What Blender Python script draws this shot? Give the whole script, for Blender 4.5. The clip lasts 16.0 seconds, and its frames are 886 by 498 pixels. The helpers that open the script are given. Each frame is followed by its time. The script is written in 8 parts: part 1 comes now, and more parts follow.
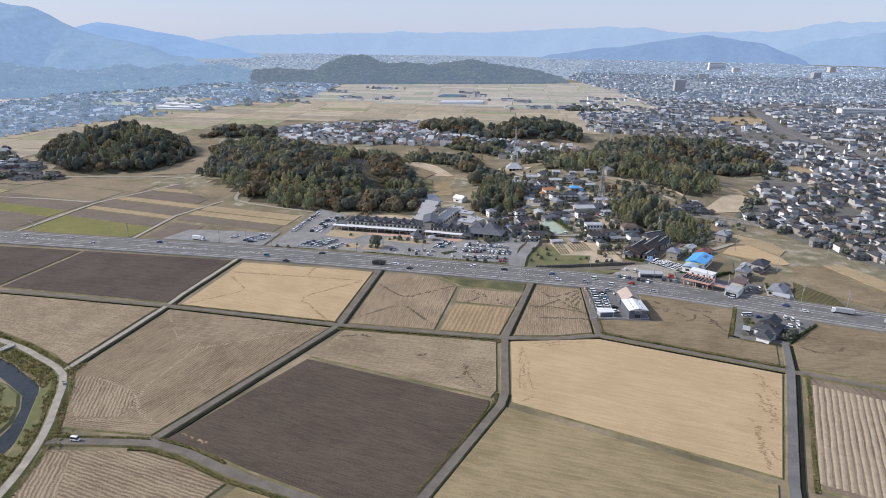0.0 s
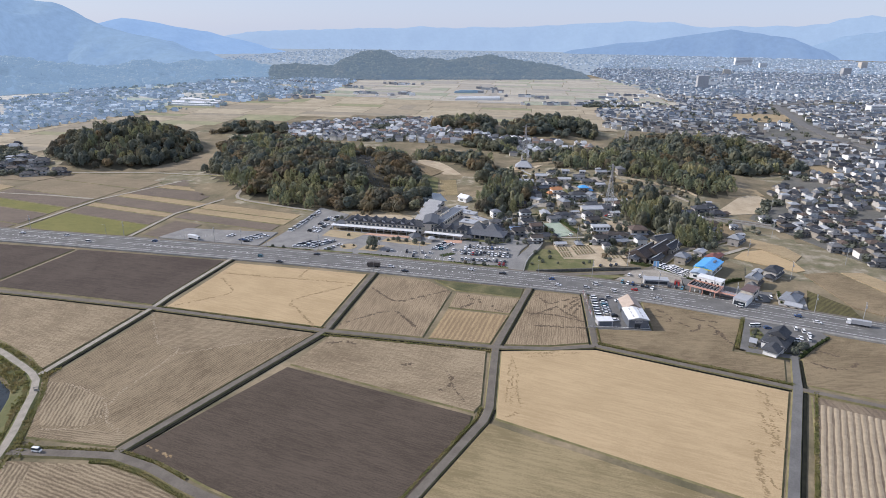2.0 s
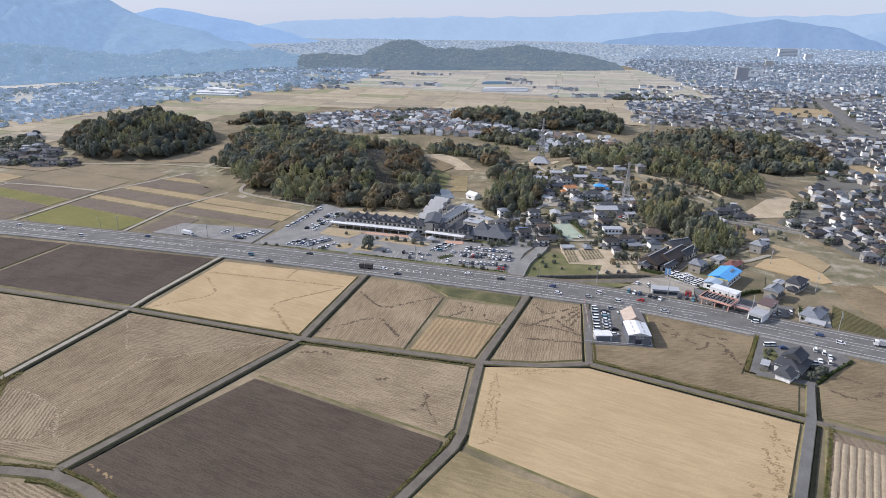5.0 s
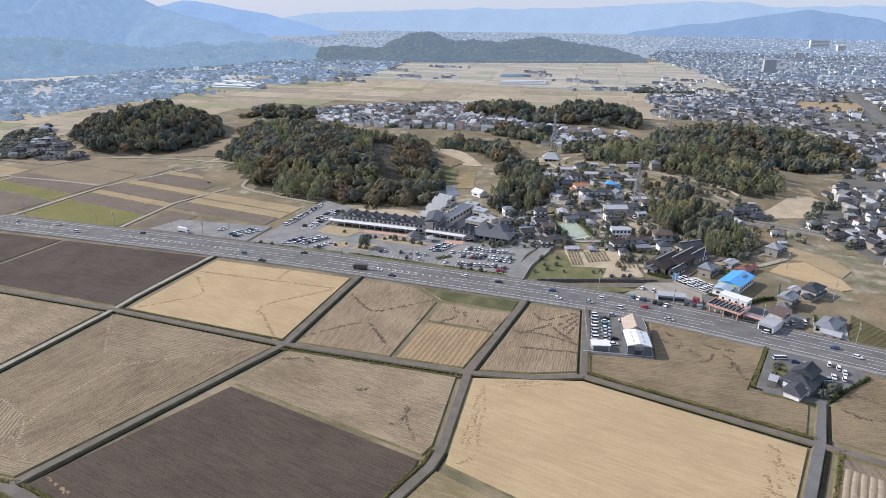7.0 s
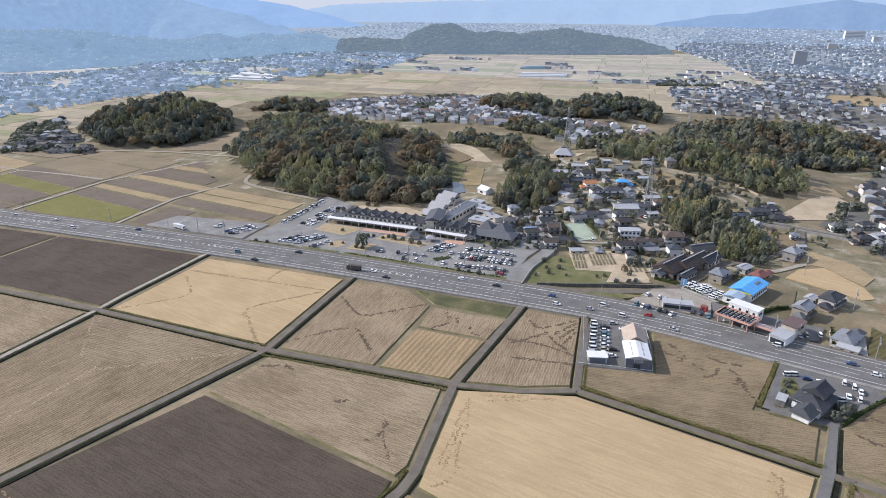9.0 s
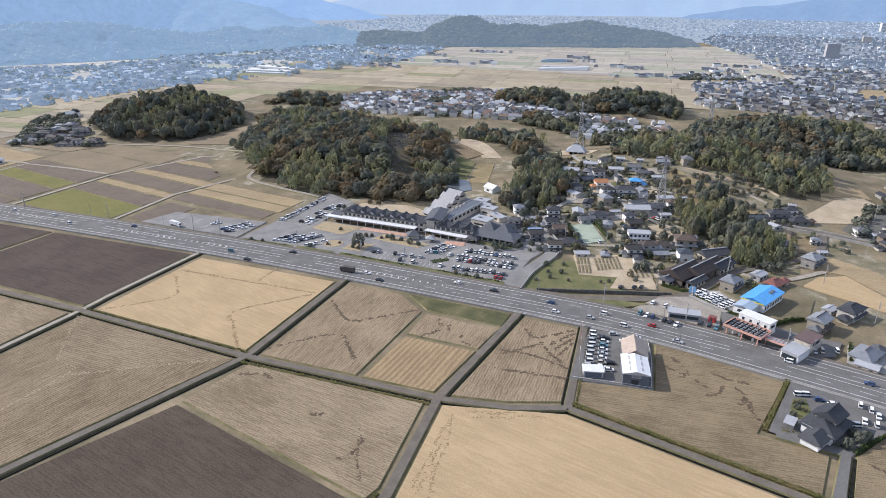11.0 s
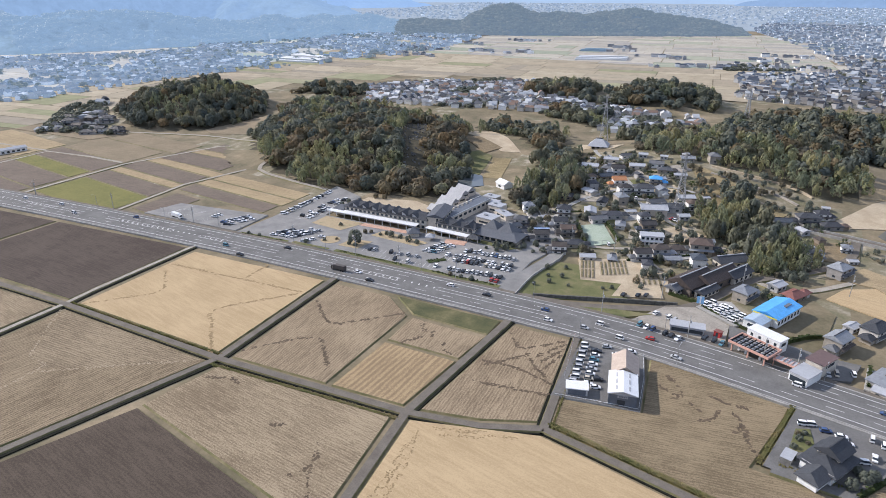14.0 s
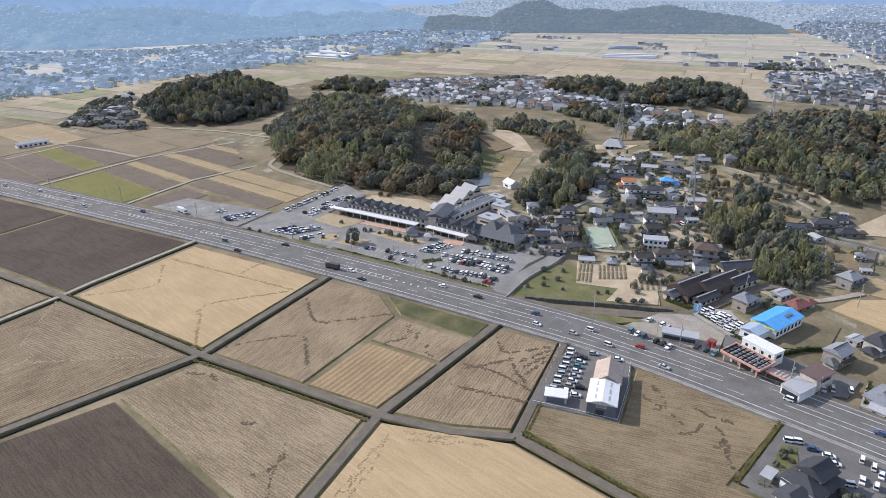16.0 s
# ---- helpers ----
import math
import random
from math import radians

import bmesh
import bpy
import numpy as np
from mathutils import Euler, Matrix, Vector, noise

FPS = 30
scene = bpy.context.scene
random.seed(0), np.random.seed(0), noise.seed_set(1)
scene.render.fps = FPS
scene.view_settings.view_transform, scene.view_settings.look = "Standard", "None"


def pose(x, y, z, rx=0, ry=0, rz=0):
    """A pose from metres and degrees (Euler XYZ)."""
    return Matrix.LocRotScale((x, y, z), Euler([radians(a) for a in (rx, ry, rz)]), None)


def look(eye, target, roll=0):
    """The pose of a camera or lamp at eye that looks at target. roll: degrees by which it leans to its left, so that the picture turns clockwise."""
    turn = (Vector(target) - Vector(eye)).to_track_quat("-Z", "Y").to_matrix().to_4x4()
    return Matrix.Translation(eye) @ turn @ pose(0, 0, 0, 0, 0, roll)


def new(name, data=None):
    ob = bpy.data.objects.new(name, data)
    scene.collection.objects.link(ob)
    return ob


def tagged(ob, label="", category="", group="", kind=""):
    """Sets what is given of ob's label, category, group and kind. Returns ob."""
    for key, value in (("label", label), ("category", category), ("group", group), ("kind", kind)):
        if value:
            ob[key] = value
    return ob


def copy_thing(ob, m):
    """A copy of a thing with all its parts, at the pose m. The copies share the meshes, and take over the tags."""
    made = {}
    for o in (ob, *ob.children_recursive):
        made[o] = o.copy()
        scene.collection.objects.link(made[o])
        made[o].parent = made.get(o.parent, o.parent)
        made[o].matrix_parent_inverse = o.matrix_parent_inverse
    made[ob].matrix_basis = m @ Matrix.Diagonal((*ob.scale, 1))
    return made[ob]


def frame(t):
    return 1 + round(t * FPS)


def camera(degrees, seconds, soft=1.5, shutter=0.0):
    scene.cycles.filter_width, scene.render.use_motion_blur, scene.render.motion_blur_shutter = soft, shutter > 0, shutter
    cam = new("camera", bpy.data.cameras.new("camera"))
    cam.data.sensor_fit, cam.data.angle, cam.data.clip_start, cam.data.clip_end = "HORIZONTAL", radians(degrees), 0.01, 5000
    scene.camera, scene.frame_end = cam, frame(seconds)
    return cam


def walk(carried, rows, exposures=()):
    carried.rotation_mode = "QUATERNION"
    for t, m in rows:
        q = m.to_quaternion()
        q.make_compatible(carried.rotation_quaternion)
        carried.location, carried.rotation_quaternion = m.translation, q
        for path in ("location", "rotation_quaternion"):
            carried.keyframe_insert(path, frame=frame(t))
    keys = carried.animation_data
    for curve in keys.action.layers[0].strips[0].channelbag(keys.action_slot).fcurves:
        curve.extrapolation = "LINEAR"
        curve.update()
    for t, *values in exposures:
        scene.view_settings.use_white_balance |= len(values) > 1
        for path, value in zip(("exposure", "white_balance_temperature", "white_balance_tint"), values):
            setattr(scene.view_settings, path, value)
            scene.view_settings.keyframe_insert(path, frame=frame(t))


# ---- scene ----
cam = camera(69.4, 16.0, soft=0.65)
PATH = [
    (0, (-0.442, -0.81, 145.782), (-0.852, 1.04, 145.142), 0.8),
    (0.5, (2.625, 3.539, 145.747), (2.198, 5.384, 145.103), 0.9),
    (1, (5.716, 7.945, 145.713), (5.273, 9.784, 145.065), 0.8),
    (1.5, (8.783, 12.434, 145.7), (8.325, 14.268, 145.049), 0.8),
    (2, (11.777, 17.007, 145.702), (11.302, 18.837, 145.048), 0.7),
    (2.5, (14.668, 21.652, 145.705), (14.177, 23.475, 145.046), 0.7),
    (3, (17.459, 26.366, 145.691), (16.951, 28.184, 145.029), 0.7),
    (3.5, (20.15, 31.148, 145.667), (19.627, 32.96, 145.0), 0.6),
    (4, (22.734, 35.969, 145.624), (22.194, 37.773, 144.952), 0.7),
    (6.5, (35.089, 60.23, 145.115), (34.468, 61.998, 144.417), 0.5),
    (7, (37.426, 65.121, 145.069), (36.788, 66.881, 144.365), 0.5),
    (7.5, (39.735, 70.109, 144.983), (39.081, 71.861, 144.274), 0.4),
    (8, (42.028, 75.147, 144.891), (41.357, 76.89, 144.175), 0.4),
    (8.5, (44.222, 80.212, 144.791), (43.534, 81.946, 144.07), 0.4),
    (9, (46.263, 85.291, 144.681), (45.559, 87.016, 143.954), 0.3),
    (11.5, (55.724, 110.158, 143.798), (54.939, 111.836, 143.045), 0.2),
    (12, (57.804, 114.859, 143.726), (57.001, 116.526, 142.966), 0.2),
    (12.5, (60.155, 119.311, 143.656), (59.332, 120.966, 142.891), 0.0),
    (13, (62.879, 123.633, 143.565), (62.038, 125.277, 142.795), 0.0),
    (13.5, (65.977, 127.732, 143.457), (65.115, 129.363, 142.683), -0.0),
    (14, (69.295, 131.585, 143.34), (68.413, 133.203, 142.562), -0.1),
    (14.5, (72.799, 135.185, 143.222), (71.896, 136.789, 142.44), -0.1),
    (15, (76.476, 138.603, 143.137), (75.551, 140.194, 142.354), -0.2),
    (15.5, (80.226, 141.942, 143.064), (79.28, 143.52, 142.28), -0.3),
    (16, (84.009, 145.257, 142.999), (83.043, 146.822, 142.214), -0.2),
]
walk(cam, [(t, look(eye, target, roll)) for t, eye, target, roll in PATH], exposures=((0.0, 0.17, 6520, 13), (7.0, 0.26, 6520, 13), (11.5, 0.32, 6500, 13), (14.0, 0.36, 6500, 13), (16.0, 0.28, 6500, 13)))

# ---- daylight: low autumn sun from the west, hazy sky ----
world = bpy.data.worlds.new("sky")
scene.world = world
world.use_nodes = True
wn = world.node_tree.nodes
sky = wn.new("ShaderNodeTexSky")
sky.sky_type, sky.sun_disc = "NISHITA", False
SUN_WAY = Vector((-1.0, -0.08, 0.66)).normalized()
sky.sun_elevation = math.asin(SUN_WAY.z)
sky.sun_rotation = math.atan2(SUN_WAY.x, SUN_WAY.y)
sky.altitude, sky.air_density, sky.dust_density, sky.ozone_density = 0, 1.0, 0.3, 3.0
wn["Background"].inputs["Strength"].default_value = 0.095
haze = wn.new("ShaderNodeMix")
haze.data_type = "RGBA"
haze.inputs[0].default_value, haze.inputs[7].default_value = 0.72, (5.3, 6.3, 8.6, 1)  # thin white veil over the whole sky
world.node_tree.links.new(sky.outputs[0], haze.inputs[6])
world.node_tree.links.new(haze.outputs[2], wn["Background"].inputs[0])
sun = new("sun", bpy.data.lights.new("sun", "SUN"))
sun.data.energy, sun.data.angle, sun.data.color = 4.25, radians(0.6), (1.0, 0.95, 0.89)
sun.matrix_world = look((0, 0, 0), -SUN_WAY)


# ---- materials ----
def nodes_of(name):
    m = bpy.data.materials.new(name)
    m.use_nodes = True
    t = m.node_tree
    return m, t, t.nodes["Principled BSDF"]


def ramp(t, stops):
    r = t.nodes.new("ShaderNodeValToRGB")
    while len(r.color_ramp.elements) < len(stops):
        r.color_ramp.elements.new(0.5)
    for e, (p, c) in zip(r.color_ramp.elements, stops):
        e.position, e.color = p, (*c, 1)
    return r


def noise_node(t, vec, scale, detail=4.0, rough=0.6, distortion=0.0):
    n = t.nodes.new("ShaderNodeTexNoise")
    n.inputs["Scale"].default_value, n.inputs["Detail"].default_value = scale, detail
    n.inputs["Roughness"].default_value, n.inputs["Distortion"].default_value = rough, distortion
    if vec:
        t.links.new(vec, n.inputs["Vector"])
    return n


def mixed(t, kind, fac, a, b):
    m = t.nodes.new("ShaderNodeMix")
    m.data_type, m.blend_type = "RGBA", kind
    for value, socket in ((fac, m.inputs[0]), (a, m.inputs[6]), (b, m.inputs[7])):
        if hasattr(value, "is_linked"):
            t.links.new(value, socket)
        elif isinstance(value, (int, float)):
            socket.default_value = value
        else:
            socket.default_value = (*value, 1)
    return m.outputs[2]


def surface(name, a, b, scale=1.0, rough=0.8, metal=0.0, fine=6.0, bump=0.2, random_by="", third=None, spec=0.3):
    """A worn surface: two colours mixed by a broad noise, a fine grain on top, and relief."""
    m, t, p = nodes_of(name)
    co = t.nodes.new("ShaderNodeTexCoord").outputs["Object"]
    broad = noise_node(t, co, scale, 5)
    stops = [(0.35, a), (0.65, b)] if third is None else [(0.3, a), (0.52, b), (0.72, third)]
    col = ramp(t, stops)
    t.links.new(broad.outputs[0], col.inputs[0])
    grain = noise_node(t, co, scale * fine, 3, 0.7)
    g = ramp(t, [(0.3, (0.8, 0.8, 0.8)), (0.7, (1.12, 1.12, 1.12))])
    t.links.new(grain.outputs[0], g.inputs[0])
    out = mixed(t, "MULTIPLY", 0.9, col.outputs[0], g.outputs[0])
    if random_by:
        if random_by == "object":
            r = t.nodes.new("ShaderNodeObjectInfo").outputs["Random"]
        else:
            r = t.nodes.new("ShaderNodeNewGeometry").outputs["Random Per Island"]
        v = ramp(t, [(0.0, (0.72, 0.72, 0.74)), (1.0, (1.25, 1.23, 1.2))])
        t.links.new(r, v.inputs[0])
        out = mixed(t, "MULTIPLY", 1.0, out, v.outputs[0])
    t.links.new(out, p.inputs["Base Color"])
    p.inputs["Roughness"].default_value, p.inputs["Metallic"].default_value = rough, metal
    p.inputs["Specular IOR Level"].default_value = spec
    if bump:
        bn = t.nodes.new("ShaderNodeBump")
        bn.inputs["Strength"].default_value, bn.inputs["Distance"].default_value = bump, 0.15
        t.links.new(grain.outputs[0], bn.inputs["Height"])
        t.links.new(bn.outputs[0], p.inputs["Normal"])
    return m


def palette(name, colours, rough=0.7, by="island", grain_scale=0.6, spec=0.3):
    """One colour out of a few for each thing or each island, with a weathered grain."""
    m, t, p = nodes_of(name)
    r = t.nodes.new("ShaderNodeObjectInfo").outputs["Random"] if by == "object" else t.nodes.new("ShaderNodeNewGeometry").outputs["Random Per Island"]
    c = ramp(t, [(i / len(colours), k) for i, k in enumerate(colours)])
    c.color_ramp.interpolation = "CONSTANT"
    t.links.new(r, c.inputs[0])
    co = t.nodes.new("ShaderNodeTexCoord").outputs["Object"]
    g = noise_node(t, co, grain_scale, 5, 0.7)
    v = ramp(t, [(0.3, (0.8, 0.8, 0.8)), (0.7, (1.15, 1.15, 1.15))])
    t.links.new(g.outputs[0], v.inputs[0])
    t.links.new(mixed(t, "MULTIPLY", 1.0, c.outputs[0], v.outputs[0]), p.inputs["Base Color"])
    p.inputs["Roughness"].default_value = rough
    p.inputs["Specular IOR Level"].default_value = spec
    return m


def field_surface(name, straw, soil, angle, spacing, rows=0.6, patch=0.5, wobble=1.5, third=None):
    """Harvested ground: rows of stubble across soil, blotches, fine litter, and wheel marks."""
    m, t, p = nodes_of(name)
    co = t.nodes.new("ShaderNodeTexCoord").outputs["Object"]
    turn = t.nodes.new("ShaderNodeMapping")
    turn.inputs["Rotation"].default_value = (0, 0, radians(angle))
    t.links.new(co, turn.inputs["Vector"])
    wave = t.nodes.new("ShaderNodeTexWave")
    wave.wave_type, wave.bands_direction = "BANDS", "X"
    wave.inputs["Scale"].default_value = 0.314 / spacing
    wave.inputs["Distortion"].default_value, wave.inputs["Detail"].default_value = wobble + 2.0, 4.0
    wave.inputs["Detail Scale"].default_value, wave.inputs["Detail Roughness"].default_value = 0.6, 0.7
    t.links.new(turn.outputs[0], wave.inputs["Vector"])
    stretch = t.nodes.new("ShaderNodeMapping")
    stretch.inputs["Scale"].default_value = (1.0, 0.1, 1.0)
    t.links.new(turn.outputs[0], stretch.inputs["Vector"])
    streak = noise_node(t, stretch.outputs[0], 1.35 / spacing, 7, 0.75)
    blot = noise_node(t, co, 0.035, 5, 0.6, 0.4)
    litter = noise_node(t, co, 1.6, 6, 0.9)
    c = ramp(t, [(0.3, soil), (0.56, straw)] if third is None else [(0.2, soil), (0.5, straw), (0.8, third)])
    # rows, streaks, blotches and litter make one height that the ramp colours
    def scaled(sock, k, off):
        n = t.nodes.new("ShaderNodeMath")
        n.operation = "MULTIPLY_ADD"
        t.links.new(sock, n.inputs[0])
        n.inputs[1].default_value, n.inputs[2].default_value = k, off
        return n.outputs[0]
    total = scaled(wave.outputs[1], 0.2 * rows, 0.43 - 0.1 * rows)
    for sock, k in ((streak.outputs[0], 0.6 * patch + 0.55), (blot.outputs[0], 1.2 * patch), (litter.outputs[0], 1.35)):
        add = t.nodes.new("ShaderNodeMath")
        t.links.new(total, add.inputs[0])
        t.links.new(scaled(sock, k, -0.5 * k), add.inputs[1])
        total = add.outputs[0]
    t.links.new(total, c.inputs[0])
    t.links.new(c.outputs[0], p.inputs["Base Color"])
    p.inputs["Roughness"].default_value, p.inputs["Specular IOR Level"].default_value = 0.95, 0.1
    bn = t.nodes.new("ShaderNodeBump")
    bn.inputs["Strength"].default_value, bn.inputs["Distance"].default_value = 0.6, 0.1 * rows + 0.06
    t.links.new(total, bn.inputs["Height"])
    t.links.new(bn.outputs[0], p.inputs["Normal"])
    return m


def leaves(name, dark, mid, light, scale=0.09, haze_glow=None):
    m, t, p = nodes_of(name)
    co = t.nodes.new("ShaderNodeTexCoord").outputs["Object"]
    n = noise_node(t, co, scale, 3, 0.55)
    c = ramp(t, [(0.36, dark), (0.5, mid), (0.64, light)])
    t.links.new(n.outputs[0], c.inputs[0])
    r = t.nodes.new("ShaderNodeNewGeometry").outputs["Random Per Island"]
    v = ramp(t, [(0.0, (0.86, 0.87, 0.88)), (1.0, (1.16, 1.15, 1.12))])
    t.links.new(r, v.inputs[0])
    t.links.new(mixed(t, "MULTIPLY", 1.0, c.outputs[0], v.outputs[0]), p.inputs["Base Color"])
    p.inputs["Roughness"].default_value, p.inputs["Specular IOR Level"].default_value = 0.7, 0.25
    through_leaf = t.nodes.new("ShaderNodeBsdfTranslucent")
    t.links.new(p.inputs["Base Color"].links[0].from_socket, through_leaf.inputs["Color"])
    blend = t.nodes.new("ShaderNodeMixShader")
    blend.inputs[0].default_value = 0.42
    t.links.new(p.outputs[0], blend.inputs[1])
    t.links.new(through_leaf.outputs[0], blend.inputs[2])
    t.links.new(blend.outputs[0], t.nodes["Material Output"].inputs[0])
    # haze over far woods, painted into the leaves as emission
    if haze_glow:
        p.inputs["Emission Color"].default_value, p.inputs["Emission Strength"].default_value = (*haze_glow, 1), 1.7
    return m


def distance(name, colour, haze_glow, blotch=0.25):
    """A far ridge: forest base colour, plus haze painted as emission, blotched like forest."""
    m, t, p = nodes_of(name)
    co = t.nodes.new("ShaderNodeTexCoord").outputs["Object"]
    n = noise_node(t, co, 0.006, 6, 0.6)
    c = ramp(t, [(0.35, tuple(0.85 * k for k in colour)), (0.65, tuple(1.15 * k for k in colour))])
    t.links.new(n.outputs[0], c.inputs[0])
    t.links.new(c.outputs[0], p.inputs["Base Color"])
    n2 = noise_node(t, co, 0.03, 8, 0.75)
    g = ramp(t, [(0.3, tuple((1 - blotch) * k for k in haze_glow)), (0.7, tuple((1 + 0.7 * blotch) * k for k in haze_glow))])
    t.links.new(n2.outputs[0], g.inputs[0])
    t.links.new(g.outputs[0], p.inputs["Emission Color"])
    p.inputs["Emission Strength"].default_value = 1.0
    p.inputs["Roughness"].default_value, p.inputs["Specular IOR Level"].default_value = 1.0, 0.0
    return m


def painted(name, colour, rough=0.4, metal=0.0, wear=0.1, scale=0.8, spec=0.5):
    a, b = tuple((1 - wear) * k for k in colour), tuple((1 + 0.6 * wear) * k for k in colour)
    return surface(name, a, b, scale, rough, metal, 5.0, 0.05, spec=spec)


GRASS = surface("verge grass", (0.10, 0.105, 0.045), (0.17, 0.15, 0.075), 0.12, 0.95, fine=9, bump=0.5, third=(0.24, 0.20, 0.12))
GREEN = surface("green grass", (0.095, 0.105, 0.042), (0.135, 0.135, 0.058), 0.11, 0.95, fine=14, bump=0.6, third=(0.20, 0.17, 0.09))
LAND = surface("open land", (0.105, 0.095, 0.055), (0.19, 0.155, 0.098), 0.035, 0.95, fine=14, bump=0.5, third=(0.29, 0.23, 0.15))
ASPHALT = surface("asphalt", (0.122, 0.119, 0.114), (0.162, 0.158, 0.152), 0.12, 0.9, fine=12, bump=0.1)
LOT_ASPHALT = surface("worn car park asphalt", (0.165, 0.162, 0.156), (0.225, 0.22, 0.212), 0.09, 0.92, fine=14, bump=0.1, third=(0.27, 0.26, 0.24))
LANE = surface("old lane asphalt", (0.125, 0.108, 0.09), (0.165, 0.145, 0.12), 0.2, 0.92, fine=10, bump=0.15)
CONCRETE = surface("concrete", (0.27, 0.262, 0.245), (0.36, 0.35, 0.325), 0.3, 0.9, fine=8, bump=0.15)
GRAVEL = surface("gravel track", (0.26, 0.235, 0.195), (0.355, 0.32, 0.27), 0.25, 0.95, fine=10, bump=0.3)
SAND = surface("bare sandy yard", (0.36, 0.29, 0.20), (0.46, 0.38, 0.27), 0.1, 0.95, fine=12, bump=0.2)
ROUGH_GRASS = surface("rough dark grass", (0.06, 0.066, 0.03), (0.10, 0.098, 0.045), 0.1, 0.95, fine=14, bump=0.6, third=(0.17, 0.145, 0.075))
PAINT = surface("road paint", (0.55, 0.55, 0.54), (0.72, 0.72, 0.70), 0.8, 0.7, fine=5, bump=0)
WATER = surface("river water", (0.02, 0.026, 0.028), (0.032, 0.038, 0.04), 0.1, 0.2, fine=6, bump=0.15, spec=0.22)


# ---- building kit ----
def mesh_of(name, bm, *mats):
    me = bpy.data.meshes.new(name)
    bm.to_mesh(me)
    bm.free()
    for m in mats:
        me.materials.append(m)
    return me


def part(name, bm, material, parent=None, label=""):
    ob = new(name, mesh_of(name, bm, *(material if isinstance(material, tuple) else (material,))))
    if parent is not None:
        ob.parent = parent
    if label:
        tagged(ob, label)
    return ob


def box(bm, x0, x1, y0, y1, z0, z1, slot=0, lean=0.0):
    vs = [bm.verts.new(c) for c in ((x0, y0, z0), (x1, y0, z0), (x1, y1, z0), (x0, y1, z0), (x0 + lean, y0 + lean, z1), (x1 - lean, y0 + lean, z1), (x1 - lean, y1 - lean, z1), (x0 + lean, y1 - lean, z1))]
    for f in ((3, 2, 1, 0), (4, 5, 6, 7), (0, 1, 5, 4), (1, 2, 6, 5), (2, 3, 7, 6), (3, 0, 4, 7)):
        bm.faces.new([vs[i] for i in f]).material_index = slot
    return bm


def boxes(*dims):
    bm = bmesh.new()
    for d in dims:
        box(bm, *d)
    return bm


def prism(bm, poly, z0, z1, flare=0.0, side_slot=0):
    """A slab over a polygon given counter-clockwise; its sides lean out by flare at the foot."""
    top = [bm.verts.new((x, y, z1)) for x, y in poly]
    low = [bm.verts.new((x, y, z0)) for x, y in (inset(poly, -flare) if flare else poly)]
    bm.faces.new(top)
    n = len(poly)
    for i in range(n):
        bm.faces.new((low[i], low[(i + 1) % n], top[(i + 1) % n], top[i])).material_index = side_slot
    return bm


def inset(poly, d):
    """The polygon (counter-clockwise) with every side moved inwards by d."""
    out = []
    n = len(poly)
    for i in range(n):
        p, q, r = Vector(poly[i - 1]), Vector(poly[i]), Vector(poly[(i + 1) % n])
        a, b = (q - p).normalized(), (r - q).normalized()
        na, nb = Vector((-a.y, a.x)), Vector((-b.y, b.x))
        k = max(0.35, 1 + na.dot(nb))
        v = q + (na + nb) * (d / k)
        out.append((v.x, v.y))
    return out


def ribbon(bm, line, width, z, thick=0.6, flare=0.5, slot=0, side_slot=0):
    """A road bed along a line: flat top, sloping shoulders."""
    rows = []
    for i, p in enumerate(line):
        a, b = Vector(line[max(i - 1, 0)][:2]), Vector(line[min(i + 1, len(line) - 1)][:2])
        s = Vector((-(b - a).y, (b - a).x)).normalized()
        c, h = Vector(p[:2]), z + (p[2] if len(p) > 2 else 0)
        w = width / 2
        rows.append([bm.verts.new((*(c + s * k), zz)) for k, zz in ((-w - flare, h - thick), (-w, h), (w, h), (w + flare, h - thick))])
    for a, b in zip(rows, rows[1:]):
        for k in range(3):
            bm.faces.new((a[k], b[k], b[k + 1], a[k + 1])).material_index = slot if k == 1 else side_slot
    bmesh.ops.recalc_face_normals(bm, faces=bm.faces)
    if rows and bm.faces[:][1].normal.z < 0:
        bmesh.ops.reverse_faces(bm, faces=bm.faces)
    return bm


def smooth_line(line, step=8.0):
    """Catmull-Rom through the points."""
    pts = [Vector((*p, 0)[:3]) for p in line]
    pts = [2 * pts[0] - pts[1]] + pts + [2 * pts[-1] - pts[-2]]
    out = []
    for a, b, c, d in zip(pts, pts[1:], pts[2:], pts[3:]):
        n = max(1, int((c - b).length / step))
        for i in range(n):
            u = i / n
            out.append(0.5 * (2 * b + (c - a) * u + (2 * a - 5 * b + 4 * c - d) * u * u + (3 * b - a - 3 * c + d) * u ** 3))
    out.append(pts[-2])
    return [tuple(p) for p in out]


def inside(x, y, poly):
    hit = False
    for (x0, y0), (x1, y1) in zip(poly, poly[1:] + poly[:1]):
        if (y0 > y) != (y1 > y) and x < (x1 - x0) * (y - y0) / (y1 - y0) + x0:
            hit = not hit
    return hit


def off_line(x, y, line):
    """Distance from a point to a line of points."""
    best = 1e9
    for a, b in zip(line, line[1:]):
        ax, ay, bx, by = a[0], a[1], b[0], b[1]
        dx, dy = bx - ax, by - ay
        u = max(0, min(1, ((x - ax) * dx + (y - ay) * dy) / (dx * dx + dy * dy + 1e-9)))
        best = min(best, math.hypot(ax + u * dx - x, ay + u * dy - y))
    return best


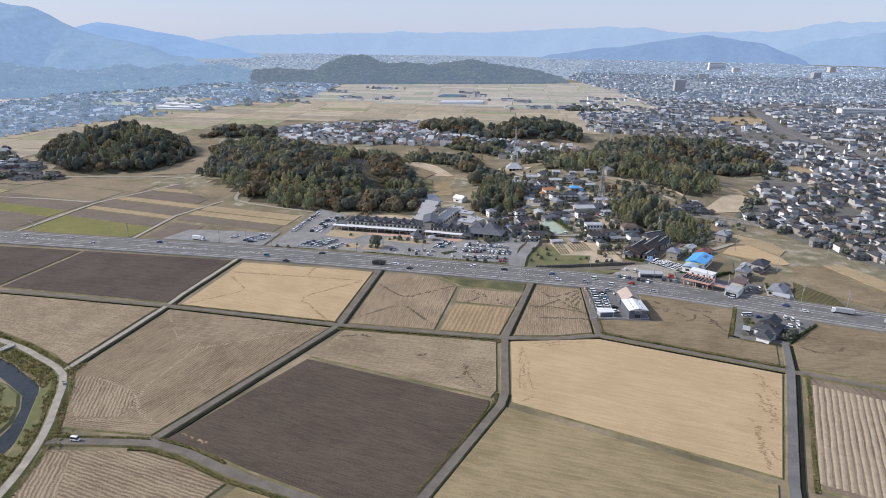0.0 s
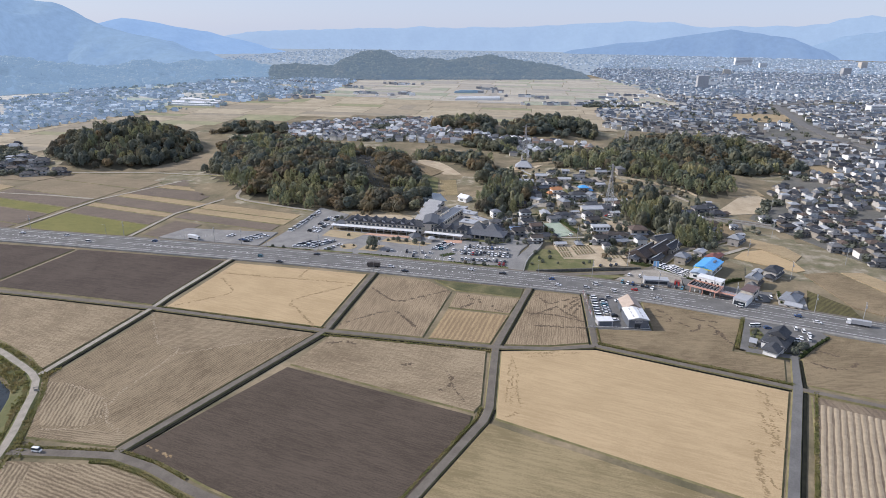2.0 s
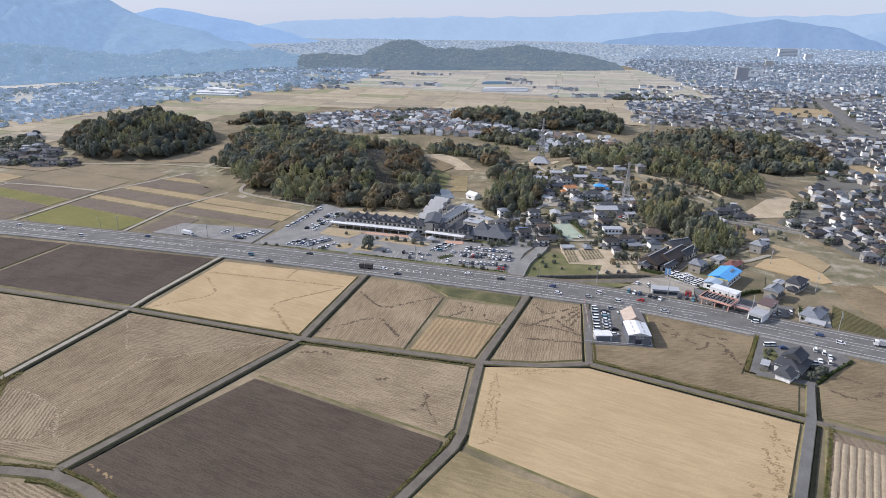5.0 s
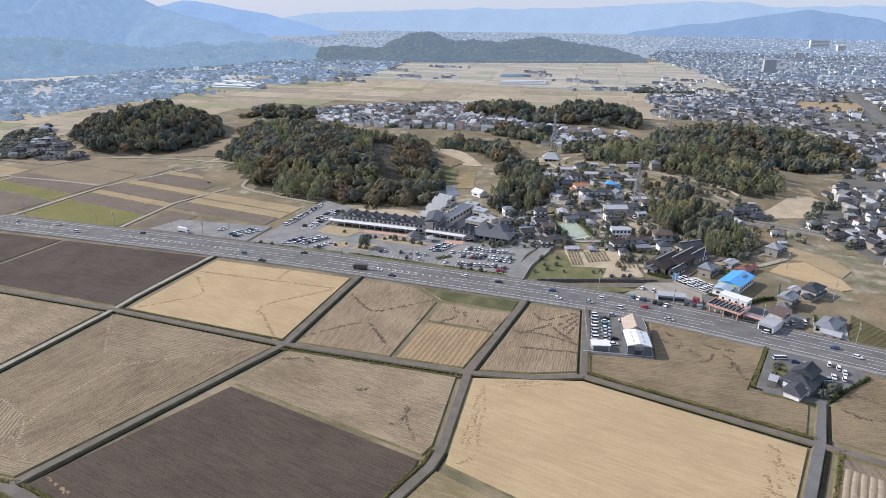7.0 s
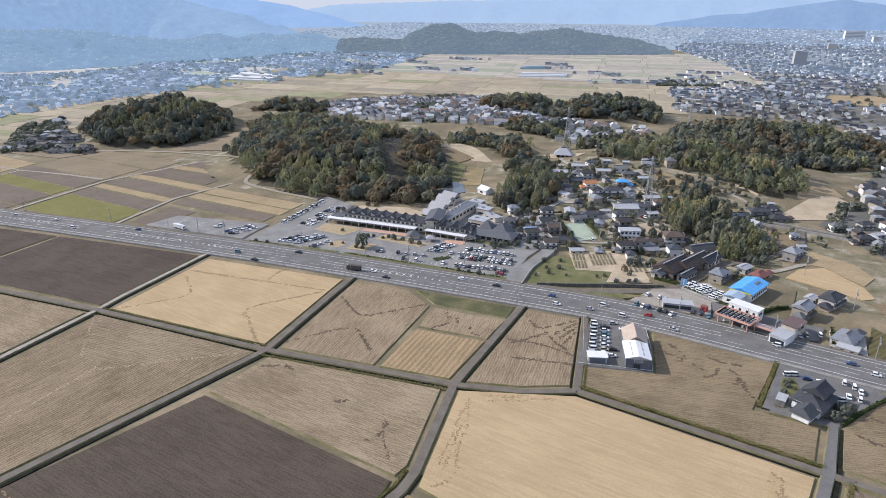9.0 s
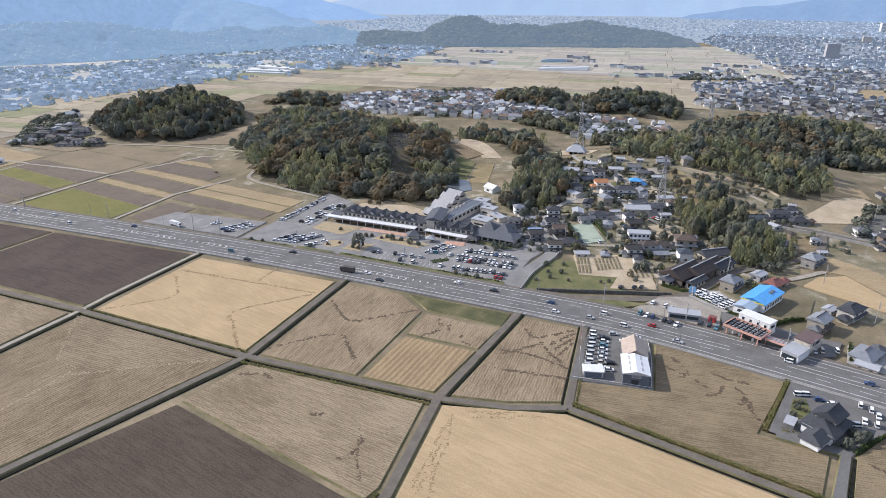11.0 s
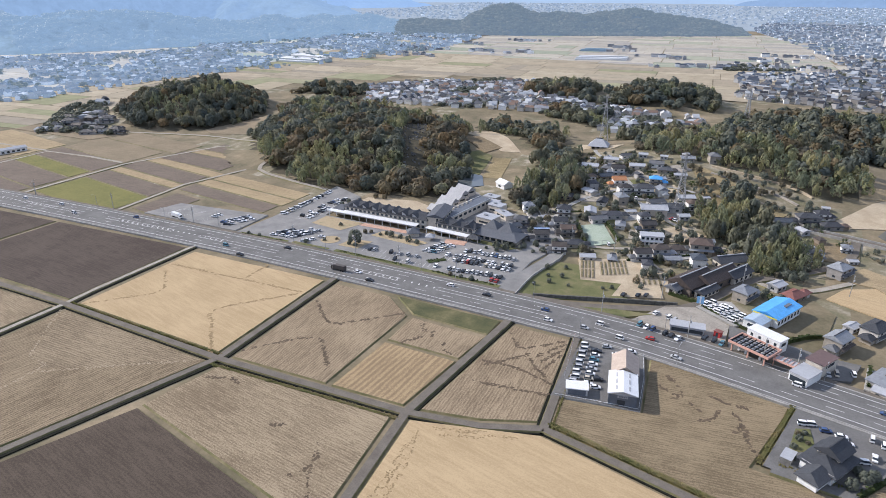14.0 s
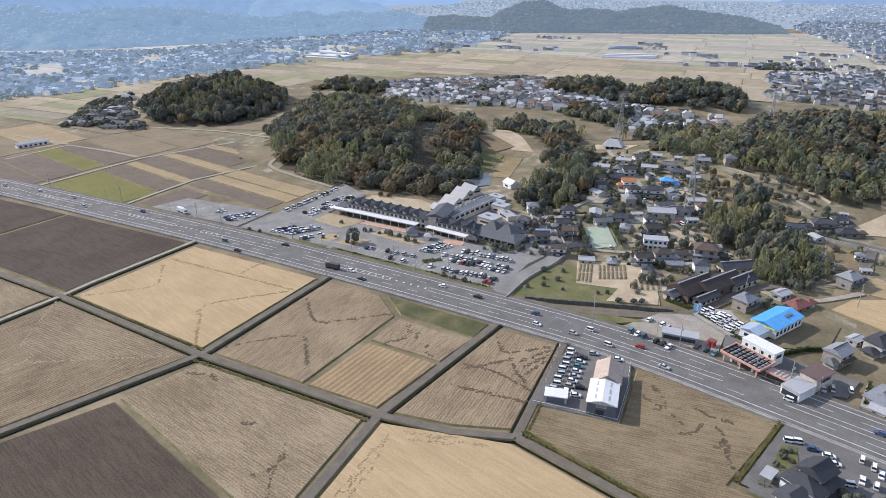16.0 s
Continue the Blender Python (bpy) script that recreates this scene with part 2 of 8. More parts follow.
class Soup:
    """Many small pieces gathered into one mesh."""

    def __init__(self):
        self.v, self.f, self.m, self.n = [], [], [], 0

    def add(self, verts, quads, slots=None):
        self.v.append(verts)
        self.f.append(quads + self.n)
        self.m.append(np.zeros(len(quads), np.int32) if slots is None else slots)
        self.n += len(verts)

    def make(self, name, *mats):
        v, f, m = np.concatenate(self.v), np.concatenate(self.f), np.concatenate(self.m)
        me = bpy.data.meshes.new(name)
        me.vertices.add(len(v))
        me.vertices.foreach_set("co", v.astype(np.float32).ravel())
        k = f.shape[1]
        me.loops.add(f.size)
        me.loops.foreach_set("vertex_index", f.astype(np.int32).ravel())
        me.polygons.add(len(f))
        me.polygons.foreach_set("loop_start", np.arange(0, f.size, k, dtype=np.int32))
        me.polygons.foreach_set("material_index", m.astype(np.int32))
        me.polygons.foreach_set("use_smooth", np.zeros(len(f), bool))
        me.update(calc_edges=True)
        me.validate()
        for q in mats:
            me.materials.append(q)
        return new(name, me)


# ---- the lie of the land ----
HILLS = [  # centre, half widths, height: wooded knolls and the rise of the old village
    (-545, 655, 100, 115, 27), (-275, 610, 135, 125, 17), (30, 690, 150, 120, 17), (110, 835, 150, 90, 15),
    (-75, 975, 90, 70, 17), (-200, 970, 70, 70, 10), (-290, 880, 230, 150, 6), (-482, 825, 70, 45, 8),
    (-40, 590, 120, 110, 6), (-150, 680, 90, 70, 6),
    (-375, 690, 100, 95, 12),
]


def hgt(x, y):
    z = 0.0
    for cx, cy, rx, ry, h in HILLS:
        d = ((x - cx) / rx) ** 2 + ((y - cy) / ry) ** 2
        if d < 1:
            z += h * (1 - d) ** 2 * (1 + 0.6 * d)
    return z


def grid_sheet(name, xs, ys, height, mat):
    nx, ny = len(xs), len(ys)
    v = np.array([(x, y, height(x, y)) for y in ys for x in xs])
    i = np.arange((nx - 1) * (ny - 1))
    a = i % (nx - 1) + (i // (nx - 1)) * nx
    s = Soup()
    s.add(v, np.stack([a, a + 1, a + nx + 1, a + nx], 1))
    ob = s.make(name, mat)
    ob.data.polygons.foreach_set("use_smooth", np.ones(len(ob.data.polygons), bool))
    return ob


def steps(*spans):
    out = []
    for a, b, d in spans:
        out += list(np.arange(a, b, d))
    return out


ground = grid_sheet("ground", steps((-5600, -1300, 330), (-1300, -720, 25), (-720, 240, 10), (240, 800, 35), (800, 5600, 400)),
                    steps((-1600, 100, 200), (100, 480, 30), (480, 1060, 10), (1060, 1900, 60), (1900, 5600, 300)), hgt, LAND)
tagged(ground, "dry autumn grassland and farmland around the fields", "ground", kind="structure")

# ---- roads and lanes ----
MAIN = smooth_line([(-1500, 215), (-900, 298), (-600, 338), (-435, 360), (-229, 376), (-130, 380.5), (-10, 382.5), (40, 380), (96, 371), (134, 364), (190, 355), (420, 320), (900, 240)])
X1 = [(-700, 262), (-420, 273), (-300, 280), (-219.5, 283.6), (-118.7, 284), (-32.5, 290.5), (-6, 296), (14, 305)]
X1B = [(14, 305), (98.6, 289), (170, 276), (300, 255)]
Y1 = [(-219.5, 210), (-219.5, 283.6), (-221, 300), (-222, 366)]
Y2 = [(-149, 173.6), (-118.7, 284), (-123.5, 368)]
Y3 = [(-55, 130), (-43, 168), (-26, 229), (-25.5, 238), (-32.5, 290.5), (-26.5, 370)]
Y4 = [(14, 305), (5.5, 369)]
Y5 = [(66, 130), (78.5, 203), (100, 290), (105, 318), (84, 320.5)]
Y5B = [(84, 320.5), (93, 360)]
BL = smooth_line([(-186, 164), (-147, 172), (-132, 170), (-108, 163), (-70, 156), (-30, 146), (10, 120)])
RIVERSIDE = smooth_line([(-330, 236), (-268, 226), (-240, 217), (-217, 206), (-203, 187), (-190, 166), (-180, 142), (-172, 110)])
NA = [(-412, 372), (-416, 464), (-392, 546), (-360, 566)]
NB = [(-318, 382), (-325, 446), (-311, 510), (-300, 524)]
BEND = smooth_line([(-520, 545), (-440, 570), (-392, 572), (-345, 556), (-312, 530), (-306, 508), (-290, 497), (-222, 487)])
EASTWAY = smooth_line([(-38, 394), (-38, 420), (-33, 447), (-36, 466), (-50, 484), (-70, 510), (-78, 540)])
ROADS = []


def road(name, line, width, z, mat, label, edge=GRASS, flare=0.6):
    ob = part(name, ribbon(bmesh.new(), line, width, z, z + 0.2, flare, 0, 1), (mat, edge))
    ROADS.append((line, width / 2))
    return tagged(ob, label, "road", kind="structure")


road("road", MAIN, 24.5, 1.0, ASPHALT, "four-lane grey asphalt main road through the fields", CONCRETE, 0.3)
road("lane_1", X1, 3.0, 0.8, LANE, "narrow asphalt farm lane between rice fields")
road("lane_2", X1B, 3.0, 0.8, LANE, "narrow asphalt farm lane between rice fields")
road("lane_3", Y1, 2.5, 0.79, GRAVEL, "pale farm lane between rice fields")
road("lane_4", Y2, 3.0, 0.79, LANE, "narrow farm lane beside a ditch")
road("lane_5", Y3, 3.3, 0.81, LANE, "narrow asphalt farm lane between rice fields")
road("lane_6", Y4, 3.0, 0.82, LANE, "narrow asphalt farm lane beside the truck yard")
road("lane_7", Y5, 3.6, 0.83, ASPHALT, "dark asphalt farm road with a ditch beside it")
road("lane_8", Y5B, 5.0, 0.84, ASPHALT, "asphalt side road up to the main road")
road("lane_9", BL, 3.8, 0.82, LANE, "asphalt lane by the stubble fields")
road("lane_10", RIVERSIDE, 3.0, 0.85, GRAVEL, "pale gravel track along the stream bank", GREEN, 2.0)
road("lane_11", NA, 3.0, 0.5, GRAVEL, "pale farm track between strip fields")
road("lane_12", NB, 3.0, 0.5, GRAVEL, "pale farm track between strip fields")
road("lane_13", [(x, y, hgt(x, y)) for x, y, _ in BEND], 3.4, 0.6, GRAVEL, "pale track that bends round the wooded hill")
road("lane_31", [(-512.6, 402.0), (-515.7, 459.0), (-463.0, 465.0), (-421.7, 465.3)], 3.2, 0.5, GRAVEL, "pale farm track between strip fields")
road("lane_32", [(-607.0, 453.6), (-518.3, 460.5)], 3.0, 0.49, GRAVEL, "pale farm track to a depot")
road("lane_14", [(x, y, hgt(x, y)) for x, y, _ in EASTWAY], 7.0, 0.86, LOT_ASPHALT, "asphalt lane up to the village with a pale kerb", CONCRETE)

# ---- fields ----
FIELDS = []


def field(n, poly, mat, label, z=0.55, gap=1.0):
    if sum(a[0] * b[1] - b[0] * a[1] for a, b in zip(poly, poly[1:] + poly[:1])) < 0:
        poly = poly[::-1]
    ob = part(f"field_{n}", prism(bmesh.new(), inset(poly, gap), -0.1, z, 0.7, 1), (mat, GRASS))
    FIELDS.append(poly)
    return tagged(ob, label, "field", kind="structure")


PLOUGHED = field_surface("ploughed soil", (0.109, 0.086, 0.067), (0.064, 0.05, 0.039), 99, 1.2, 0.25, 0.3)
PLOUGHED_B = field_surface("ploughed soil along", (0.102, 0.082, 0.067), (0.066, 0.051, 0.043), 92, 1.4, 0.35, 0.5)
STUBBLE = field_surface("stubble across", (0.292, 0.23, 0.152), (0.132, 0.10, 0.065), 11, 1.25, 0.8, 0.35, 3.0)
STUBBLE_D = field_surface("stubble by the stream", (0.335, 0.268, 0.18), (0.14, 0.106, 0.07), 99, 1.5, 1.0, 0.3, 2.5)
STUBBLE_B = field_surface("stubble along", (0.335, 0.268, 0.18), (0.165, 0.125, 0.082), 96, 1.0, 0.5, 0.4, 3.5)
STUBBLE_C = field_surface("stubble rows north", (0.33, 0.258, 0.172), (0.16, 0.12, 0.08), -4, 1.15, 0.6, 0.4, 2.5)
GOLD = field_surface("cut straw", (0.455, 0.342, 0.205), (0.355, 0.262, 0.152), 100, 2.0, 0.2, 0.4, 1.0)
GOLD_B = field_surface("cut straw with green", (0.30, 0.24, 0.14), (0.19, 0.152, 0.085), 95, 2.0, 0.2, 0.7, 1.0)
RIDGED = field_surface("ridged rows", (0.37, 0.275, 0.16), (0.215, 0.155, 0.095), 2, 2.4, 0.9, 0.3, 0.8)
FALLOW = field_surface("fallow brown", (0.262, 0.205, 0.13), (0.14, 0.108, 0.068), 80, 1.15, 0.6, 0.55, 1.8)

field(1, [(-331, 283), (-222, 287), (-224, 361), (-331, 352)], PLOUGHED_B, "dark ploughed field beside the main road")
field(2, [(-520, 272), (-333, 281), (-333, 352), (-520, 334)], PLOUGHED_B, "dull dark brown ploughed field beside the main road")
field(3, [(-330, 245), (-262, 230), (-236, 221), (-222, 213), (-222, 280), (-300, 277), (-420, 270), (-420, 250)], STUBBLE_B, "pale stubble field by the stream")
field(4, [(-214.6, 205), (-198, 186), (-188, 172), (-151, 176), (-121, 281), (-214.4, 280.5)], STUBBLE, "harvested rice field with rows of tan stubble")
field(5, [(-214.4, 286.5), (-121.5, 287), (-126, 364), (-216, 359)], GOLD, "golden straw field beside the main road")
field(6, [(-115, 287), (-68.5, 290.5), (-69, 352), (-87, 365), (-119.4, 363.5)], STUBBLE_C, "tan stubble field crossed by dark drainage furrows")
field(7, [(-67, 290.5), (-35, 293), (-31.5, 329), (-66.5, 328)], RIDGED, "golden field in raised rows")
field(8, [(-66.5, 329), (-31.5, 330), (-29, 351), (-67.5, 352)], STUBBLE_C, "tan stubble field with dark furrows")
field(9, [(-85, 366.5), (-68, 353.5), (-29, 353), (-29, 368)], ROUGH_GRASS, "strip of rough green grass below the road")
field(10, [(-29.5, 293.5), (-7, 299), (11.5, 307.5), (4, 367), (-23.5, 367)], STUBBLE_C, "tan stubble field with dark drainage furrows")
field(11, [(-120.2, 248.2), (-30.4, 233.1), (-28.5, 240), (-35.5, 287), (-114.6, 281)], STUBBLE_B, "harvested rice field with rows of tan stubble")
field(12, [(-145.9, 174.8), (-131, 173), (-107, 166), (-45.5, 152), (-30, 226), (-30.4, 232), (-120.0, 247.2)], PLOUGHED, "freshly ploughed dark brown field")
field(13, [(-22.5, 231.4), (76.5, 205.5), (96.5, 286), (14, 302), (-30, 288)], GOLD, "wide golden straw field")
field(14, [(-49, 140), (56, 120), (74.5, 203), (-24, 229)], GOLD_B, "greenish tan grass stubble field")
RIDGE_SOIL = field_surface("ridge soil", (0.24, 0.19, 0.135), (0.13, 0.10, 0.075), -14, 2.4, 0.3, 0.4, 1.0)
field(15, [(86.5, 203), (250, 150), (300, 252), (103.5, 285)], RIDGE_SOIL, "brown field in long raised ridges")
field(16, [(103.5, 293), (300, 258), (320, 328), (190, 341), (128, 351), (107.5, 319)], FALLOW, "tan fallow field beside the main road")
field(17, [(13.5, 309.5), (97, 293.5), (101, 316), (79, 319), (89, 358), (36, 370), (41, 331), (12, 325)], FALLOW, "brown weedy field beside the truck yard")
field(18, [(-186, 160), (-148, 168), (-132, 166), (-109, 159), (-122, 120), (-170, 120), (-177, 142)], STUBBLE_D, "harvested rice field with curving stubble rows")
field(19, [(-106, 159), (-47, 149), (-58, 110), (-118, 120)], GOLD_B, "green-tan field by the lane")

# headlands where the harvester turned, with rows of their own
HEADLAND = field_surface("headland stubble", (0.345, 0.278, 0.188), (0.145, 0.112, 0.075), -27, 1.5, 1.1, 0.3, 2.5)
HEADLAND_B = field_surface("headland stubble across", (0.31, 0.248, 0.167), (0.145, 0.11, 0.073), 86, 1.2, 0.8, 0.3, 3.0)
for parent, poly, mat in (
        (4, [(-212, 207), (-197, 188), (-188.5, 180), (-172, 184), (-171.5, 193), (-180, 202.5), (-201, 208)], HEADLAND),
        (4, [(-213, 279), (-188.6, 249.5), (-175, 245), (-148.5, 261.5), (-123.5, 279.5)], HEADLAND_B),
        (4, [(-187, 174.2), (-153, 177.6), (-151, 184), (-171, 183), (-187, 179)], HEADLAND_B),
        (18, [(-183, 158), (-172, 160), (-160, 140), (-158, 122), (-169, 122), (-175, 143)], HEADLAND)):
    if sum(a[0] * b[1] - b[0] * a[1] for a, b in zip(poly, poly[1:] + poly[:1])) < 0:
        poly = poly[::-1]
    part("headland", prism(bmesh.new(), poly, 0.5, 0.566), mat, bpy.data.objects[f"field_{parent}"])

# ---- strip fields north of the main road ----
STRIP_TAN = field_surface("strip stubble", (0.37, 0.29, 0.175), (0.26, 0.20, 0.125), 85, 1.8, 0.3, 0.4)
STRIP_GREEN = field_surface("young green crop", (0.20, 0.185, 0.07), (0.14, 0.14, 0.055), 85, 1.2, 0.3, 0.5)
STRIP_BROWN = field_surface("strip soil", (0.185, 0.15, 0.12), (0.13, 0.105, 0.085), 85, 1.5, 0.3, 0.4)
FAN = field_surface("far stubble", (0.26, 0.21, 0.145), (0.19, 0.155, 0.105), 80, 2.0, 0.3, 0.5)
number = 20
for x0, x1, y0, y1, sl, mat, text in (
        (-410, -322, 378, 418, 0.12, STRIP_GREEN, "strip of young green crop by the main road"),
        (-411, -325, 419, 440, 0.12, STRIP_BROWN, "bare brown strip field"),
        (-412, -326, 441, 451, 0.12, STRIP_TAN, "narrow golden stubble strip"),
        (-413, -325, 452, 474, 0.12, STRIP_BROWN, "bare brown strip field"),
        (-412, -318, 475, 487, 0.12, STRIP_TAN, "narrow golden stubble strip"),
        (-407, -330, 488, 516, 0.05, STRIP_BROWN, "bare brown strip field"),
        (-402, -350, 517, 528, 0.05, STRIP_TAN, "pale stubble strip"),
        (-395, -345, 529, 553, 0.05, STRIP_BROWN, "bare brown strip field"),
        (-344, -318, 506, 531, 0.0, STRIP_TAN, "pale stubble plot by the bend of the track"),
        (-319, -228, 431, 447, 0.1, STRIP_BROWN, "bare strip beside the car park"),
        (-319, -226, 448, 461, 0.1, STRIP_TAN, "golden stubble strip beside the car park"),
        (-317, -226, 462, 478, 0.1, STRIP_TAN, "golden stubble strip below the wood"),
        (-313, -286, 390, 428, 0.1, STRIP_BROWN, "brown plot beside the car park"),
        (-520, -420, 366, 392, 0.12, STRIP_BROWN, "brown strip field"), (-520, -420, 393, 422, 0.12, STRIP_BROWN, "bare brown strip field"),
        (-520, -421, 423, 441, 0.12, STRIP_GREEN, "dull green strip field"), (-520, -421, 442, 470, 0.12, STRIP_BROWN, "bare brown strip field"),
        (-520, -420, 471, 512, 0.12, FAN, "faded stubble field"), (-512, -408, 513, 545, 0.1, FAN, "faded stubble field"),
        (-640, -525, 366, 400, 0.12, STRIP_BROWN, "brown field"), (-640, -525, 402, 440, 0.12, FAN, "faded stubble field"), (-640, -525, 442, 490, 0.12, STRIP_TAN, "pale stubble field")):
    m = (x0 + x1) / 2
    field(number, [(x0, y0 + sl * (m - x0)), (x1, y0 + sl * (m - x1)), (x1, y1 + sl * (m - x1)), (x0, y1 + sl * (m - x0))], mat, text, 0.35, 0.5)
    number += 1

# ---- woods: outline, spacing, tree height, kinds ----
WOODS = {
    "main": [(-305, 512), (-262, 494), (-227, 491), (-186, 497), (-142, 510), (-140, 535), (-158, 588), (-190, 640), (-196, 690), (-250, 712), (-300, 700), (-385, 672), (-402, 630), (-392, 590), (-345, 545)],
    "knoll": [(-622, 640), (-585, 580), (-530, 558), (-470, 580), (-446, 625), (-462, 680), (-505, 735), (-565, 755), (-615, 705)],
    "small": [(-532, 800), (-437, 806), (-428, 845), (-505, 852)],
    "belt": [(-215, 735), (-178, 752), (-120, 728), (-106, 670), (-118, 655), (-150, 688), (-190, 704)],
    "upper": [(-398, 640), (-440, 688), (-430, 742), (-365, 762), (-300, 748), (-250, 738), (-200, 690), (-300, 698)],
    "belt two": [(-112, 620), (-76, 608), (-72, 655), (-112, 662)],
    "bamboo": [(-84, 512), (-62, 516), (-52, 540), (-54, 590), (-86, 596), (-92, 550)],
    "far hill": [(-140, 915), (-5, 935), (-22, 1010), (-90, 1040), (-135, 960)],
    "ridge": [(-240, 930), (-150, 908), (-165, 1015), (-252, 1045)],
    "mid": [(-172, 812), (-100, 788), (-105, 835), (-175, 848)],
    "right": [(-42, 664), (24, 646), (62, 634), (92, 618), (120, 632), (128, 668), (92, 712), (5, 715), (-45, 695)],
    "right back": [(-95, 716), (-20, 722), (90, 722), (150, 742), (215, 775), (210, 845), (135, 890), (20, 880), (10, 800)],
    "lower": [(24, 538), (34, 568), (62, 552), (92, 512), (104, 510), (100, 497), (84, 500), (66, 498), (46, 514)],
    "clump": [(60, 474), (72, 474), (84, 482), (90, 496), (82, 503), (66, 496)],
    "patch": [(33, 582), (56, 570), (58, 600), (34, 596)],
}
def leaf_kinds(name, tones, scale):
    """Four trees' worth of tints of one kind of leaf."""
    return [leaves(f"{name} {i}" if i else name, *[tuple(k * q for k, q in zip(c, tint)) for c in tones], scale) for i, tint in enumerate(((1, 1, 1), (0.78, 0.84, 0.92), (1.22, 1.16, 1.04), (1.0, 0.92, 0.8)))]


OAKS = leaf_kinds("evergreen oak leaves", ((0.118, 0.134, 0.112), (0.158, 0.172, 0.136), (0.205, 0.208, 0.152)), 0.075)
BAMBOOS = leaf_kinds("bamboo leaves", ((0.185, 0.205, 0.125), (0.245, 0.26, 0.158), (0.31, 0.305, 0.19)), 0.05)
RUSTS = leaf_kinds("autumn leaves", ((0.125, 0.12, 0.088), (0.175, 0.15, 0.10), (0.23, 0.175, 0.11)), 0.075)
OAK, BAMBOO, RUST = OAKS[0], BAMBOOS[0], RUSTS[0]
BARK = surface("bark", (0.07, 0.055, 0.04), (0.13, 0.105, 0.08), 1.2, 0.95, bump=0.4)


def crown_proto(seed, kind):
    """Leaf clumps on the lobes of a rounded crown: an array of corners, four for each clump. One unit wide, one unit high."""
    r = np.random.RandomState(seed)
    lobes = []
    count = 13 if kind != "bamboo" else 9
    for i in range(count):
        up = 0.94 - 1.45 * (i + 0.5) / count + r.uniform(-0.08, 0.08)
        a = i * 2.4 + r.uniform(-0.4, 0.4)
        flat = math.sqrt(max(0.02, 1 - up * up))
        if kind == "bamboo":
            lobes.append((0.27 * flat * math.cos(a), 0.27 * flat * math.sin(a), 0.5 + 0.4 * up, r.uniform(0.14, 0.2)))
        else:
            lobes.append((0.33 * flat * math.cos(a) * r.uniform(0.8, 1.1), 0.33 * flat * math.sin(a) * r.uniform(0.8, 1.1), 0.48 + 0.33 * up, r.uniform(0.16, 0.25)))
    quads = []
    per = 25 if kind != "bamboo" else 34
    heart = np.array((0, 0, 0.42))
    for c0 in lobes:
        mid, rad = np.array(c0[:3]), c0[3]
        out = (mid - heart) / np.linalg.norm(mid - heart)
        for _ in range(per):
            v = r.normal(size=3)
            v /= np.linalg.norm(v)
            if v @ out < -0.25:
                v = v - 2 * (v @ out) * out
            c = mid + v * rad * r.uniform(0.82, 1.1)
            c[2] = max(c[2], 0.06)
            nrm = v + 0.45 * out + r.normal(size=3) * 0.13
            nrm /= np.linalg.norm(nrm)
            u = np.cross(nrm, r.normal(size=3))
            u /= np.linalg.norm(u)
            w = np.cross(nrm, u)
            s = r.uniform(0.04, 0.075) * (0.62 if kind == "bamboo" else 1.0)
            k = s * (1.8 if kind == "bamboo" else 1.0)
            if kind == "bamboo":
                w = np.array((0, 0, 1.0)) * 0.5 + w * 0.6
            quads.append([c - u * s - w * k, c + u * s - w * k * 0.8, c + u * s * 0.7 + w * k, c - u * s * 0.8 + w * k * 0.9])
    return np.array(quads)


CROWNS = {k: [crown_proto(10 * i + s, k) for s in range(6)] for i, k in enumerate(("oak", "bamboo", "rust"))}


def plant(soup, rng, kind, x, y, z, wide, high, thin=1, shade=0):
    q = CROWNS[kind][rng.randint(6)][::thin]
    if thin > 1:  # fewer, larger clumps far away
        q = q.mean(1, keepdims=True) + (q - q.mean(1, keepdims=True)) * 1.42
    a = rng.uniform(0, 6.283)
    ca, sa = math.cos(a), math.sin(a)
    v = q.reshape(-1, 3)
    v = np.stack([(v[:, 0] * ca - v[:, 1] * sa) * wide + x, (v[:, 0] * sa + v[:, 1] * ca) * wide + y, v[:, 2] * high + z], 1)
    soup.add(v, np.arange(len(v)).reshape(-1, 4), np.full(len(v) // 4, shade, np.int32))


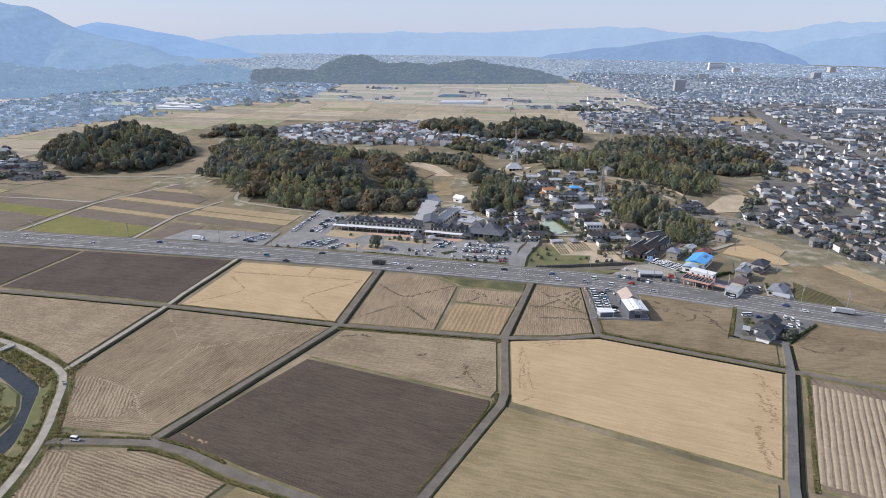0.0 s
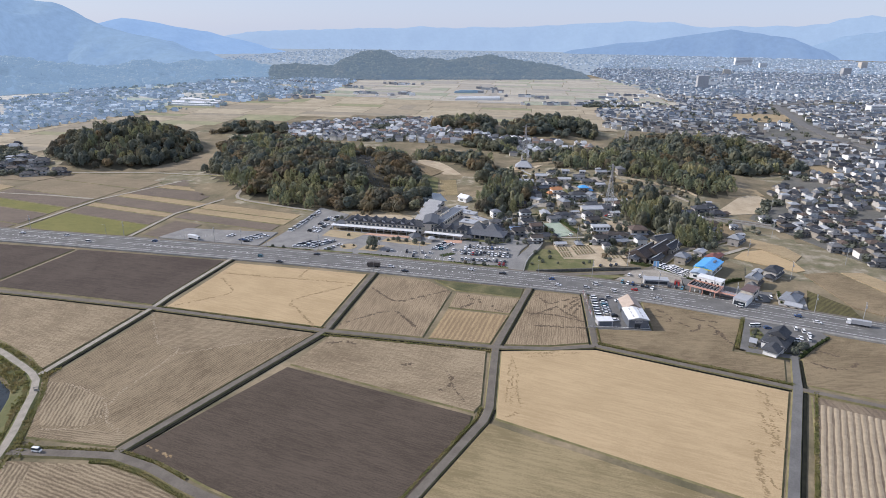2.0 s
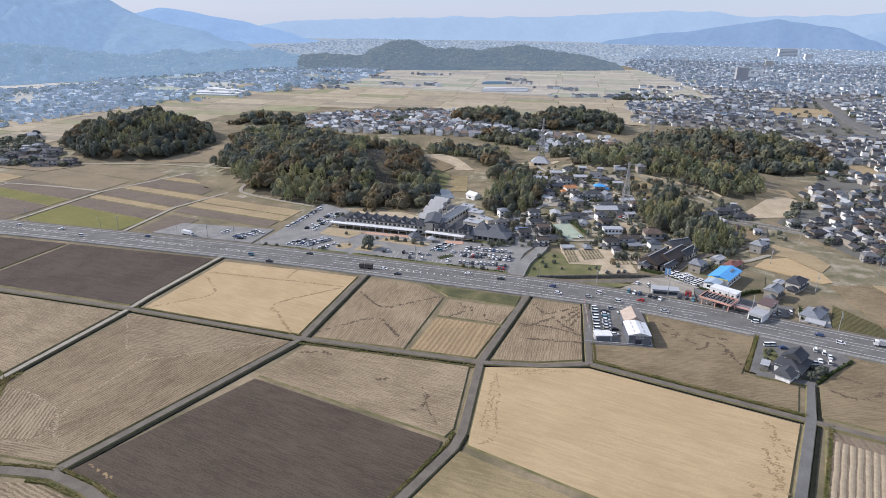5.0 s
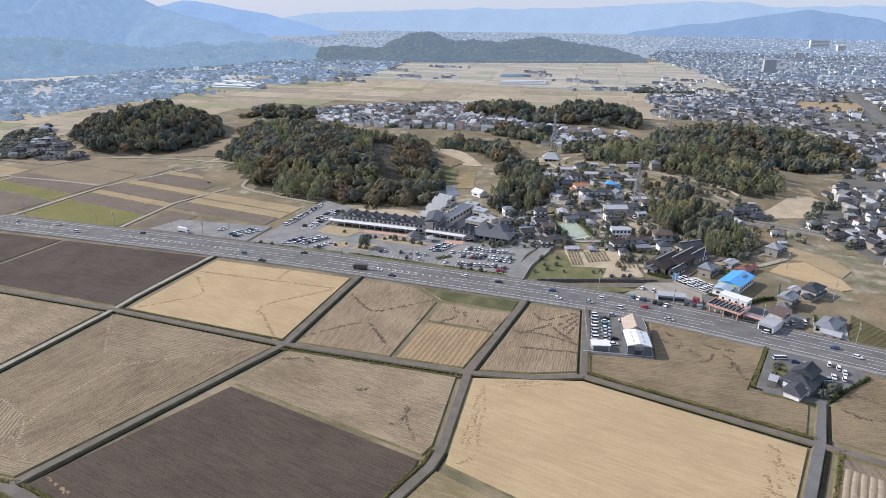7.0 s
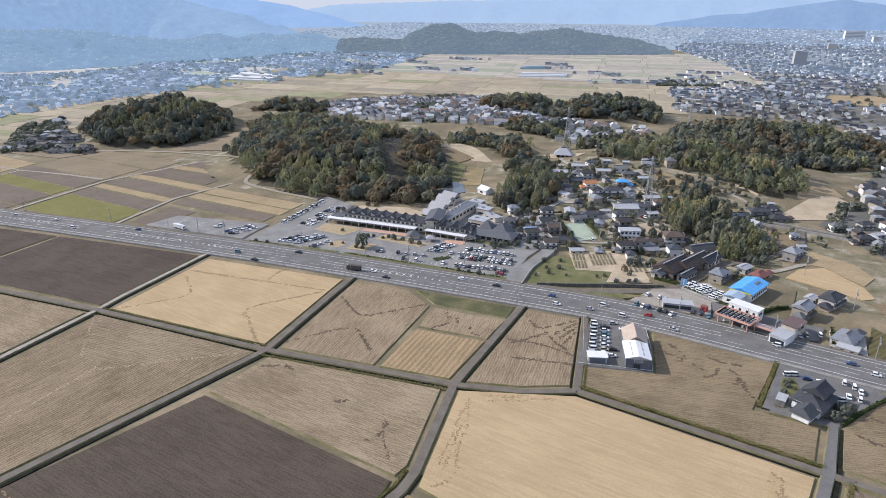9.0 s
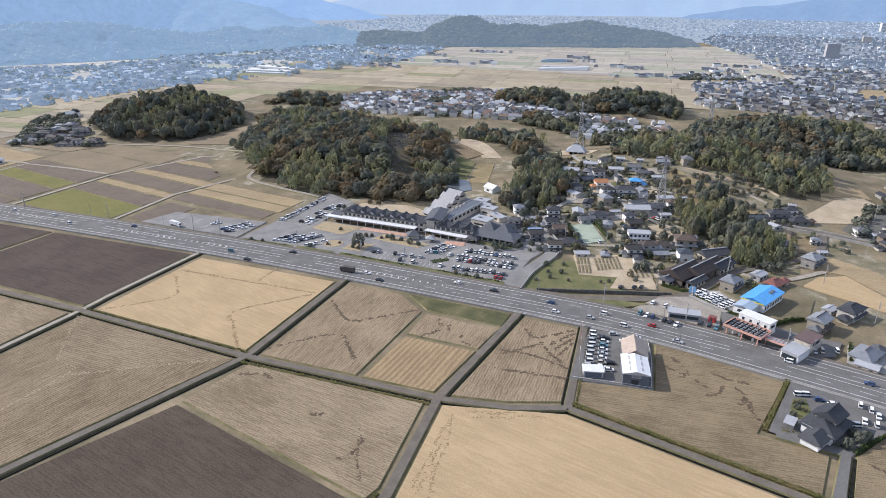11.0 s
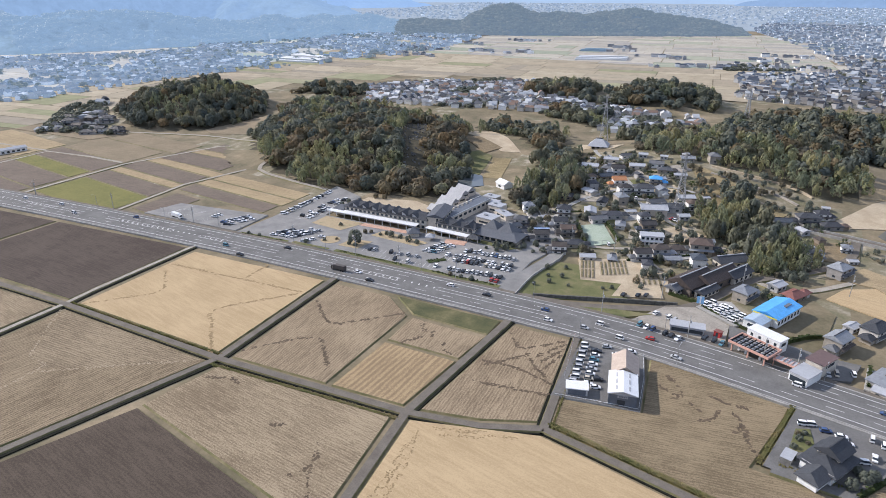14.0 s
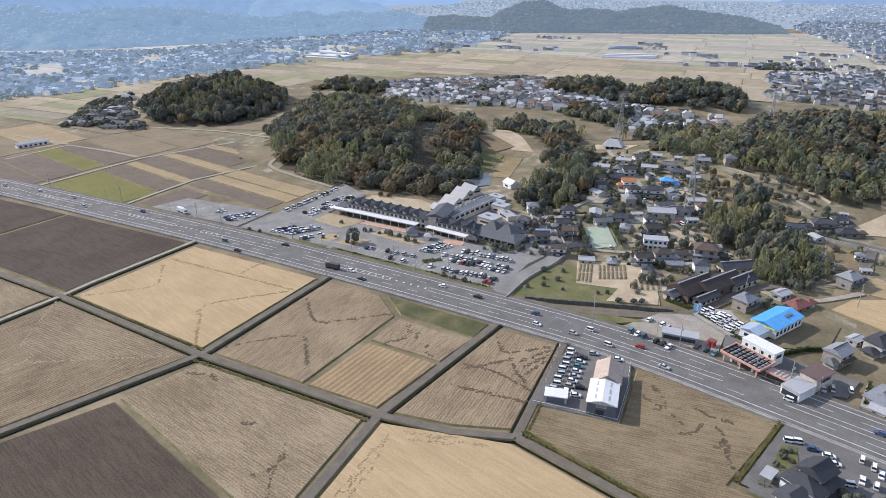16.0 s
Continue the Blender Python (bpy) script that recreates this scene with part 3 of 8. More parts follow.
rng = np.random.RandomState(7)
STRIP = [(-250, 640), (-265, 690), (-241, 690), (-196, 586), (-168, 547), (-188, 540)]  # bare graveyard strip up the hill
woods = {"oak": Soup(), "bamboo": Soup(), "rust": Soup()}
for name, poly in WOODS.items():
    xs, ys = [p[0] for p in poly], [p[1] for p in poly]
    far = min(ys) > 760
    gap = 9.0 if far else (5.2 if name in ("bamboo", "lower", "clump", "patch") else 8.0)
    y = min(ys)
    while y < max(ys):
        x = min(xs)
        while x < max(xs):
            px, py = x + rng.uniform(-3, 3), y + rng.uniform(-3, 3)
            x += gap
            if not inside(px + rng.normal() * 3.5, py + rng.normal() * 3.5, poly) or (name in ("main", "upper") and inside(px + rng.normal() * 2, py, STRIP)):
                continue
            n1 = noise.noise((px / 45, py / 45, 3.1)) + rng.normal() * 0.12
            light = {"bamboo": 0.02, "clump": -0.22, "lower": -0.22, "right": -0.12, "right back": 0.16, "upper": -0.1, "knoll": 0.25}.get(name, 0.3)
            if name == "main":
                light = -0.45 if py < 548 and px < -222 else (-0.05 if px < -300 and py > 600 else 0.35)
            if n1 > light:
                kind = "bamboo"
            elif n1 < -0.25 or (name == "main" and ((px > -190 and n1 < 0.12) or (px > -290 and py > 530 and n1 < -0.02))):
                kind = "rust"
            else:
                kind = "oak"
            if kind == "rust" and name in ("lower", "clump", "patch"):
                kind = "oak"
            if kind == "oak" and rng.rand() < 0.05:
                kind = "rust"
            h = rng.uniform(7.0, 14.5) * (1.1 if kind == "oak" else 1.0) * (1.15 if gap < 6 else 1.0)
            swell = noise.noise((px / 24, py / 24, 7.7))
            h *= 0.95 + 0.4 * swell
            w = max(gap, 5.8) * (1.0 + 0.3 * swell) * rng.uniform(1.1, 1.6) * (0.82 if name == "knoll" else 1.0) * (0.78 if kind == "bamboo" else 1.0)
            plant(woods[kind], rng, kind, px, py, hgt(px, py) - 0.8, w, h, 2 if py > 640 else 1, rng.randint(4))
        y += gap
for kind, mats, text in (("oak", OAKS, "dense dark evergreen woodland on the hills"), ("bamboo", BAMBOOS, "feathery yellow-green bamboo groves on the hills"), ("rust", RUSTS, "brown and rust autumn trees in the woodland")):
    tagged(woods[kind].make(f"{kind}_woodland" if kind != "rust" else "autumn_woodland", *mats), text, "woodland", kind="stuff")

# ---- houses ----
ROOF_DARK = [(0.085, 0.09, 0.10), (0.12, 0.125, 0.135), (0.16, 0.165, 0.175), (0.105, 0.10, 0.10), (0.20, 0.205, 0.21), (0.14, 0.11, 0.095), (0.11, 0.125, 0.15)]
ROOFS = palette("roof tiles", ROOF_DARK, 0.55, "island", 0.8)
WALLS = palette("house walls", [(0.48, 0.46, 0.43), (0.38, 0.35, 0.30), (0.68, 0.67, 0.65), (0.28, 0.25, 0.21), (0.42, 0.40, 0.38), (0.30, 0.285, 0.27)], 0.85, "island", 0.5)
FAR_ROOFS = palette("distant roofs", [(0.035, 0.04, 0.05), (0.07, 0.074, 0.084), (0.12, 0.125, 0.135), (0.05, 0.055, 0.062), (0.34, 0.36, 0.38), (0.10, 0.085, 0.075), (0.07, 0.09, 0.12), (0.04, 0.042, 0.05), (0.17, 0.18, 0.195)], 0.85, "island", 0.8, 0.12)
FAR_WALLS = palette("distant walls", [(0.46, 0.45, 0.44), (0.36, 0.34, 0.32), (0.78, 0.78, 0.77), (0.28, 0.26, 0.24), (0.40, 0.39, 0.37), (0.24, 0.225, 0.21), (0.74, 0.73, 0.70), (0.78, 0.77, 0.75)], 0.85, "island", 0.6, 0.15)


def far_house(soup, x, y, z, a, w, d, h, rise, style=0):
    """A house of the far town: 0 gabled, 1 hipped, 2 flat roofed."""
    ca, sa = math.cos(a), math.sin(a)
    e = 0.45
    pts = [(-w, -d, 0), (w, -d, 0), (w, d, 0), (-w, d, 0), (-w, -d, h), (w, -d, h), (w, d, h), (-w, d, h)]
    faces, slots = [(0, 1, 5, 4), (1, 2, 6, 5), (2, 3, 7, 6), (3, 0, 4, 7)], [0] * 4
    if style == 2:
        pts += [(-w, -d, h + 0.2), (w, -d, h + 0.2), (w, d, h + 0.35), (-w, d, h + 0.35)]
        faces += [(8, 9, 10, 11), (4, 5, 9, 8), (6, 7, 11, 10), (5, 6, 10, 9), (7, 4, 8, 11)]
        slots += [1, 0, 0, 0, 0]
    elif style == 1:
        k = max(0.4, w - d)
        pts += [(-w - e, -d - e, h - 0.1), (w + e, -d - e, h - 0.1), (w + e, d + e, h - 0.1), (-w - e, d + e, h - 0.1), (-k, 0, h + rise), (k, 0, h + rise), (w + e, 0, h - 0.1), (-w - e, 0, h - 0.1)]
        faces += [(8, 9, 13, 12), (10, 11, 12, 13), (9, 14, 10, 13), (11, 15, 8, 12)]
        slots += [1] * 4
    else:
        pts += [(w, 0, h), (w, 0, h + rise), (-w, 0, h), (-w, 0, h + rise)]
        o = h - rise * e / d + 0.15
        pts += [(-w - e, -d - e, o), (w + e, -d - e, o), (w + e, 0, h + rise + 0.15), (-w - e, 0, h + rise + 0.15), (w + e, d + e, o), (-w - e, d + e, o)]
        faces += [(5, 8, 6, 9), (7, 10, 4, 11), (12, 13, 14, 15), (15, 14, 16, 17)]
        slots += [0, 0, 1, 1]
    v = np.array([(x + px * ca - py * sa, y + px * sa + py * ca, z + pz) for px, py, pz in pts])
    soup.add(v, np.array(faces), np.array(slots, np.int32))


TOWNS = [  # outline, spacing, heading
    ([(-400, 795), (-350, 800), (-128, 815), (-150, 900), (-245, 925), (-250, 1050), (-339, 1065), (-472, 889)], 10.6, 0.3),
    ([(-150, 890), (-105, 770), (-13, 800), (-10, 870), (-100, 905)], 10.6, 0.2),
    ([(-1500, 520), (-800, 490), (-796, 720), (-782, 900), (-700, 1100), (-640, 1400), (-700, 1760), (-1050, 1800), (-1200, 1500), (-1230, 1280), (-1120, 1180), (-1180, 1000), (-1330, 850), (-1500, 720)], 14.0, 0.4),
    ([(-600, 500), (-710, 605), (-700, 650), (-630, 600), (-560, 545), (-520, 530)], 13, 0.3),
    ([(210, 860), (420, 930), (1400, 1500), (1500, 1900), (390, 1624), (110, 1640), (143, 1412), (60, 1330), (-28, 1289), (-8, 1150), (0, 1050), (200, 1010)], 14, -0.2),
    ([(100, 1640), (390, 1620), (1500, 1900), (2000, 3300), (900, 4200), (0, 4200), (-80, 2330), (60, 1840)], 17, 0.15),
    ([(-45, 1330), (-50, 1400), (20, 1440), (110, 1430), (60, 1370)], 19, 0.1),
    ([(-1750, 2480), (-60, 2480), (0, 3300), (0, 4200), (-1900, 4200)], 40, 0.1),
    ([(128, 570), (165, 505), (200, 455), (420, 400), (900, 800), (480, 940), (371, 905), (230, 860), (190, 740)], 10.8, 0.25),
]
FARMS = [(-560, 1420, 11), (-470, 1440, 8), (-174, 1480, 9), (-120, 1350, 10), (-50, 1360, 9), (-310, 1640, 6), (-620, 1300, 8), (-700, 1420, 12), (-640, 1560, 10), (-560, 1700, 12), (-820, 1640, 14), (10, 1500, 10), (60, 1600, 12), (-260, 1560, 4)]  # scattered farms on the plain
rng = np.random.RandomState(11)
town, estate, midtown, city, farthest, westward, NEAR_HOUSES = Soup(), Soup(), Soup(), Soup(), Soup(), Soup(), []
BIGROAD = [(420, 1600), (334, 1485), (318, 1200), (322, 1053), (371, 905), (520, 760)]
OPEN = [[(120, 590), (150, 560), (165, 600), (170, 640), (140, 650)], [(180, 760), (260, 780), (250, 830), (195, 800)], [(300, 1200), (200, 1230), (230, 1330), (330, 1350)],
        [(-815, 1070), (-705, 1085), (-735, 1185), (-860, 1205)]]
for n, (poly, gap, head) in enumerate(TOWNS):
    xs, ys = [p[0] for p in poly], [p[1] for p in poly]
    y = min(ys)
    while y < max(ys):
        x = min(xs)
        while x < max(xs):
            px, py = x + rng.uniform(-0.36, 0.36) * gap, y + rng.uniform(-0.36, 0.36) * gap
            x += gap
            empty = noise.noise((px / 60, py / 60, 0.5)) + 0.6 * noise.noise((px / 200, py / 200, 2.5))
            if not inside(px, py, poly) or empty < (-0.22 if n == 2 else -0.34) or off_line(px, py, BIGROAD) < 16:
                continue
            if any(inside(px, py, o) for o in OPEN) or any(inside(px, py, w) for w in WOODS.values()):
                continue
            big = rng.rand()
            a = head + 0.5 * noise.noise((px / 110, py / 110, 8)) + (1.5708 if rng.rand() < 0.45 else 0) + rng.normal() * 0.1
            if n == 8 and py < 760:
                NEAR_HOUSES.append((px, py, a))
                continue
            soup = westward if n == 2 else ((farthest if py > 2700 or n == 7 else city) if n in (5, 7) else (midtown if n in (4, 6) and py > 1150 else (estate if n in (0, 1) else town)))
            w, d, h = rng.uniform(2.9, 4.9), rng.uniform(2.4, 3.7), rng.choice((2.9, 3.2, 5.2, 5.6)) * rng.uniform(0.9, 1.1)
            if n in (0, 1):
                h = max(h, 4.6)
            style = 0 if big < 0.62 else (1 if big < 0.9 else 2)
            if big > 0.965 and n not in (0, 1, 3):
                w, d, h, style = w * rng.uniform(1.4, 3.0), d * 1.6, rng.uniform(4, 8), 2
            far_house(soup, px, py, hgt(px, py) - 0.2, a, w, d, h, rng.uniform(0.55, 0.78) * d, style)
            if style < 2 and rng.rand() < 0.4:  # a lower wing
                far_house(soup, px + w * 0.9 * math.cos(a), py + w * 0.9 * math.sin(a), hgt(px, py) - 0.2, a + 1.5708, d * 0.95, w * 0.45, 2.8, 1.1)
        y += gap
def with_haze(m, haze_glow):
    """A copy of m with distance haze painted on as emission."""
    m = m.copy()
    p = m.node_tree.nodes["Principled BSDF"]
    p.inputs["Emission Color"].default_value, p.inputs["Emission Strength"].default_value = (*haze_glow, 1), 1.0
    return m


for cx, cy, count in FARMS:
    for _ in range(count):
        px, py = cx + rng.normal() * 26, cy + rng.normal() * 12
        far_house(midtown, px, py, -0.2, 0.2 + 1.5708 * rng.randint(2) + rng.normal() * 0.1, rng.uniform(3.5, 8), rng.uniform(3, 4.5), rng.uniform(3, 6), 1.6, int(rng.choice((0, 0, 1, 2))))
TOWN_GROUND = surface("streets and yards", (0.085, 0.088, 0.075), (0.135, 0.13, 0.115), 0.02, 0.9, fine=14, bump=0.1, third=(0.21, 0.185, 0.14))
# the far city's ground emits a haze colour as well
for n, i in enumerate((4, 5, 8)):
    poly = TOWNS[i][0]
    if sum(a[0] * b[1] - b[0] * a[1] for a, b in zip(poly, poly[1:] + poly[:1])) < 0:
        poly = poly[::-1]
    tagged(part(f"pavement_{n + 2}", prism(bmesh.new(), poly, -0.2, 0.18 + 0.03 * n), with_haze(TOWN_GROUND, (0.09, 0.13, 0.20)) if i == 5 else TOWN_GROUND), "grey streets and yards between the houses of the town", "pavement", kind="structure")


# haze colours that far walls, roofs and trees emit, by district
CITY_HAZE, WEST_HAZE, MID_HAZE = (0.066, 0.098, 0.15), (0.115, 0.175, 0.265), (0.018, 0.03, 0.052)
HAZY_WALLS = palette("hazy city walls", [(0.12, 0.12, 0.12), (0.08, 0.08, 0.08), (0.42, 0.42, 0.42), (0.10, 0.10, 0.10), (0.16, 0.15, 0.14)], 0.85)
CITY_WALLS = palette("city walls", [(0.28, 0.28, 0.28), (0.20, 0.19, 0.18), (0.62, 0.62, 0.62), (0.16, 0.155, 0.15), (0.30, 0.285, 0.26)], 0.85)
tagged(city.make("backdrop_city", with_haze(CITY_WALLS, CITY_HAZE), with_haze(FAR_ROOFS, CITY_HAZE)), "hazy far city of small houses at the foot of mountains", "city", kind="stuff")
tagged(farthest.make("backdrop_far_city", with_haze(HAZY_WALLS, (0.17, 0.24, 0.345)), with_haze(FAR_ROOFS, (0.17, 0.24, 0.345))), "pale blue haze of houses at the end of the city", "city", kind="stuff")
tagged(westward.make("backdrop_town", with_haze(CITY_WALLS, WEST_HAZE), with_haze(FAR_ROOFS, WEST_HAZE)), "blue hazy town of small houses below the western mountain", "town", kind="stuff")
tagged(midtown.make("backdrop_midtown", with_haze(FAR_WALLS, MID_HAZE), with_haze(FAR_ROOFS, MID_HAZE)), "slightly hazy streets of small houses beyond the fields", "town", kind="stuff")
ESTATE_ROOFS = palette("estate roofs", [(0.06, 0.065, 0.075), (0.16, 0.165, 0.18), (0.42, 0.44, 0.46), (0.09, 0.095, 0.105), (0.26, 0.27, 0.29), (0.20, 0.14, 0.11), (0.50, 0.51, 0.52), (0.12, 0.125, 0.135)], 0.7, "island", 0.8, 0.25)
ESTATE_WALLS = palette("estate walls", [(0.78, 0.77, 0.75), (0.56, 0.53, 0.49), (0.82, 0.82, 0.81), (0.44, 0.41, 0.37), (0.66, 0.64, 0.61)], 0.85)
tagged(estate.make("hillside_estate", ESTATE_WALLS, ESTATE_ROOFS), "close-packed pale houses of an estate behind the wooded hills", "town", kind="stuff")
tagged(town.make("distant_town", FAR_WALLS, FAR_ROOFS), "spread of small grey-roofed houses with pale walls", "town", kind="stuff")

grove, far_grove = Soup(), Soup()
for _ in range(19000):
    k = rng.choice((0, 0, 1, 2, 2, 2, 3, 4, 4, 4, 5, 5, 8, 6, 8, 8, 8))
    poly = TOWNS[k][0]
    px, py = rng.uniform(min(p[0] for p in poly), max(p[0] for p in poly)), rng.uniform(min(p[1] for p in poly), max(p[1] for p in poly))
    if inside(px, py, poly) and noise.noise((px / 45, py / 45, 9.5)) > -0.05 and py > 480 and off_line(px, py, BIGROAD) > 14:
        w = rng.uniform(3, 7) * (1.3 if k in (2, 5, 7) else 1.0)
        q = CROWNS["oak"][rng.randint(6)][::11]
        q = (q.mean(1, keepdims=True) + (q - q.mean(1, keepdims=True)) * 2.7).reshape(-1, 3)
        (far_grove if k in (2, 5, 7) else grove).add(np.stack([q[:, 0] * w * 1.2 + px, q[:, 1] * w * 1.2 + py, q[:, 2] * w * 0.9 + hgt(px, py) - 0.4], 1), np.arange(len(q)).reshape(-1, 4))
tagged(grove.make("town_trees", OAK), "scattered dark trees among the far houses", "trees", kind="stuff")
tagged(far_grove.make("backdrop_trees", with_haze(OAK, WEST_HAZE)), "hazy trees among the farthest houses", "trees", kind="stuff")

# ---- fields of the far plain ----
PLAIN = [(-620, 830), (-435, 1062), (-260, 1060), (20, 1050), (20, 1290), (100, 1332), (180, 1414), (150, 1640), (120, 1840), (-20, 2190), (-480, 2010), (-760, 1880), (-690, 1500)]
WESTERN = [(-2300, 330), (-800, 330), (-650, 560), (-640, 760), (-600, 840), (-690, 1500), (-1000, 2050), (-1300, 1900), (-1260, 1420), (-1700, 1330), (-2300, 1300)]
FAR_COLOURS = [(0.35, 0.30, 0.22), (0.38, 0.325, 0.24), (0.32, 0.275, 0.205), (0.36, 0.31, 0.225), (0.29, 0.255, 0.20), (0.29, 0.28, 0.18), (0.40, 0.345, 0.255), (0.34, 0.295, 0.22), (0.26, 0.26, 0.16)]
FARFIELD = palette("far field", FAR_COLOURS, 0.95, "island", 0.05, 0.05)
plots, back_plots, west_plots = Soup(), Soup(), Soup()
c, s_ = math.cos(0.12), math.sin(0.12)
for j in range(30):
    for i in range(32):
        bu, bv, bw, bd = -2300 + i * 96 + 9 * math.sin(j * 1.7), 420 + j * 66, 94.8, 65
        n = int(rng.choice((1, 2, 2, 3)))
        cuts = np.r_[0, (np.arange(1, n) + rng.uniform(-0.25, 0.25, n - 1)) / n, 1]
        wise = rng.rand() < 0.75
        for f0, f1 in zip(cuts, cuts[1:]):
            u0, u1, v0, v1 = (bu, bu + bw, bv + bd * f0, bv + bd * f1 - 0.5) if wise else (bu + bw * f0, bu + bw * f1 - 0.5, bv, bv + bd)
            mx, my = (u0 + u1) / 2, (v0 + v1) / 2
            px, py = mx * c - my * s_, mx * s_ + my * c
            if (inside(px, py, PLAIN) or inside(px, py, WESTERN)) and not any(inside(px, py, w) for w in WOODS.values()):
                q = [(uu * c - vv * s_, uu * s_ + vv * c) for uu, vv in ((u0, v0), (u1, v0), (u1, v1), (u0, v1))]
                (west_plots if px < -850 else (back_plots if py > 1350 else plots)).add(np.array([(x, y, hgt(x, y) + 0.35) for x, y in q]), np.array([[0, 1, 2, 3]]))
tagged(plots.make("far_fields", FARFIELD), "patchwork of tan and brown fields on the far plain", "fields", kind="stuff")
# the farther plots carry blue haze as emission
tagged(back_plots.make("backdrop_fields", with_haze(FARFIELD, (0.035, 0.06, 0.10))), "hazy patchwork of fields at the end of the plain", "fields", kind="stuff")
tagged(west_plots.make("backdrop_west_fields", with_haze(FARFIELD, (0.10, 0.155, 0.235))), "blue hazy fields between town and western foothills", "fields", kind="stuff")
dyke = part("embankment", ribbon(bmesh.new(), smooth_line([(-775, 330), (-785, 528), (-779, 620), (-780, 720), (-770, 815), (-744, 905), (-690, 1010), (-612, 1120), (-560, 1240)]), 9, 0.2, 3.0, 2.0), surface("embankment grass", (0.07, 0.075, 0.045), (0.13, 0.125, 0.075), 0.08, 0.95, fine=6, bump=0.4))
tagged(dyke, "long low dark green embankment across the plain", "embankment", kind="structure")

# ---- mountains, their blue haze painted on as emission ----
def crest_height(crest, foot, slope, seed, rough, lump=0.05):
    """The height over the ground of a range that falls from its crest line (x, y, z): foot and slope give its half width."""
    lows, highs = np.array(crest[:-1], float), np.array(crest[1:], float)
    run = highs[:, :2] - lows[:, :2]
    size = (run ** 2).sum(1)

    def z(x, y):
        w1 = noise.fractal((x / 420, y / 420, seed), 0.9, 2.1, 4)
        w2 = abs(noise.noise((x / 170 + 0.4 * w1, y / 170, seed + 4)))
        u = np.clip(((x - lows[:, 0]) * run[:, 0] + (y - lows[:, 1]) * run[:, 1]) / size, 0, 1)
        top = lows[:, 2] + (highs[:, 2] - lows[:, 2]) * u
        d = np.hypot(lows[:, 0] + run[:, 0] * u - x, lows[:, 1] + run[:, 1] * u - y)
        k = d / (foot + slope * np.maximum(top, 0)) * (1 + rough * (1.6 * w2 - 0.4 + 0.5 * w1))
        h = np.max(np.maximum(top, 0) * np.clip(1 - k ** 1.35, 0, 1) ** 1.15)
        return float(h * (1 + 0.05 * w1 + lump * noise.noise((x / 130, y / 130, seed + 9))) - 4 + 2.5 * w1)
    return z


def mountain(name, crest, foot, slope, colour, haze_glow, label, step=40, blotch=0.08, seed=1.7, rough=0.35, lump=0.05):
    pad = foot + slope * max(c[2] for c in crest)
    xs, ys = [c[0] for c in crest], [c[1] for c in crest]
    ob = grid_sheet(name, list(np.arange(min(xs) - pad, max(xs) + pad, step)), list(np.arange(min(ys) - pad, max(ys) + pad, step)), crest_height(crest, foot, slope, seed, rough, lump), distance(name, colour, haze_glow, blotch))
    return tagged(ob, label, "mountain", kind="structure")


LOW_CREST = [(-992, 1819, 30), (-916, 1851, 34), (-823, 1890, 26), (-778, 1909, 54), (-740, 1926, 70), (-688, 1947, 72), (-656, 1961, 58), (-616, 1978, 52), (-567, 1998, 57), (-501, 2025, 50), (-435, 2053, 60), (-376, 2077, 66), (-316, 2102, 52), (-247, 2130, 41), (-186, 2155, 34), (-140, 2172, 20), (-105, 2188, 4)]
FOOT_CREST = [(-2700, 640, 85), (-2250, 760, 85), (-1900, 860, 80), (-1640, 930, 74), (-1481, 1000, 70), (-1400, 1110, 62), (-1320, 1210, 58), (-1270, 1310, 52), (-1226, 1410, 42), (-1185, 1510, 40), (-1160, 1640, 46), (-1145, 1750, 50), (-1070, 1796, 42), (-992, 1819, 30)]
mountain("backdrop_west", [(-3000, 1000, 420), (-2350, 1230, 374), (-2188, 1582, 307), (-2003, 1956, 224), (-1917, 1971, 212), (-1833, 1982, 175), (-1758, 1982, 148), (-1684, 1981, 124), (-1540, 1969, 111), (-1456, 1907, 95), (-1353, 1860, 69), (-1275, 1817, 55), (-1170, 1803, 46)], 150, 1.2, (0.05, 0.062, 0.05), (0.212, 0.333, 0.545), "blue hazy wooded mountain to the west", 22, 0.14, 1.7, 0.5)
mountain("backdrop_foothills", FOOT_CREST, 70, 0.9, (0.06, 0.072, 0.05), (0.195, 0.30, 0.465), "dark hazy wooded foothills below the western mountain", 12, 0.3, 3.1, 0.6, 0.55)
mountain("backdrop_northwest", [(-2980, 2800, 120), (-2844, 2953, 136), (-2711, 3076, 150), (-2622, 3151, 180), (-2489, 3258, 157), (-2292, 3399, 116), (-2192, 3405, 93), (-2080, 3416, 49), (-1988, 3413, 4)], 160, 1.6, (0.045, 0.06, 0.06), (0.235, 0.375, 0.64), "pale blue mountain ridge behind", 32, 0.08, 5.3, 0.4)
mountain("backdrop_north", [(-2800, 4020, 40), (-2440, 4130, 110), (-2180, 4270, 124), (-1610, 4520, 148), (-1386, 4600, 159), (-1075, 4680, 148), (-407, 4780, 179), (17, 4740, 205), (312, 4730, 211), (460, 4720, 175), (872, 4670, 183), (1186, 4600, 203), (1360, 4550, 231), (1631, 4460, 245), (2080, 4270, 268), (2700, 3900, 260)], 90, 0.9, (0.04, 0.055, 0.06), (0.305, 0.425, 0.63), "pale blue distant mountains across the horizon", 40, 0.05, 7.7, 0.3)
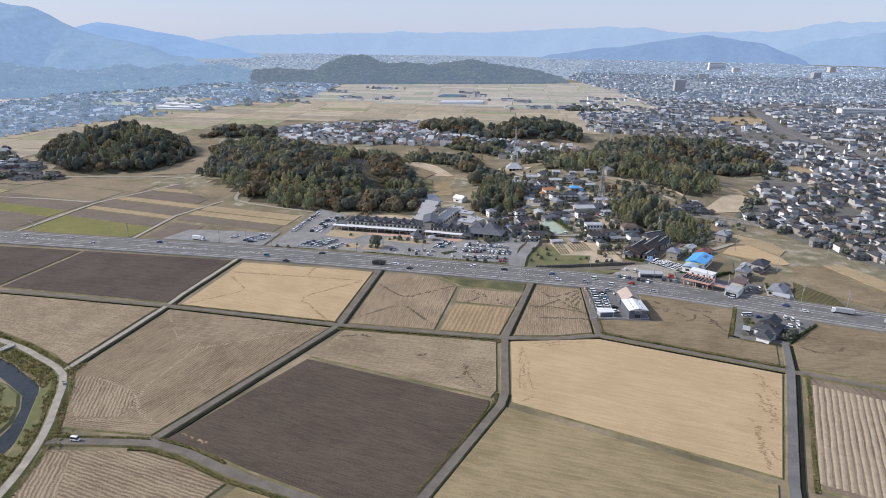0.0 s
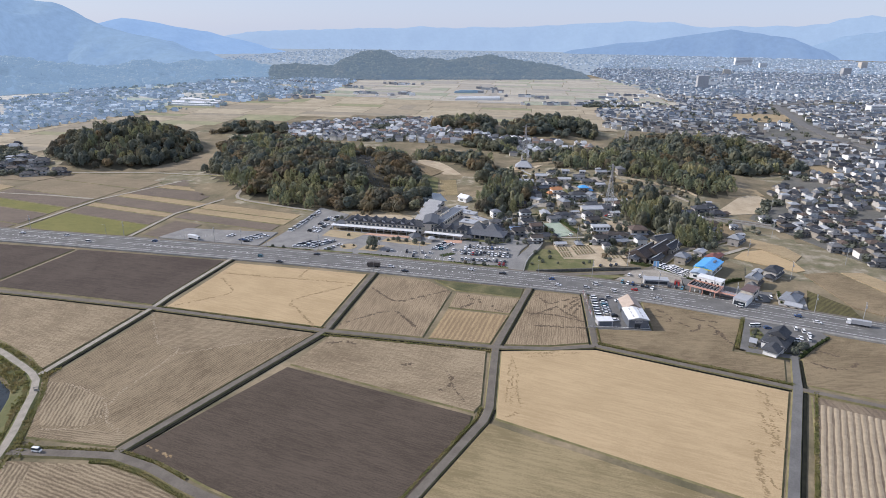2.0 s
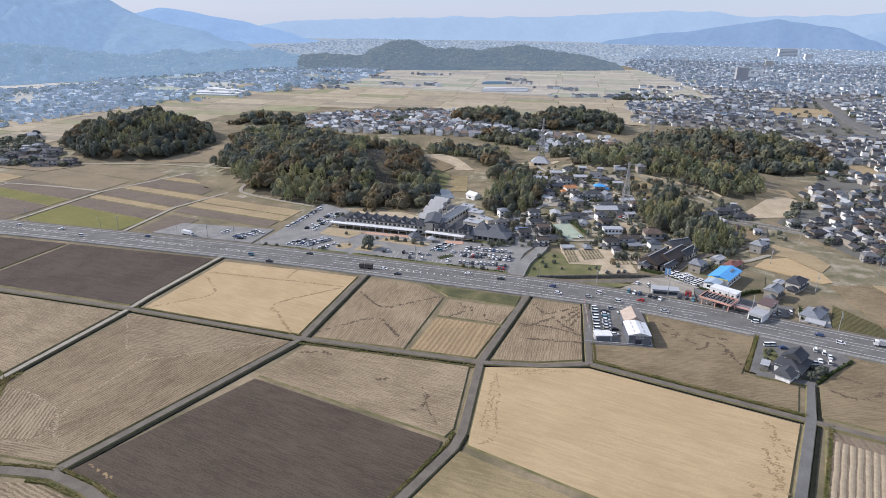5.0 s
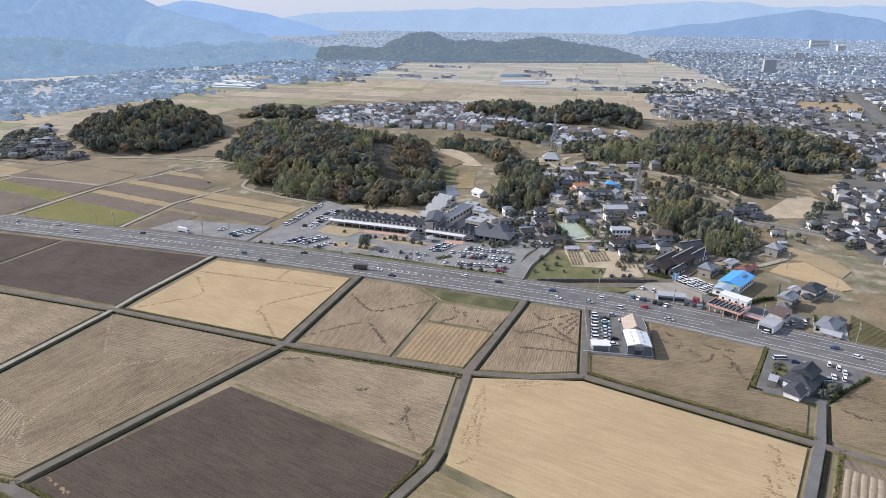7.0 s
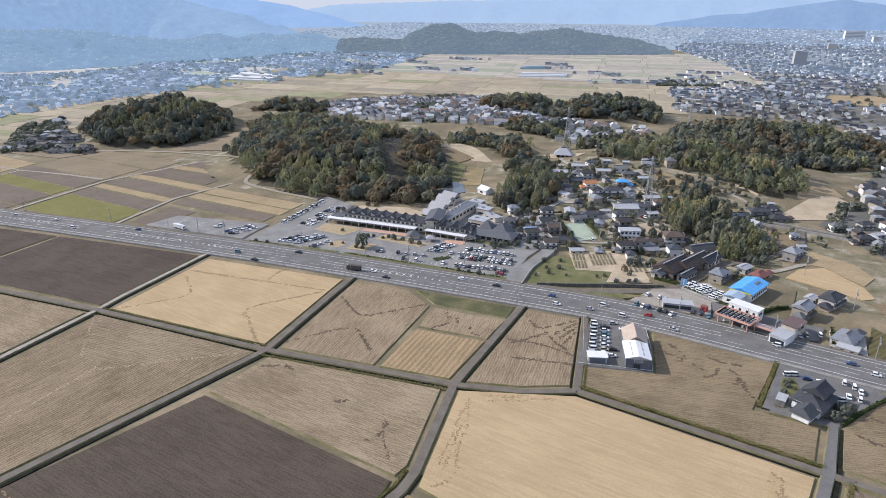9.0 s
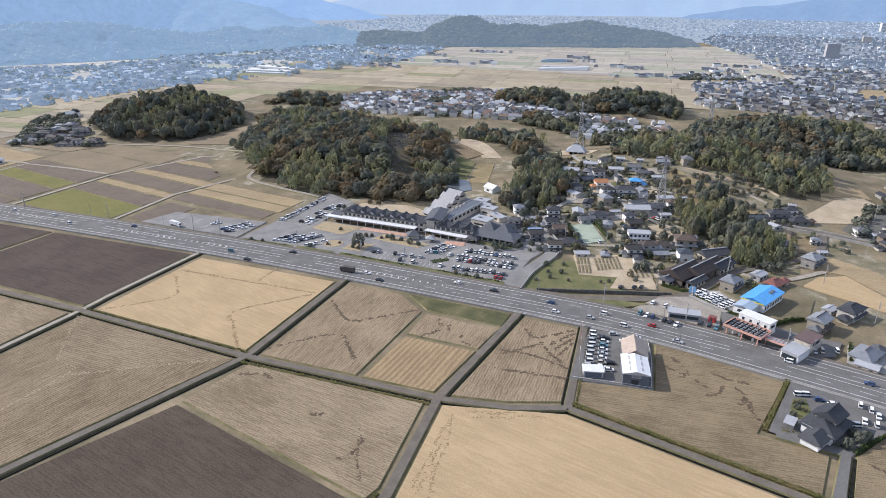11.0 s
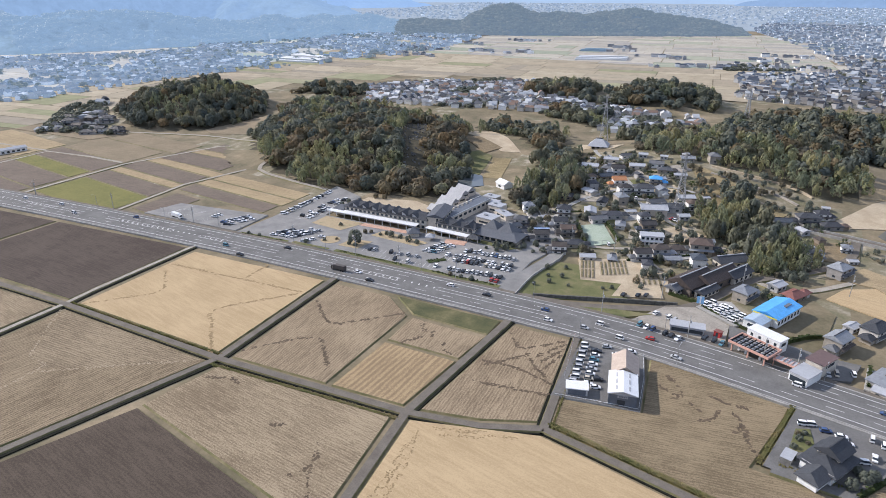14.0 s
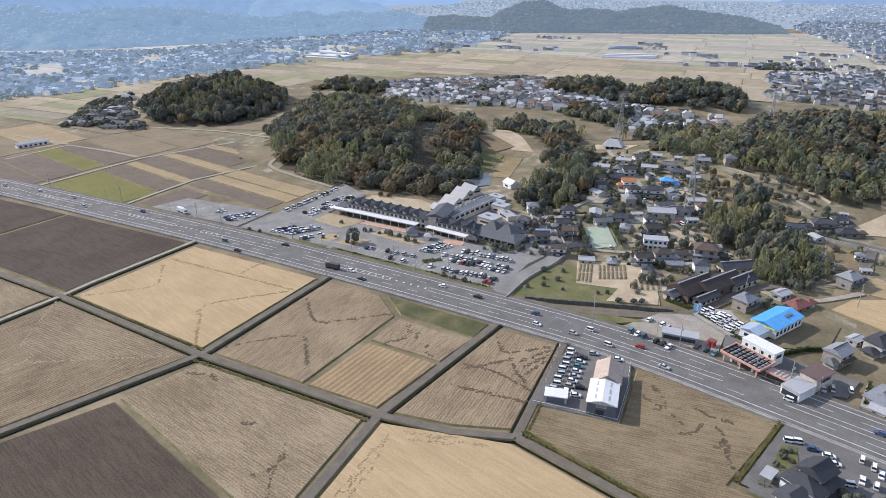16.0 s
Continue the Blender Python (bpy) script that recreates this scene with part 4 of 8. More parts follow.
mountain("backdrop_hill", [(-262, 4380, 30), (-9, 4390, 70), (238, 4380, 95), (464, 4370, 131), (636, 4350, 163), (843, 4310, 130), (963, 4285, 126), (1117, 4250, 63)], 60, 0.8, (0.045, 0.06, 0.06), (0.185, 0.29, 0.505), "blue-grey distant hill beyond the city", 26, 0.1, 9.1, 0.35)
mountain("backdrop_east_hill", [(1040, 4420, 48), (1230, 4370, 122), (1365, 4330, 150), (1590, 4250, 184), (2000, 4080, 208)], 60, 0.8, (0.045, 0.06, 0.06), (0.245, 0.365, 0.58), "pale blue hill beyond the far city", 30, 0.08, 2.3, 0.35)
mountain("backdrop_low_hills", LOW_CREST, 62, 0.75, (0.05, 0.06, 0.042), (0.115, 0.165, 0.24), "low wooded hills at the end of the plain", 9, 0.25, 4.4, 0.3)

# the plain's pallor is haze put into its emission
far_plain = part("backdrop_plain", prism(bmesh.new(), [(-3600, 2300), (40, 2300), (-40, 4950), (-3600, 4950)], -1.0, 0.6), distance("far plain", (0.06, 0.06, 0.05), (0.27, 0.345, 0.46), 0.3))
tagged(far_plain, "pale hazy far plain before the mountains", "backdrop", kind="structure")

# ---- woods on the far hills, leaves emitting the haze colour ----
rng = np.random.RandomState(5)
for name, crest, foot, slope, seed, count, haze_glow, text in (
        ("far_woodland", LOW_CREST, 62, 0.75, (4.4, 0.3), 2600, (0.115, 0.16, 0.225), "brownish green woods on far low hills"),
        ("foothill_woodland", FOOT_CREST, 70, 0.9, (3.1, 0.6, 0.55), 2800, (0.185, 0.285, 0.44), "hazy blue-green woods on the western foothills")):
    lie = crest_height(crest, foot, slope, *seed)
    grown = Soup()
    share = np.array([math.hypot(b[0] - a[0], b[1] - a[1]) for a, b in zip(crest, crest[1:])])
    share /= share.sum()
    for _ in range(count):
        k, u = rng.choice(len(crest) - 1, p=share), rng.rand()
        a, b = crest[k], crest[k + 1]
        reach = (foot + slope * max(a[2], b[2])) * rng.uniform(-0.3, 1.02)
        dx, dy = b[0] - a[0], b[1] - a[1]
        ln = math.hypot(dx, dy)
        px, py = a[0] + dx * u + dy / ln * reach, a[1] + dy * u - dx / ln * reach
        w = rng.uniform(11, 21)
        q = CROWNS["oak"][rng.randint(6)][::9]
        q = (q.mean(1, keepdims=True) + (q - q.mean(1, keepdims=True)) * 2.4).reshape(-1, 3)
        grown.add(np.stack([q[:, 0] * w * 1.2 + px, q[:, 1] * w * 1.2 + py, q[:, 2] * rng.uniform(8, 13) + max(lie(px, py), 0) - 2.5], 1), np.arange(len(q)).reshape(-1, 4))
    tagged(grown.make(name, leaves(name, (0.045, 0.058, 0.042), (0.07, 0.08, 0.052), (0.10, 0.095, 0.06), 0.02, haze_glow)), text, "woodland", kind="stuff")

# leaf litter under the woods and grass round the village, as parts of the one ground sheet
FLOOR_LITTER = surface("woodland floor", (0.05, 0.045, 0.028), (0.085, 0.072, 0.045), 0.2, 0.95, fine=8, bump=0.5)
VILLAGE = [(-70, 470), (-40, 455), (30, 450), (70, 470), (128, 520), (120, 600), (60, 640), (0, 650), (-60, 665), (-110, 640), (-100, 560)]
ground.data.materials.append(FLOOR_LITTER)
ground.data.materials.append(surface("village ground", (0.11, 0.108, 0.056), (0.20, 0.175, 0.115), 0.09, 0.95, fine=9, bump=0.5, third=(0.38, 0.335, 0.265)))
for poly in ground.data.polygons:
    x, y, _ = poly.center
    if 440 < y < 1060 and -640 < x < 240:
        if any(inside(x, y, w) for w in WOODS.values()):
            poly.material_index = 1
        elif inside(x, y, VILLAGE) or noise.noise((x / 60, y / 60, 6.2)) > 0.25:
            poly.material_index = 2

# ---- kit for things ----
def thing(name, label, category, m=None, group=""):
    ob = new(name)
    ob.empty_display_size = 0.5
    if m is not None:
        ob.matrix_basis = m
    return tagged(ob, label, category, group)


def place(x, y, a=0.0, z=None, s=1.0):
    return pose(x, y, hgt(x, y) if z is None else z, 0, 0, a) @ Matrix.Diagonal((s, s, s, 1))


def shift_line(line, d):
    out = []
    for i, p in enumerate(line):
        a, b = Vector(line[max(i - 1, 0)][:2]), Vector(line[min(i + 1, len(line) - 1)][:2])
        n = Vector((-(b - a).y, (b - a).x)).normalized() * d
        out.append((p[0] + n.x, p[1] + n.y, *p[2:]))
    return out


def along(line, s):
    """The place s metres along a line, and its heading in degrees."""
    for a, b in zip(line, line[1:]):
        d = math.hypot(b[0] - a[0], b[1] - a[1])
        if s <= d:
            return a[0] + (b[0] - a[0]) * s / d, a[1] + (b[1] - a[1]) * s / d, math.degrees(math.atan2(b[1] - a[1], b[0] - a[0]))
        s -= d
    a, b = line[-2:]
    return b[0], b[1], math.degrees(math.atan2(b[1] - a[1], b[0] - a[0]))


def beam(bm, p, q, r, slot=0):
    p, q = Vector(p), Vector(q)
    w = (q - p).normalized()
    u = w.cross(Vector((0, 0, 1)) if abs(w.z) < 0.9 else Vector((1, 0, 0))).normalized() * r
    v = w.cross(u).normalized() * r
    vs = [bm.verts.new(c + k * u + l * v) for c in (p, q) for k, l in ((-1, -1), (1, -1), (1, 1), (-1, 1))]
    for f in ((3, 2, 1, 0), (4, 5, 6, 7), (0, 1, 5, 4), (1, 2, 6, 5), (2, 3, 7, 6), (3, 0, 4, 7)):
        bm.faces.new([vs[i] for i in f]).material_index = slot
    return bm


def tube(bm, p, q, r0, r1, n=8):
    p, q = Vector(p), Vector(q)
    w = (q - p).normalized()
    u = w.cross(Vector((0, 0, 1)) if abs(w.z) < 0.9 else Vector((1, 0, 0))).normalized()
    v = w.cross(u)
    rings = [[bm.verts.new(c + (u * math.cos(k * 6.2832 / n) + v * math.sin(k * 6.2832 / n)) * r) for k in range(n)] for c, r in ((p, r0), (q, r1))]
    for k in range(n):
        bm.faces.new((rings[0][k], rings[0][(k + 1) % n], rings[1][(k + 1) % n], rings[1][k]))
    bm.faces.new(rings[0][::-1])
    bm.faces.new(rings[1])
    bmesh.ops.recalc_face_normals(bm, faces=bm.faces)
    return bm


def extrude_profile(bm, pts, y0, y1, slot=0, tuck=0.0):
    """A side profile in x and z, drawn out across y; tuck narrows the points above the waist."""
    zs = [p[1] for p in pts]
    lo, hi = min(zs), max(zs)
    t = [tuck * (z - lo) / (hi - lo) for z in zs]
    a = [bm.verts.new((x, y0 + k, z)) for (x, z), k in zip(pts, t)]
    b = [bm.verts.new((x, y1 - k, z)) for (x, z), k in zip(pts, t)]
    n = len(pts)
    fs = [bm.faces.new(a), bm.faces.new(b[::-1])] + [bm.faces.new((a[i], b[i], b[(i + 1) % n], a[(i + 1) % n])) for i in range(n)]
    for f in fs:
        f.material_index = slot
    bmesh.ops.recalc_face_normals(bm, faces=bm.faces)
    return bm


def roof_shell(bm, w, d, z, rise, ridge, over=0.6, t=0.22, slot=0):
    """A roof over half sizes w, d from eave height z. ridge: half length of the ridge (w + over makes a gable, 0 a pyramid)."""
    e = over
    drop = rise * e / max(d, 0.1)
    lo = [(-w - e, -d - e, z - drop), (w + e, -d - e, z - drop), (w + e, d + e, z - drop), (-w - e, d + e, z - drop)]
    r = [(-ridge, 0, z + rise), (ridge, 0, z + rise)]
    top = [bm.verts.new((x, y, zz + t)) for x, y, zz in lo + r]
    low = [bm.verts.new((x, y, zz)) for x, y, zz in lo + r]
    fs = []
    for vs, flip in ((top, 1), (low, -1)):
        for f in ((0, 1, 5, 4), (2, 3, 4, 5), (1, 2, 5), (3, 0, 4)):
            fs.append(bm.faces.new([vs[i] for i in f][::flip]))
    for i in range(4):
        j = (i + 1) % 4
        fs.append(bm.faces.new((low[i], low[j], top[j], top[i])))
    for f in fs:
        f.material_index = slot
    return bm


def gable_box(bm, w, d, z0, z1, rise):
    """Walls with gable ends on the x sides."""
    box(bm, -w, w, -d, d, z0, z1)
    for s in (-1, 1):
        vs = [bm.verts.new((s * w, -d, z1)), bm.verts.new((s * w, d, z1)), bm.verts.new((s * w, 0, z1 + rise)),
              bm.verts.new((s * (w - 0.2), -d, z1)), bm.verts.new((s * (w - 0.2), d, z1)), bm.verts.new((s * (w - 0.2), 0, z1 + rise))]
        bm.faces.new(vs[:3] if s > 0 else vs[2::-1])
        bm.faces.new(vs[3:] if s < 0 else vs[:2:-1])
    return bm


def tile_roof(name, colours, across=0.28, rough=0.62, by="object"):
    """Glazed clay roof tiles: courses as relief, one shade for each roof."""
    m = palette(name, colours, rough, by, 0.9, 0.18)
    t = m.node_tree
    p = t.nodes["Principled BSDF"]
    co = t.nodes.new("ShaderNodeTexCoord").outputs["Object"]
    wv = t.nodes.new("ShaderNodeTexWave")
    wv.bands_direction = "X"
    wv.inputs["Scale"].default_value = 0.314 / across
    wv.inputs["Distortion"].default_value = 0.4
    t.links.new(co, wv.inputs["Vector"])
    bn = t.nodes.new("ShaderNodeBump")
    bn.inputs["Strength"].default_value, bn.inputs["Distance"].default_value = 0.6, 0.08
    t.links.new(wv.outputs[1], bn.inputs["Height"])
    t.links.new(bn.outputs[0], p.inputs["Normal"])
    return m


TILE = tile_roof("clay roof tiles", [(0.05, 0.054, 0.062), (0.068, 0.072, 0.082), (0.10, 0.104, 0.112), (0.06, 0.057, 0.057), (0.15, 0.154, 0.16), (0.085, 0.072, 0.064), (0.068, 0.08, 0.098), (0.20, 0.215, 0.24), (0.12, 0.09, 0.075), (0.25, 0.265, 0.285), (0.055, 0.058, 0.066)])
TILE_DARK = tile_roof("dark tiles", [(0.055, 0.059, 0.067), (0.068, 0.072, 0.08)])
TILE_SLATE = tile_roof("slate grey roof", [(0.105, 0.112, 0.125), (0.115, 0.122, 0.135)], 0.45)
PLASTER = palette("plaster", [(0.52, 0.51, 0.48), (0.42, 0.38, 0.33), (0.70, 0.69, 0.67), (0.30, 0.27, 0.23), (0.46, 0.44, 0.41), (0.20, 0.165, 0.13), (0.38, 0.37, 0.36), (0.26, 0.25, 0.24)], 0.85, "object", 0.4)
WHITE_WALL = painted("white wall", (0.74, 0.74, 0.73), 0.75, 0, 0.08, 0.4, 0.3)
GREY_WALL = painted("grey wall", (0.40, 0.40, 0.41), 0.8, 0, 0.1, 0.4, 0.3)
BEIGE_WALL = painted("beige wall", (0.55, 0.50, 0.43), 0.85, 0, 0.12, 0.4, 0.3)
DARK_WALL = painted("dark blue-grey cladding", (0.12, 0.135, 0.16), 0.6, 0, 0.15, 0.6, 0.4)
WHITE_ROOF = painted("white metal roof", (0.70, 0.71, 0.72), 0.4, 0, 0.05, 0.5, 0.4)
PALE_ROOF = painted("pale grey metal roof", (0.37, 0.38, 0.40), 0.45, 0, 0.08, 0.5, 0.4)
BLUE_ROOF = painted("bright blue metal roof", (0.08, 0.35, 0.72), 0.4, 0, 0.12, 0.4, 0.4)
RED_ROOF = painted("dull red roof", (0.20, 0.075, 0.06), 0.6, 0, 0.15, 0.6)
TAN_ROOF = painted("tan shingle roof", (0.42, 0.34, 0.28), 0.75, 0, 0.12, 0.6)
ORANGE_ROOF = painted("orange tiles", (0.42, 0.19, 0.085), 0.65, 0, 0.15, 0.7)
PINK = painted("salmon fascia", (0.58, 0.33, 0.26), 0.7, 0, 0.12, 0.6)
STEEL = painted("galvanised steel", (0.36, 0.37, 0.38), 0.45, 0.7, 0.1, 1.0)
POLE_GREY = painted("concrete pole", (0.34, 0.335, 0.32), 0.9, 0, 0.1, 1.0, 0.2)
BRICK_PAVE = surface("salmon brick paving", (0.42, 0.25, 0.18), (0.52, 0.34, 0.26), 0.6, 0.9, fine=8)
GLASS = nodes_of("window glass")[0]
_g = GLASS.node_tree.nodes["Principled BSDF"]
_g.inputs["Base Color"].default_value, _g.inputs["Roughness"].default_value = (0.035, 0.045, 0.055, 1), 0.08
TYRE = painted("tyre rubber", (0.025, 0.025, 0.025), 0.85, 0, 0.1, 2.0, 0.2)
# mud darkened to stand in for the shade of a deep ditch
DITCH = surface("ditch mud with painted shade", (0.012, 0.013, 0.011), (0.026, 0.027, 0.02), 0.4, 0.95, fine=6, bump=0.1, spec=0.05)
FURROW = surface("damp furrow litter", (0.08, 0.06, 0.04), (0.135, 0.10, 0.066), 0.5, 0.95, fine=6, bump=0.4)
HEDGE = leaves("hedge leaves", (0.045, 0.065, 0.022), (0.065, 0.09, 0.032), (0.095, 0.11, 0.045), 0.3)

# ---- trees that stand alone ----
TREE_KINDS = {}


def tree_proto(kind, seed, crown_mat, label):
    r = np.random.RandomState(seed)
    root = thing("tree", label, "tree", group="garden and street trees")
    bm = bmesh.new()
    tube(bm, (0, 0, -0.3), (0, 0, 2.6), 0.24, 0.16)
    for k in range(5):
        a = k * 1.3 + r.uniform(0, 0.5)
        tube(bm, (0, 0, 1.6 + 0.25 * k), (1.5 * math.cos(a), 1.5 * math.sin(a), 3.4 + 0.3 * k), 0.1, 0.04, 6)
    part("trunk", bm, BARK, root)
    s = Soup()
    for k in range(1):
        plant(s, r, kind, r.uniform(-0.4, 0.4), r.uniform(-0.4, 0.4), 0.2, 5.6, 6.6)
    crown = s.make("crown", crown_mat)
    crown.parent = root
    return root


def trees(kind, spots):
    """Spots: x, y, height."""
    protos = TREE_KINDS[kind]
    r = np.random.RandomState(len(spots) * 7 + len(kind))
    for x, y, h in spots:
        copy_thing(protos[r.randint(len(protos))], place(x, y, r.uniform(0, 360), None, h / 6.2))


for kind, mat, text in (("oak", OAK, "round-headed dark evergreen tree"), ("rust", RUST, "tree with brown autumn leaves"), ("bamboo", BAMBOO, "feathery light green tree")):
    TREE_KINDS[kind] = [tree_proto(kind, 30 + k, mat, text) for k in range(2)]


def hedge(line, width, height, label, mat=None, tuft=0.38):
    """A clipped hedge of leaf clumps along a line, with a dark core."""
    root = thing("hedge", label, "hedge")
    z0 = hgt(line[0][0], line[0][1])
    bm = ribbon(bmesh.new(), [(p[0], p[1], z0) for p in line], width * 0.6, height * 0.85, height * 0.85 + 0.3, 0.15)
    part("core", bm, mat or HEDGE, root)
    s = Soup()
    r = np.random.RandomState(int(abs(line[0][0] * 13 + line[0][1] * 7)))
    total = sum(math.hypot(b[0] - a[0], b[1] - a[1]) for a, b in zip(line, line[1:]))
    n = int(total * 5 * (0.38 / tuft) ** 1.3)
    c = np.empty((n, 4, 3))
    for i in range(n):
        x, y, a = along(line, r.uniform(0, total))
        o, up = r.uniform(-0.5, 0.5) * width, r.uniform(0.25, 1.05) * height
        x, y = x - math.sin(radians(a)) * o, y + math.cos(radians(a)) * o
        u, v = r.normal(size=3), r.normal(size=3)
        u, v = tuft * u / np.linalg.norm(u), tuft * v / np.linalg.norm(v)
        p = np.array((x, y, z0 + up + 0.2))
        c[i] = (p - u - v, p + u - v, p + u + v, p - u + v)
    s.add(c.reshape(-1, 3), np.arange(4 * n).reshape(-1, 4))
    ob = s.make("foliage", mat or HEDGE)
    ob.parent = root
    return root


# ---- cars ----
CAR_PAINT = {k: painted(f"car paint {k}", c, 0.25, 0.0, 0.04, 0.6, 0.6) for k, c in (("white", (0.80, 0.80, 0.80)), ("silver", (0.46, 0.47, 0.48)), ("black", (0.025, 0.026, 0.03)), ("blue", (0.05, 0.09, 0.20)), ("red", (0.42, 0.035, 0.03)), ("beige", (0.50, 0.45, 0.36)), ("teal", (0.10, 0.24, 0.30)))}
CAR_SHAPES = {
    "hatchback": ([(-1.95, 0.3), (1.95, 0.3), (2.0, 0.62), (1.9, 0.78), (0.95, 0.98), (-1.85, 1.0), (-1.98, 0.7)], [(1.0, 0.97), (0.3, 1.46), (-1.45, 1.47), (-1.85, 0.99)], [(0.3, 1.46), (-1.45, 1.47), (-1.4, 1.53), (0.2, 1.53)], 0.83),
    "van": ([(-1.7, 0.3), (1.7, 0.3), (1.74, 0.7), (1.5, 1.0), (-1.7, 1.05), (-1.74, 0.7)], [(1.5, 1.0), (1.0, 1.75), (-1.6, 1.78), (-1.7, 1.04)], [(1.0, 1.75), (-1.6, 1.78), (-1.55, 1.86), (0.9, 1.86)], 0.74),
    "sedan": ([(-2.25, 0.3), (2.25, 0.3), (2.3, 0.6), (2.15, 0.78), (1.0, 0.95), (-1.6, 0.97), (-2.25, 0.9), (-2.3, 0.6)], [(1.0, 0.95), (0.3, 1.4), (-0.95, 1.41), (-1.6, 0.96)], [(0.3, 1.4), (-0.95, 1.41), (-0.9, 1.47), (0.22, 1.47)], 0.87),
}


def car_proto(shape, colour):
    body, glass, top, half = CAR_SHAPES[shape]
    root = thing("car", f"{colour} {shape} car with dark windows on asphalt", "car")
    bm = extrude_profile(bmesh.new(), body, -half, half, 0, 0.06)
    bmesh.ops.bevel(bm, geom=bm.edges[:], offset=0.05, segments=1, affect="EDGES")
    part("body", bm, CAR_PAINT[colour], root)
    part("glasshouse", extrude_profile(bmesh.new(), glass, -half + 0.06, half - 0.06, 0, 0.12), GLASS, root)
    part("roof", extrude_profile(bmesh.new(), top, -half + 0.16, half - 0.16, 0, 0.02), CAR_PAINT[colour], root)
    wheel = None
    for x in (-body[0][0] * -0.62, body[1][0] * 0.64):
        for y in (-half + 0.08, half - 0.08):
            if wheel is None:
                wheel = part("wheel", tube(bmesh.new(), (0, -0.1, 0), (0, 0.1, 0), 0.31, 0.31, 10), TYRE, root)
                w = wheel
            else:
                w = new("wheel", wheel.data)
                w.parent = root
            w.location = (x, y, 0.31)
    return root


CARS = {(s, c): car_proto(s, c) for s in CAR_SHAPES for c in CAR_PAINT if not (s == "sedan" and c in ("teal", "beige"))}
CAR_KEYS = list(CARS)
CAR_WEIGHT = np.array([{"white": 6.0, "silver": 3.0, "black": 1.8, "blue": 0.3, "red": 0.3, "beige": 0.5, "teal": 0.15}[c] for s, c in CAR_KEYS])
CAR_WEIGHT /= CAR_WEIGHT.sum()
car_rng = np.random.RandomState(21)


def park(x, y, a, z, key=None, group="parked cars"):
    key = key or CAR_KEYS[car_rng.choice(len(CAR_KEYS), p=CAR_WEIGHT)]
    return tagged(copy_thing(CARS[key], pose(x, y, z, 0, 0, a)), group=group)


def car_row(x0, y0, x1, y1, turn, z, fill=0.85, step=2.55, key=None):
    """Cars side by side from one end to the other."""
    n = max(1, int(math.hypot(x1 - x0, y1 - y0) / step))
    for i in range(n + 1):
        if car_rng.rand() < fill:
            u = i / n
            flip = 180 if car_rng.rand() < 0.3 else 0
            park(x0 + (x1 - x0) * u + car_rng.normal() * 0.15, y0 + (y1 - y0) * u + car_rng.normal() * 0.25, turn + flip + car_rng.normal() * 2, z, key)


# ---- houses one by one ----
def house_proto(w, d, storeys, hip, wing, wall_mat, roof_mat, label, rise=None, porch=True):
    root = thing("house", label, "house")
    h = 2.9 * storeys + 0.3
    rise = rise or d * 0.48
    if hip:
        part("wall", box(bmesh.new(), -w, w, -d, d, -0.6, h), wall_mat, root)
        part("roof", roof_shell(bmesh.new(), w, d, h, rise, max(0.3, w - d * 0.9), 0.7), roof_mat, root)
        ridge = max(0.3, w - d * 0.9)
    else:
        part("wall", gable_box(bmesh.new(), w, d, -0.6, h, rise), wall_mat, root)
        part("roof", roof_shell(bmesh.new(), w, d, h, rise, w + 0.5, 0.6), roof_mat, root)
        ridge = w + 0.5
    part("ridge", box(bmesh.new(), -ridge - 0.1, ridge + 0.1, -0.18, 0.18, h + rise + 0.1, h + rise + 0.42), roof_mat, root)
    win = None
    for s in range(storeys):
        for x in (-w * 0.5, w * 0.45):
            win = part("window", box(bmesh.new(), x - 0.9, x + 0.9, -d - 0.05, -d + 0.05, 0.9 + 2.9 * s, 2.1 + 2.9 * s), GLASS, root)
    part("window", box(bmesh.new(), -w - 0.05, -w + 0.05, -0.8, 0.8, 1.0, 2.1), GLASS, root)
    if wing:
        ww, wd, side = wing
        bm = bmesh.new()
        box(bm, w * side - (ww if side < 0 else 0), w * side + (ww if side > 0 else 0), -d * 0.9, -d * 0.9 + 2 * wd, -0.6, 3.0)
        part("annexe", bm, wall_mat, root)
        bm = roof_shell(bmesh.new(), ww * 0.75, wd, 3.0, 1.4, ww * 0.3, 0.5)
        bmesh.ops.translate(bm, verts=bm.verts, vec=(w * side + side * ww * 0.5, -d * 0.9 + wd, 0))
        part("annexe_roof", bm, roof_mat, root)
    if porch and storeys == 2:
        bm = bmesh.new()
        vs = [(-w - 0.8, -d - 1.5, 2.75), (w + 0.8, -d - 1.5, 2.75), (w + 0.8, -d, 3.3), (-w - 0.8, -d, 3.3)]
        top, low = [bm.verts.new((x, y, z + 0.16)) for x, y, z in vs], [bm.verts.new(v) for v in vs]
        bm.faces.new(top)
        bm.faces.new(low[::-1])
        for i in range(4):
            bm.faces.new((low[i], low[(i + 1) % 4], top[(i + 1) % 4], top[i]))
        part("porch_roof", bm, roof_mat, root)
    return root


